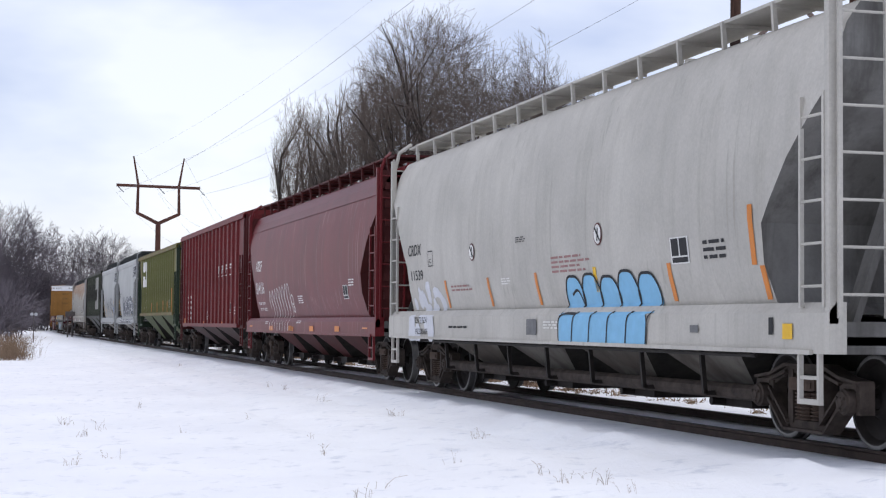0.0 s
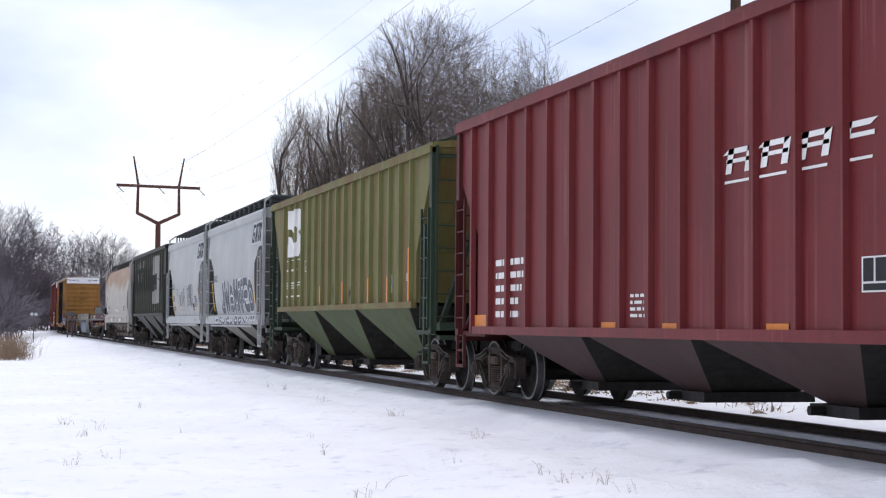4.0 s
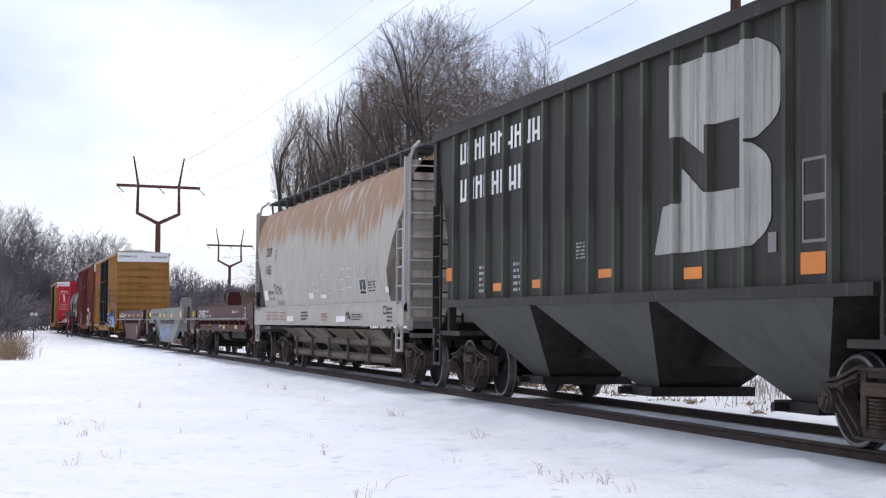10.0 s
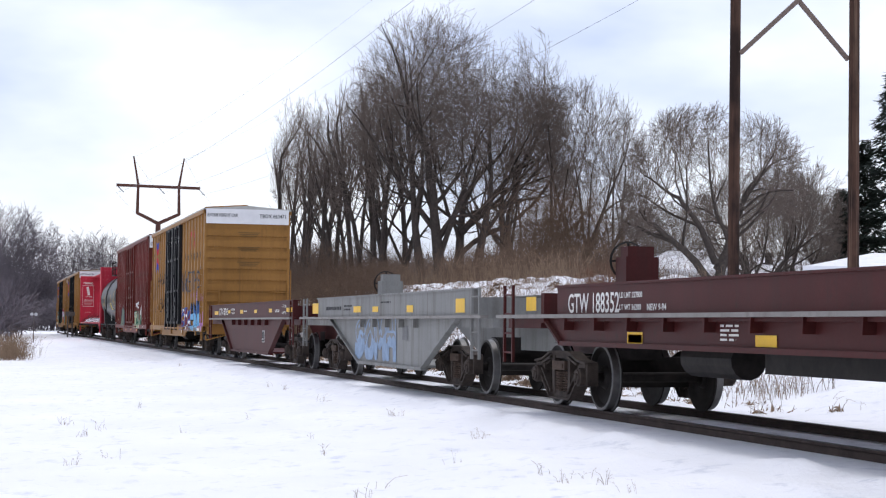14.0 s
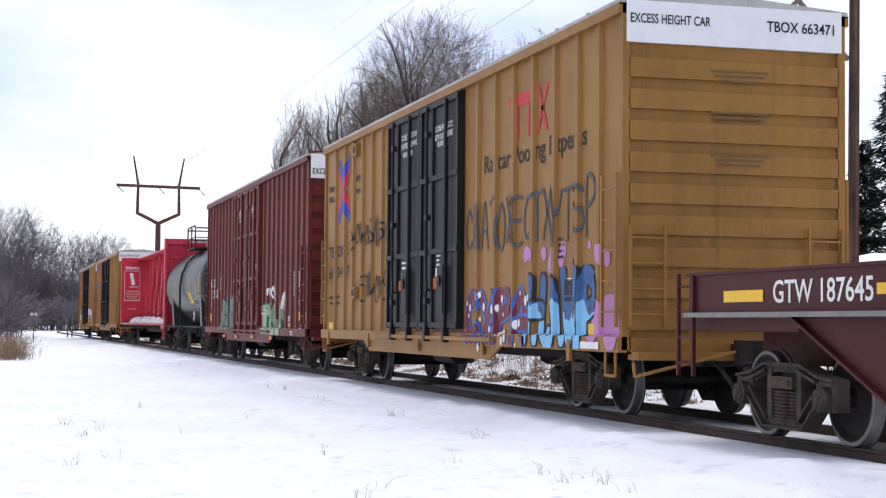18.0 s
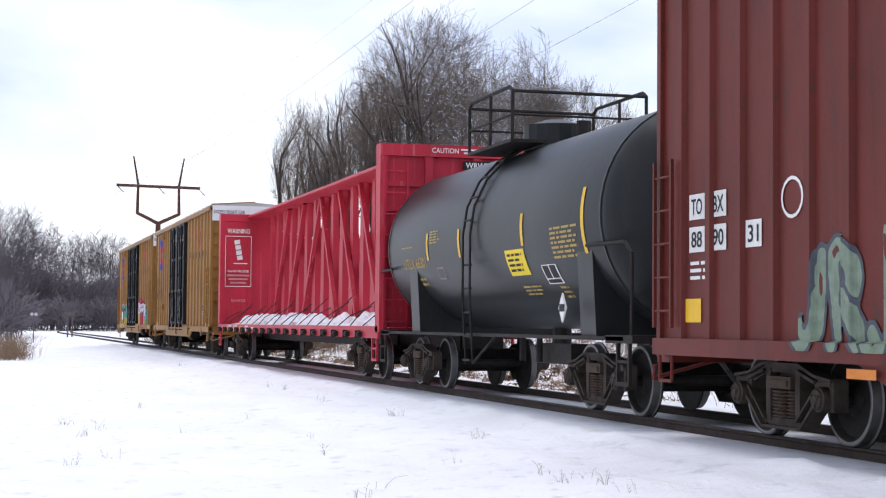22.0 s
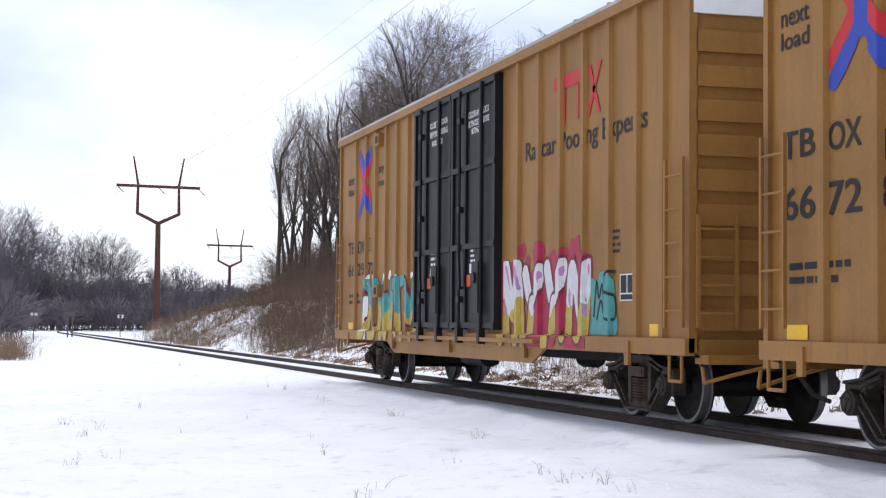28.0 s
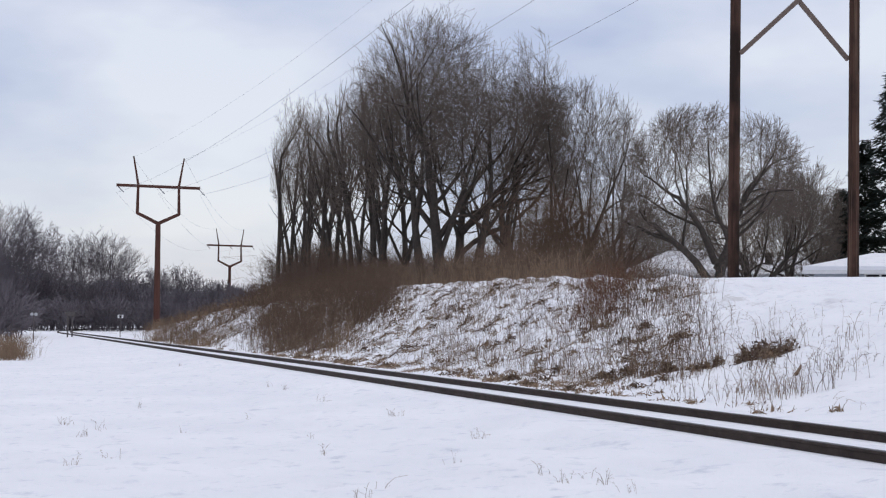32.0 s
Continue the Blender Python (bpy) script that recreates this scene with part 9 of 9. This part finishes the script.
patch(c14, -82.82, -81.93, 1.9, 2.28, BRIGHT_YELLOW)
bars_on(c14, -82.73, -82.03, 1.94, 2.24, 4, BLACKP)
placard(c14, -81.37, -80.75, 1.75, 2.02)
bars(c14, -88.98, -88.07, 2.54, 2.59, 1, AMBER)
bars(c14, -87.02, -86.4, 2.56, 2.8, 5, AMBER)
bars(c14, -88.71, -87.42, 1.84, 2.02, 2, AMBER)
bars(c14, -82.6, -81.78, 1.6, 1.76, 3, AMBER)
bars(c14, -81.03, -80.68, 1.54, 1.73, 3, AMBER)
frame_box(c14, -86.79, -86.36, 1.94, 2.15, LIP)
bars(c14, -80.7, -79.56, 2.07, 2.53, 7, AMBER)
diamond(c14, -80.05, -79.76, 1.2, 1.6, WHITE)
letters(c15, -111.19, -110.49, 0.91, 1.11, "WRWK", WHITE)
letters(c15, -110.11, -109.39, 0.92, 1.11, "106093", WHITE)
bars(c15, -107.79, -107.16, 0.91, 1.11, 2, WHITE)
bars(c15, -106.62, -106.04, 0.96, 1.07, 1, WHITE)
patch(c15, -108.86, -108.29, 0.92, 1.08, ORANGE)
patch(c15, -111.46, -111.22, 0.92, 1.1, ORANGE)
for c_, num in ((c12, "TBOX 663471"), (c16, "TBOX 667286"), (c17, "TBOX 662972")):
    end_letters(c_, -1.42, -0.35, 4.90, 5.02, "EXCESS HEIGHT CAR", BLACKP)
    end_letters(c_, 0.42, 1.36, 4.88, 5.02, num, BLACKP)
    for z in (4.2, 3.68, 3.15):
        end_bars(c_, -0.35, 0.45, z, z + 0.18, 3, plain("brown_end_print", (0.16, 0.09, 0.03)), c_.f + 0.002)
end_letters(c13, -1.42, -0.1, 4.76, 4.9, "EXCESS HEIGHT CAR", BLACKP)
end_letters(c15, -0.45, 0.1, 4.58, 4.68, "CAUTION", WHITE, c15.f + 0.12)
end_bars(c15, 0.15, 0.9, 4.56, 4.69, 2, WHITE, c15.f + 0.13)
part("number_panel", Geo().box(c15.f + 0.10, c15.f + 0.115, 0.2, 1.3, 4.26, 4.44), BLACKP, c15.ob)
end_letters(c15, 0.25, 1.25, 4.29, 4.41, "WRWK 106093", WHITE, c15.f + 0.105)
# warning panels on the inner face of the rear bulkhead
xb = c15.r + 0.26
for y0 in (-1.36, 0.46):
    end_letters(c15, y0 + 0.08, y0 + 0.82, 4.10, 4.26, "WARNING", WHITE, xb)
    g = Geo()
    for a, b, c, d in ((0.02, 0.88, 2.35, 2.37), (0.02, 0.88, 4.0, 4.02), (0.02, 0.035, 2.37, 4.0), (0.865, 0.88, 2.37, 4.0)):
        g.box(xb + 0.010, xb + 0.014, y0 + a, y0 + b, c, d)
    part("panel_border", g, WHITE, c15.ob)
    g = Geo()
    for k in range(4):
        g.hexa([(xb + 0.010, y0 + 0.42 - 0.03 * k, 3.22 + 0.17 * k), (xb + 0.014, y0 + 0.42 - 0.03 * k, 3.22 + 0.17 * k), (xb + 0.014, y0 + 0.60 - 0.03 * k, 3.25 + 0.17 * k), (xb + 0.010, y0 + 0.60 - 0.03 * k, 3.25 + 0.17 * k)],
               [(xb + 0.010, y0 + 0.40 - 0.03 * k, 3.36 + 0.17 * k), (xb + 0.014, y0 + 0.40 - 0.03 * k, 3.36 + 0.17 * k), (xb + 0.014, y0 + 0.58 - 0.03 * k, 3.39 + 0.17 * k), (xb + 0.010, y0 + 0.58 - 0.03 * k, 3.39 + 0.17 * k)])
    g.box(xb + 0.010, xb + 0.014, y0 + 0.3, y0 + 0.75, 3.10, 3.13)
    part("tipping_load_pictogram", g, WHITE, c15.ob)
    end_letters(c15, y0 + 0.10, y0 + 0.80, 2.82, 2.90, "CAN MAY FALL OVER", WHITE, xb)
    end_bars(c15, y0 + 0.08, y0 + 0.82, 2.42, 2.78, 3, plain("pale_red_print", (0.6, 0.25, 0.25)), xb + 0.011)
    end_letters(c15, y0 + 0.24, y0 + 0.70, 1.85, 1.94, "BULKHEADS", plain("pale_red_print", (0.6, 0.25, 0.25)), xb)
bars(c17, -153.23, -152.06, 1.55, 1.82, 2, BLACKP)
frame_box(c17, -151.46, -151.22, 2.64, 2.90, BLACKP, 0.015)
patch(c17, -153.28, -152.86, 0.97, 1.14, YELLOW)
bars(c16, -133.33, -132.16, 1.55, 1.82, 2, BLACKP)
frame_box(c16, -131.56, -131.32, 2.64, 2.90, BLACKP, 0.015)
patch(c16, -133.38, -132.96, 0.97, 1.14, YELLOW)
bars(c12, -56.13, -54.96, 1.55, 1.82, 2, BLACKP)
frame_box(c12, -54.36, -54.12, 2.64, 2.90, BLACKP, 0.015)
patch(c12, -56.18, -55.76, 0.97, 1.14, YELLOW)
for c_, r_ in ((c12, -56.65), (c16, -133.8), (c17, -153.75)):
    for z_ in (4.68, 1.69):
        x_ = c_.L(r_ + 3.27)
        vent = c_.add("air_vent", Geo().box(x_ - 0.19, x_ + 0.19, -1.575, -1.465, z_, z_ + 0.24), TAN)
        part("vent_opening", Geo().box(x_ - 0.08, x_ + 0.12, -1.58, -1.575, z_ + 0.05, z_ + 0.19), GREASY, vent)
    for k_ in range(5):
        x_ = c_.L(r_ + 0.9 + 3.9 * k_)
        c_.add("sill_bracket", Geo().box(x_ - 0.06, x_ + 0.06, -1.60, -1.56, 0.70, 0.98), TAN)


# ================= what moves =================
def motions():
    """The train rolls along the track, and its wheels turn with it."""
    times = [k / 3 for k in range(97)]
    for car in CARS:
        rows = []
        for t in times:
            x, y, h = track_at(car.c + along(t))
            rows.append((t, pose(x, y, 0, 0, 0, math.degrees(h))))
        walk(car.ob, rows)
    ticks = [2 * k / 30 for k in range(481)]
    for w, x, s in WHEELS:
        walk(w, [(t, pose(x, 0, WHEEL_R, 0, math.degrees((s + along(t)) / WHEEL_R) % 360.0, 0)) for t in ticks])


motions()
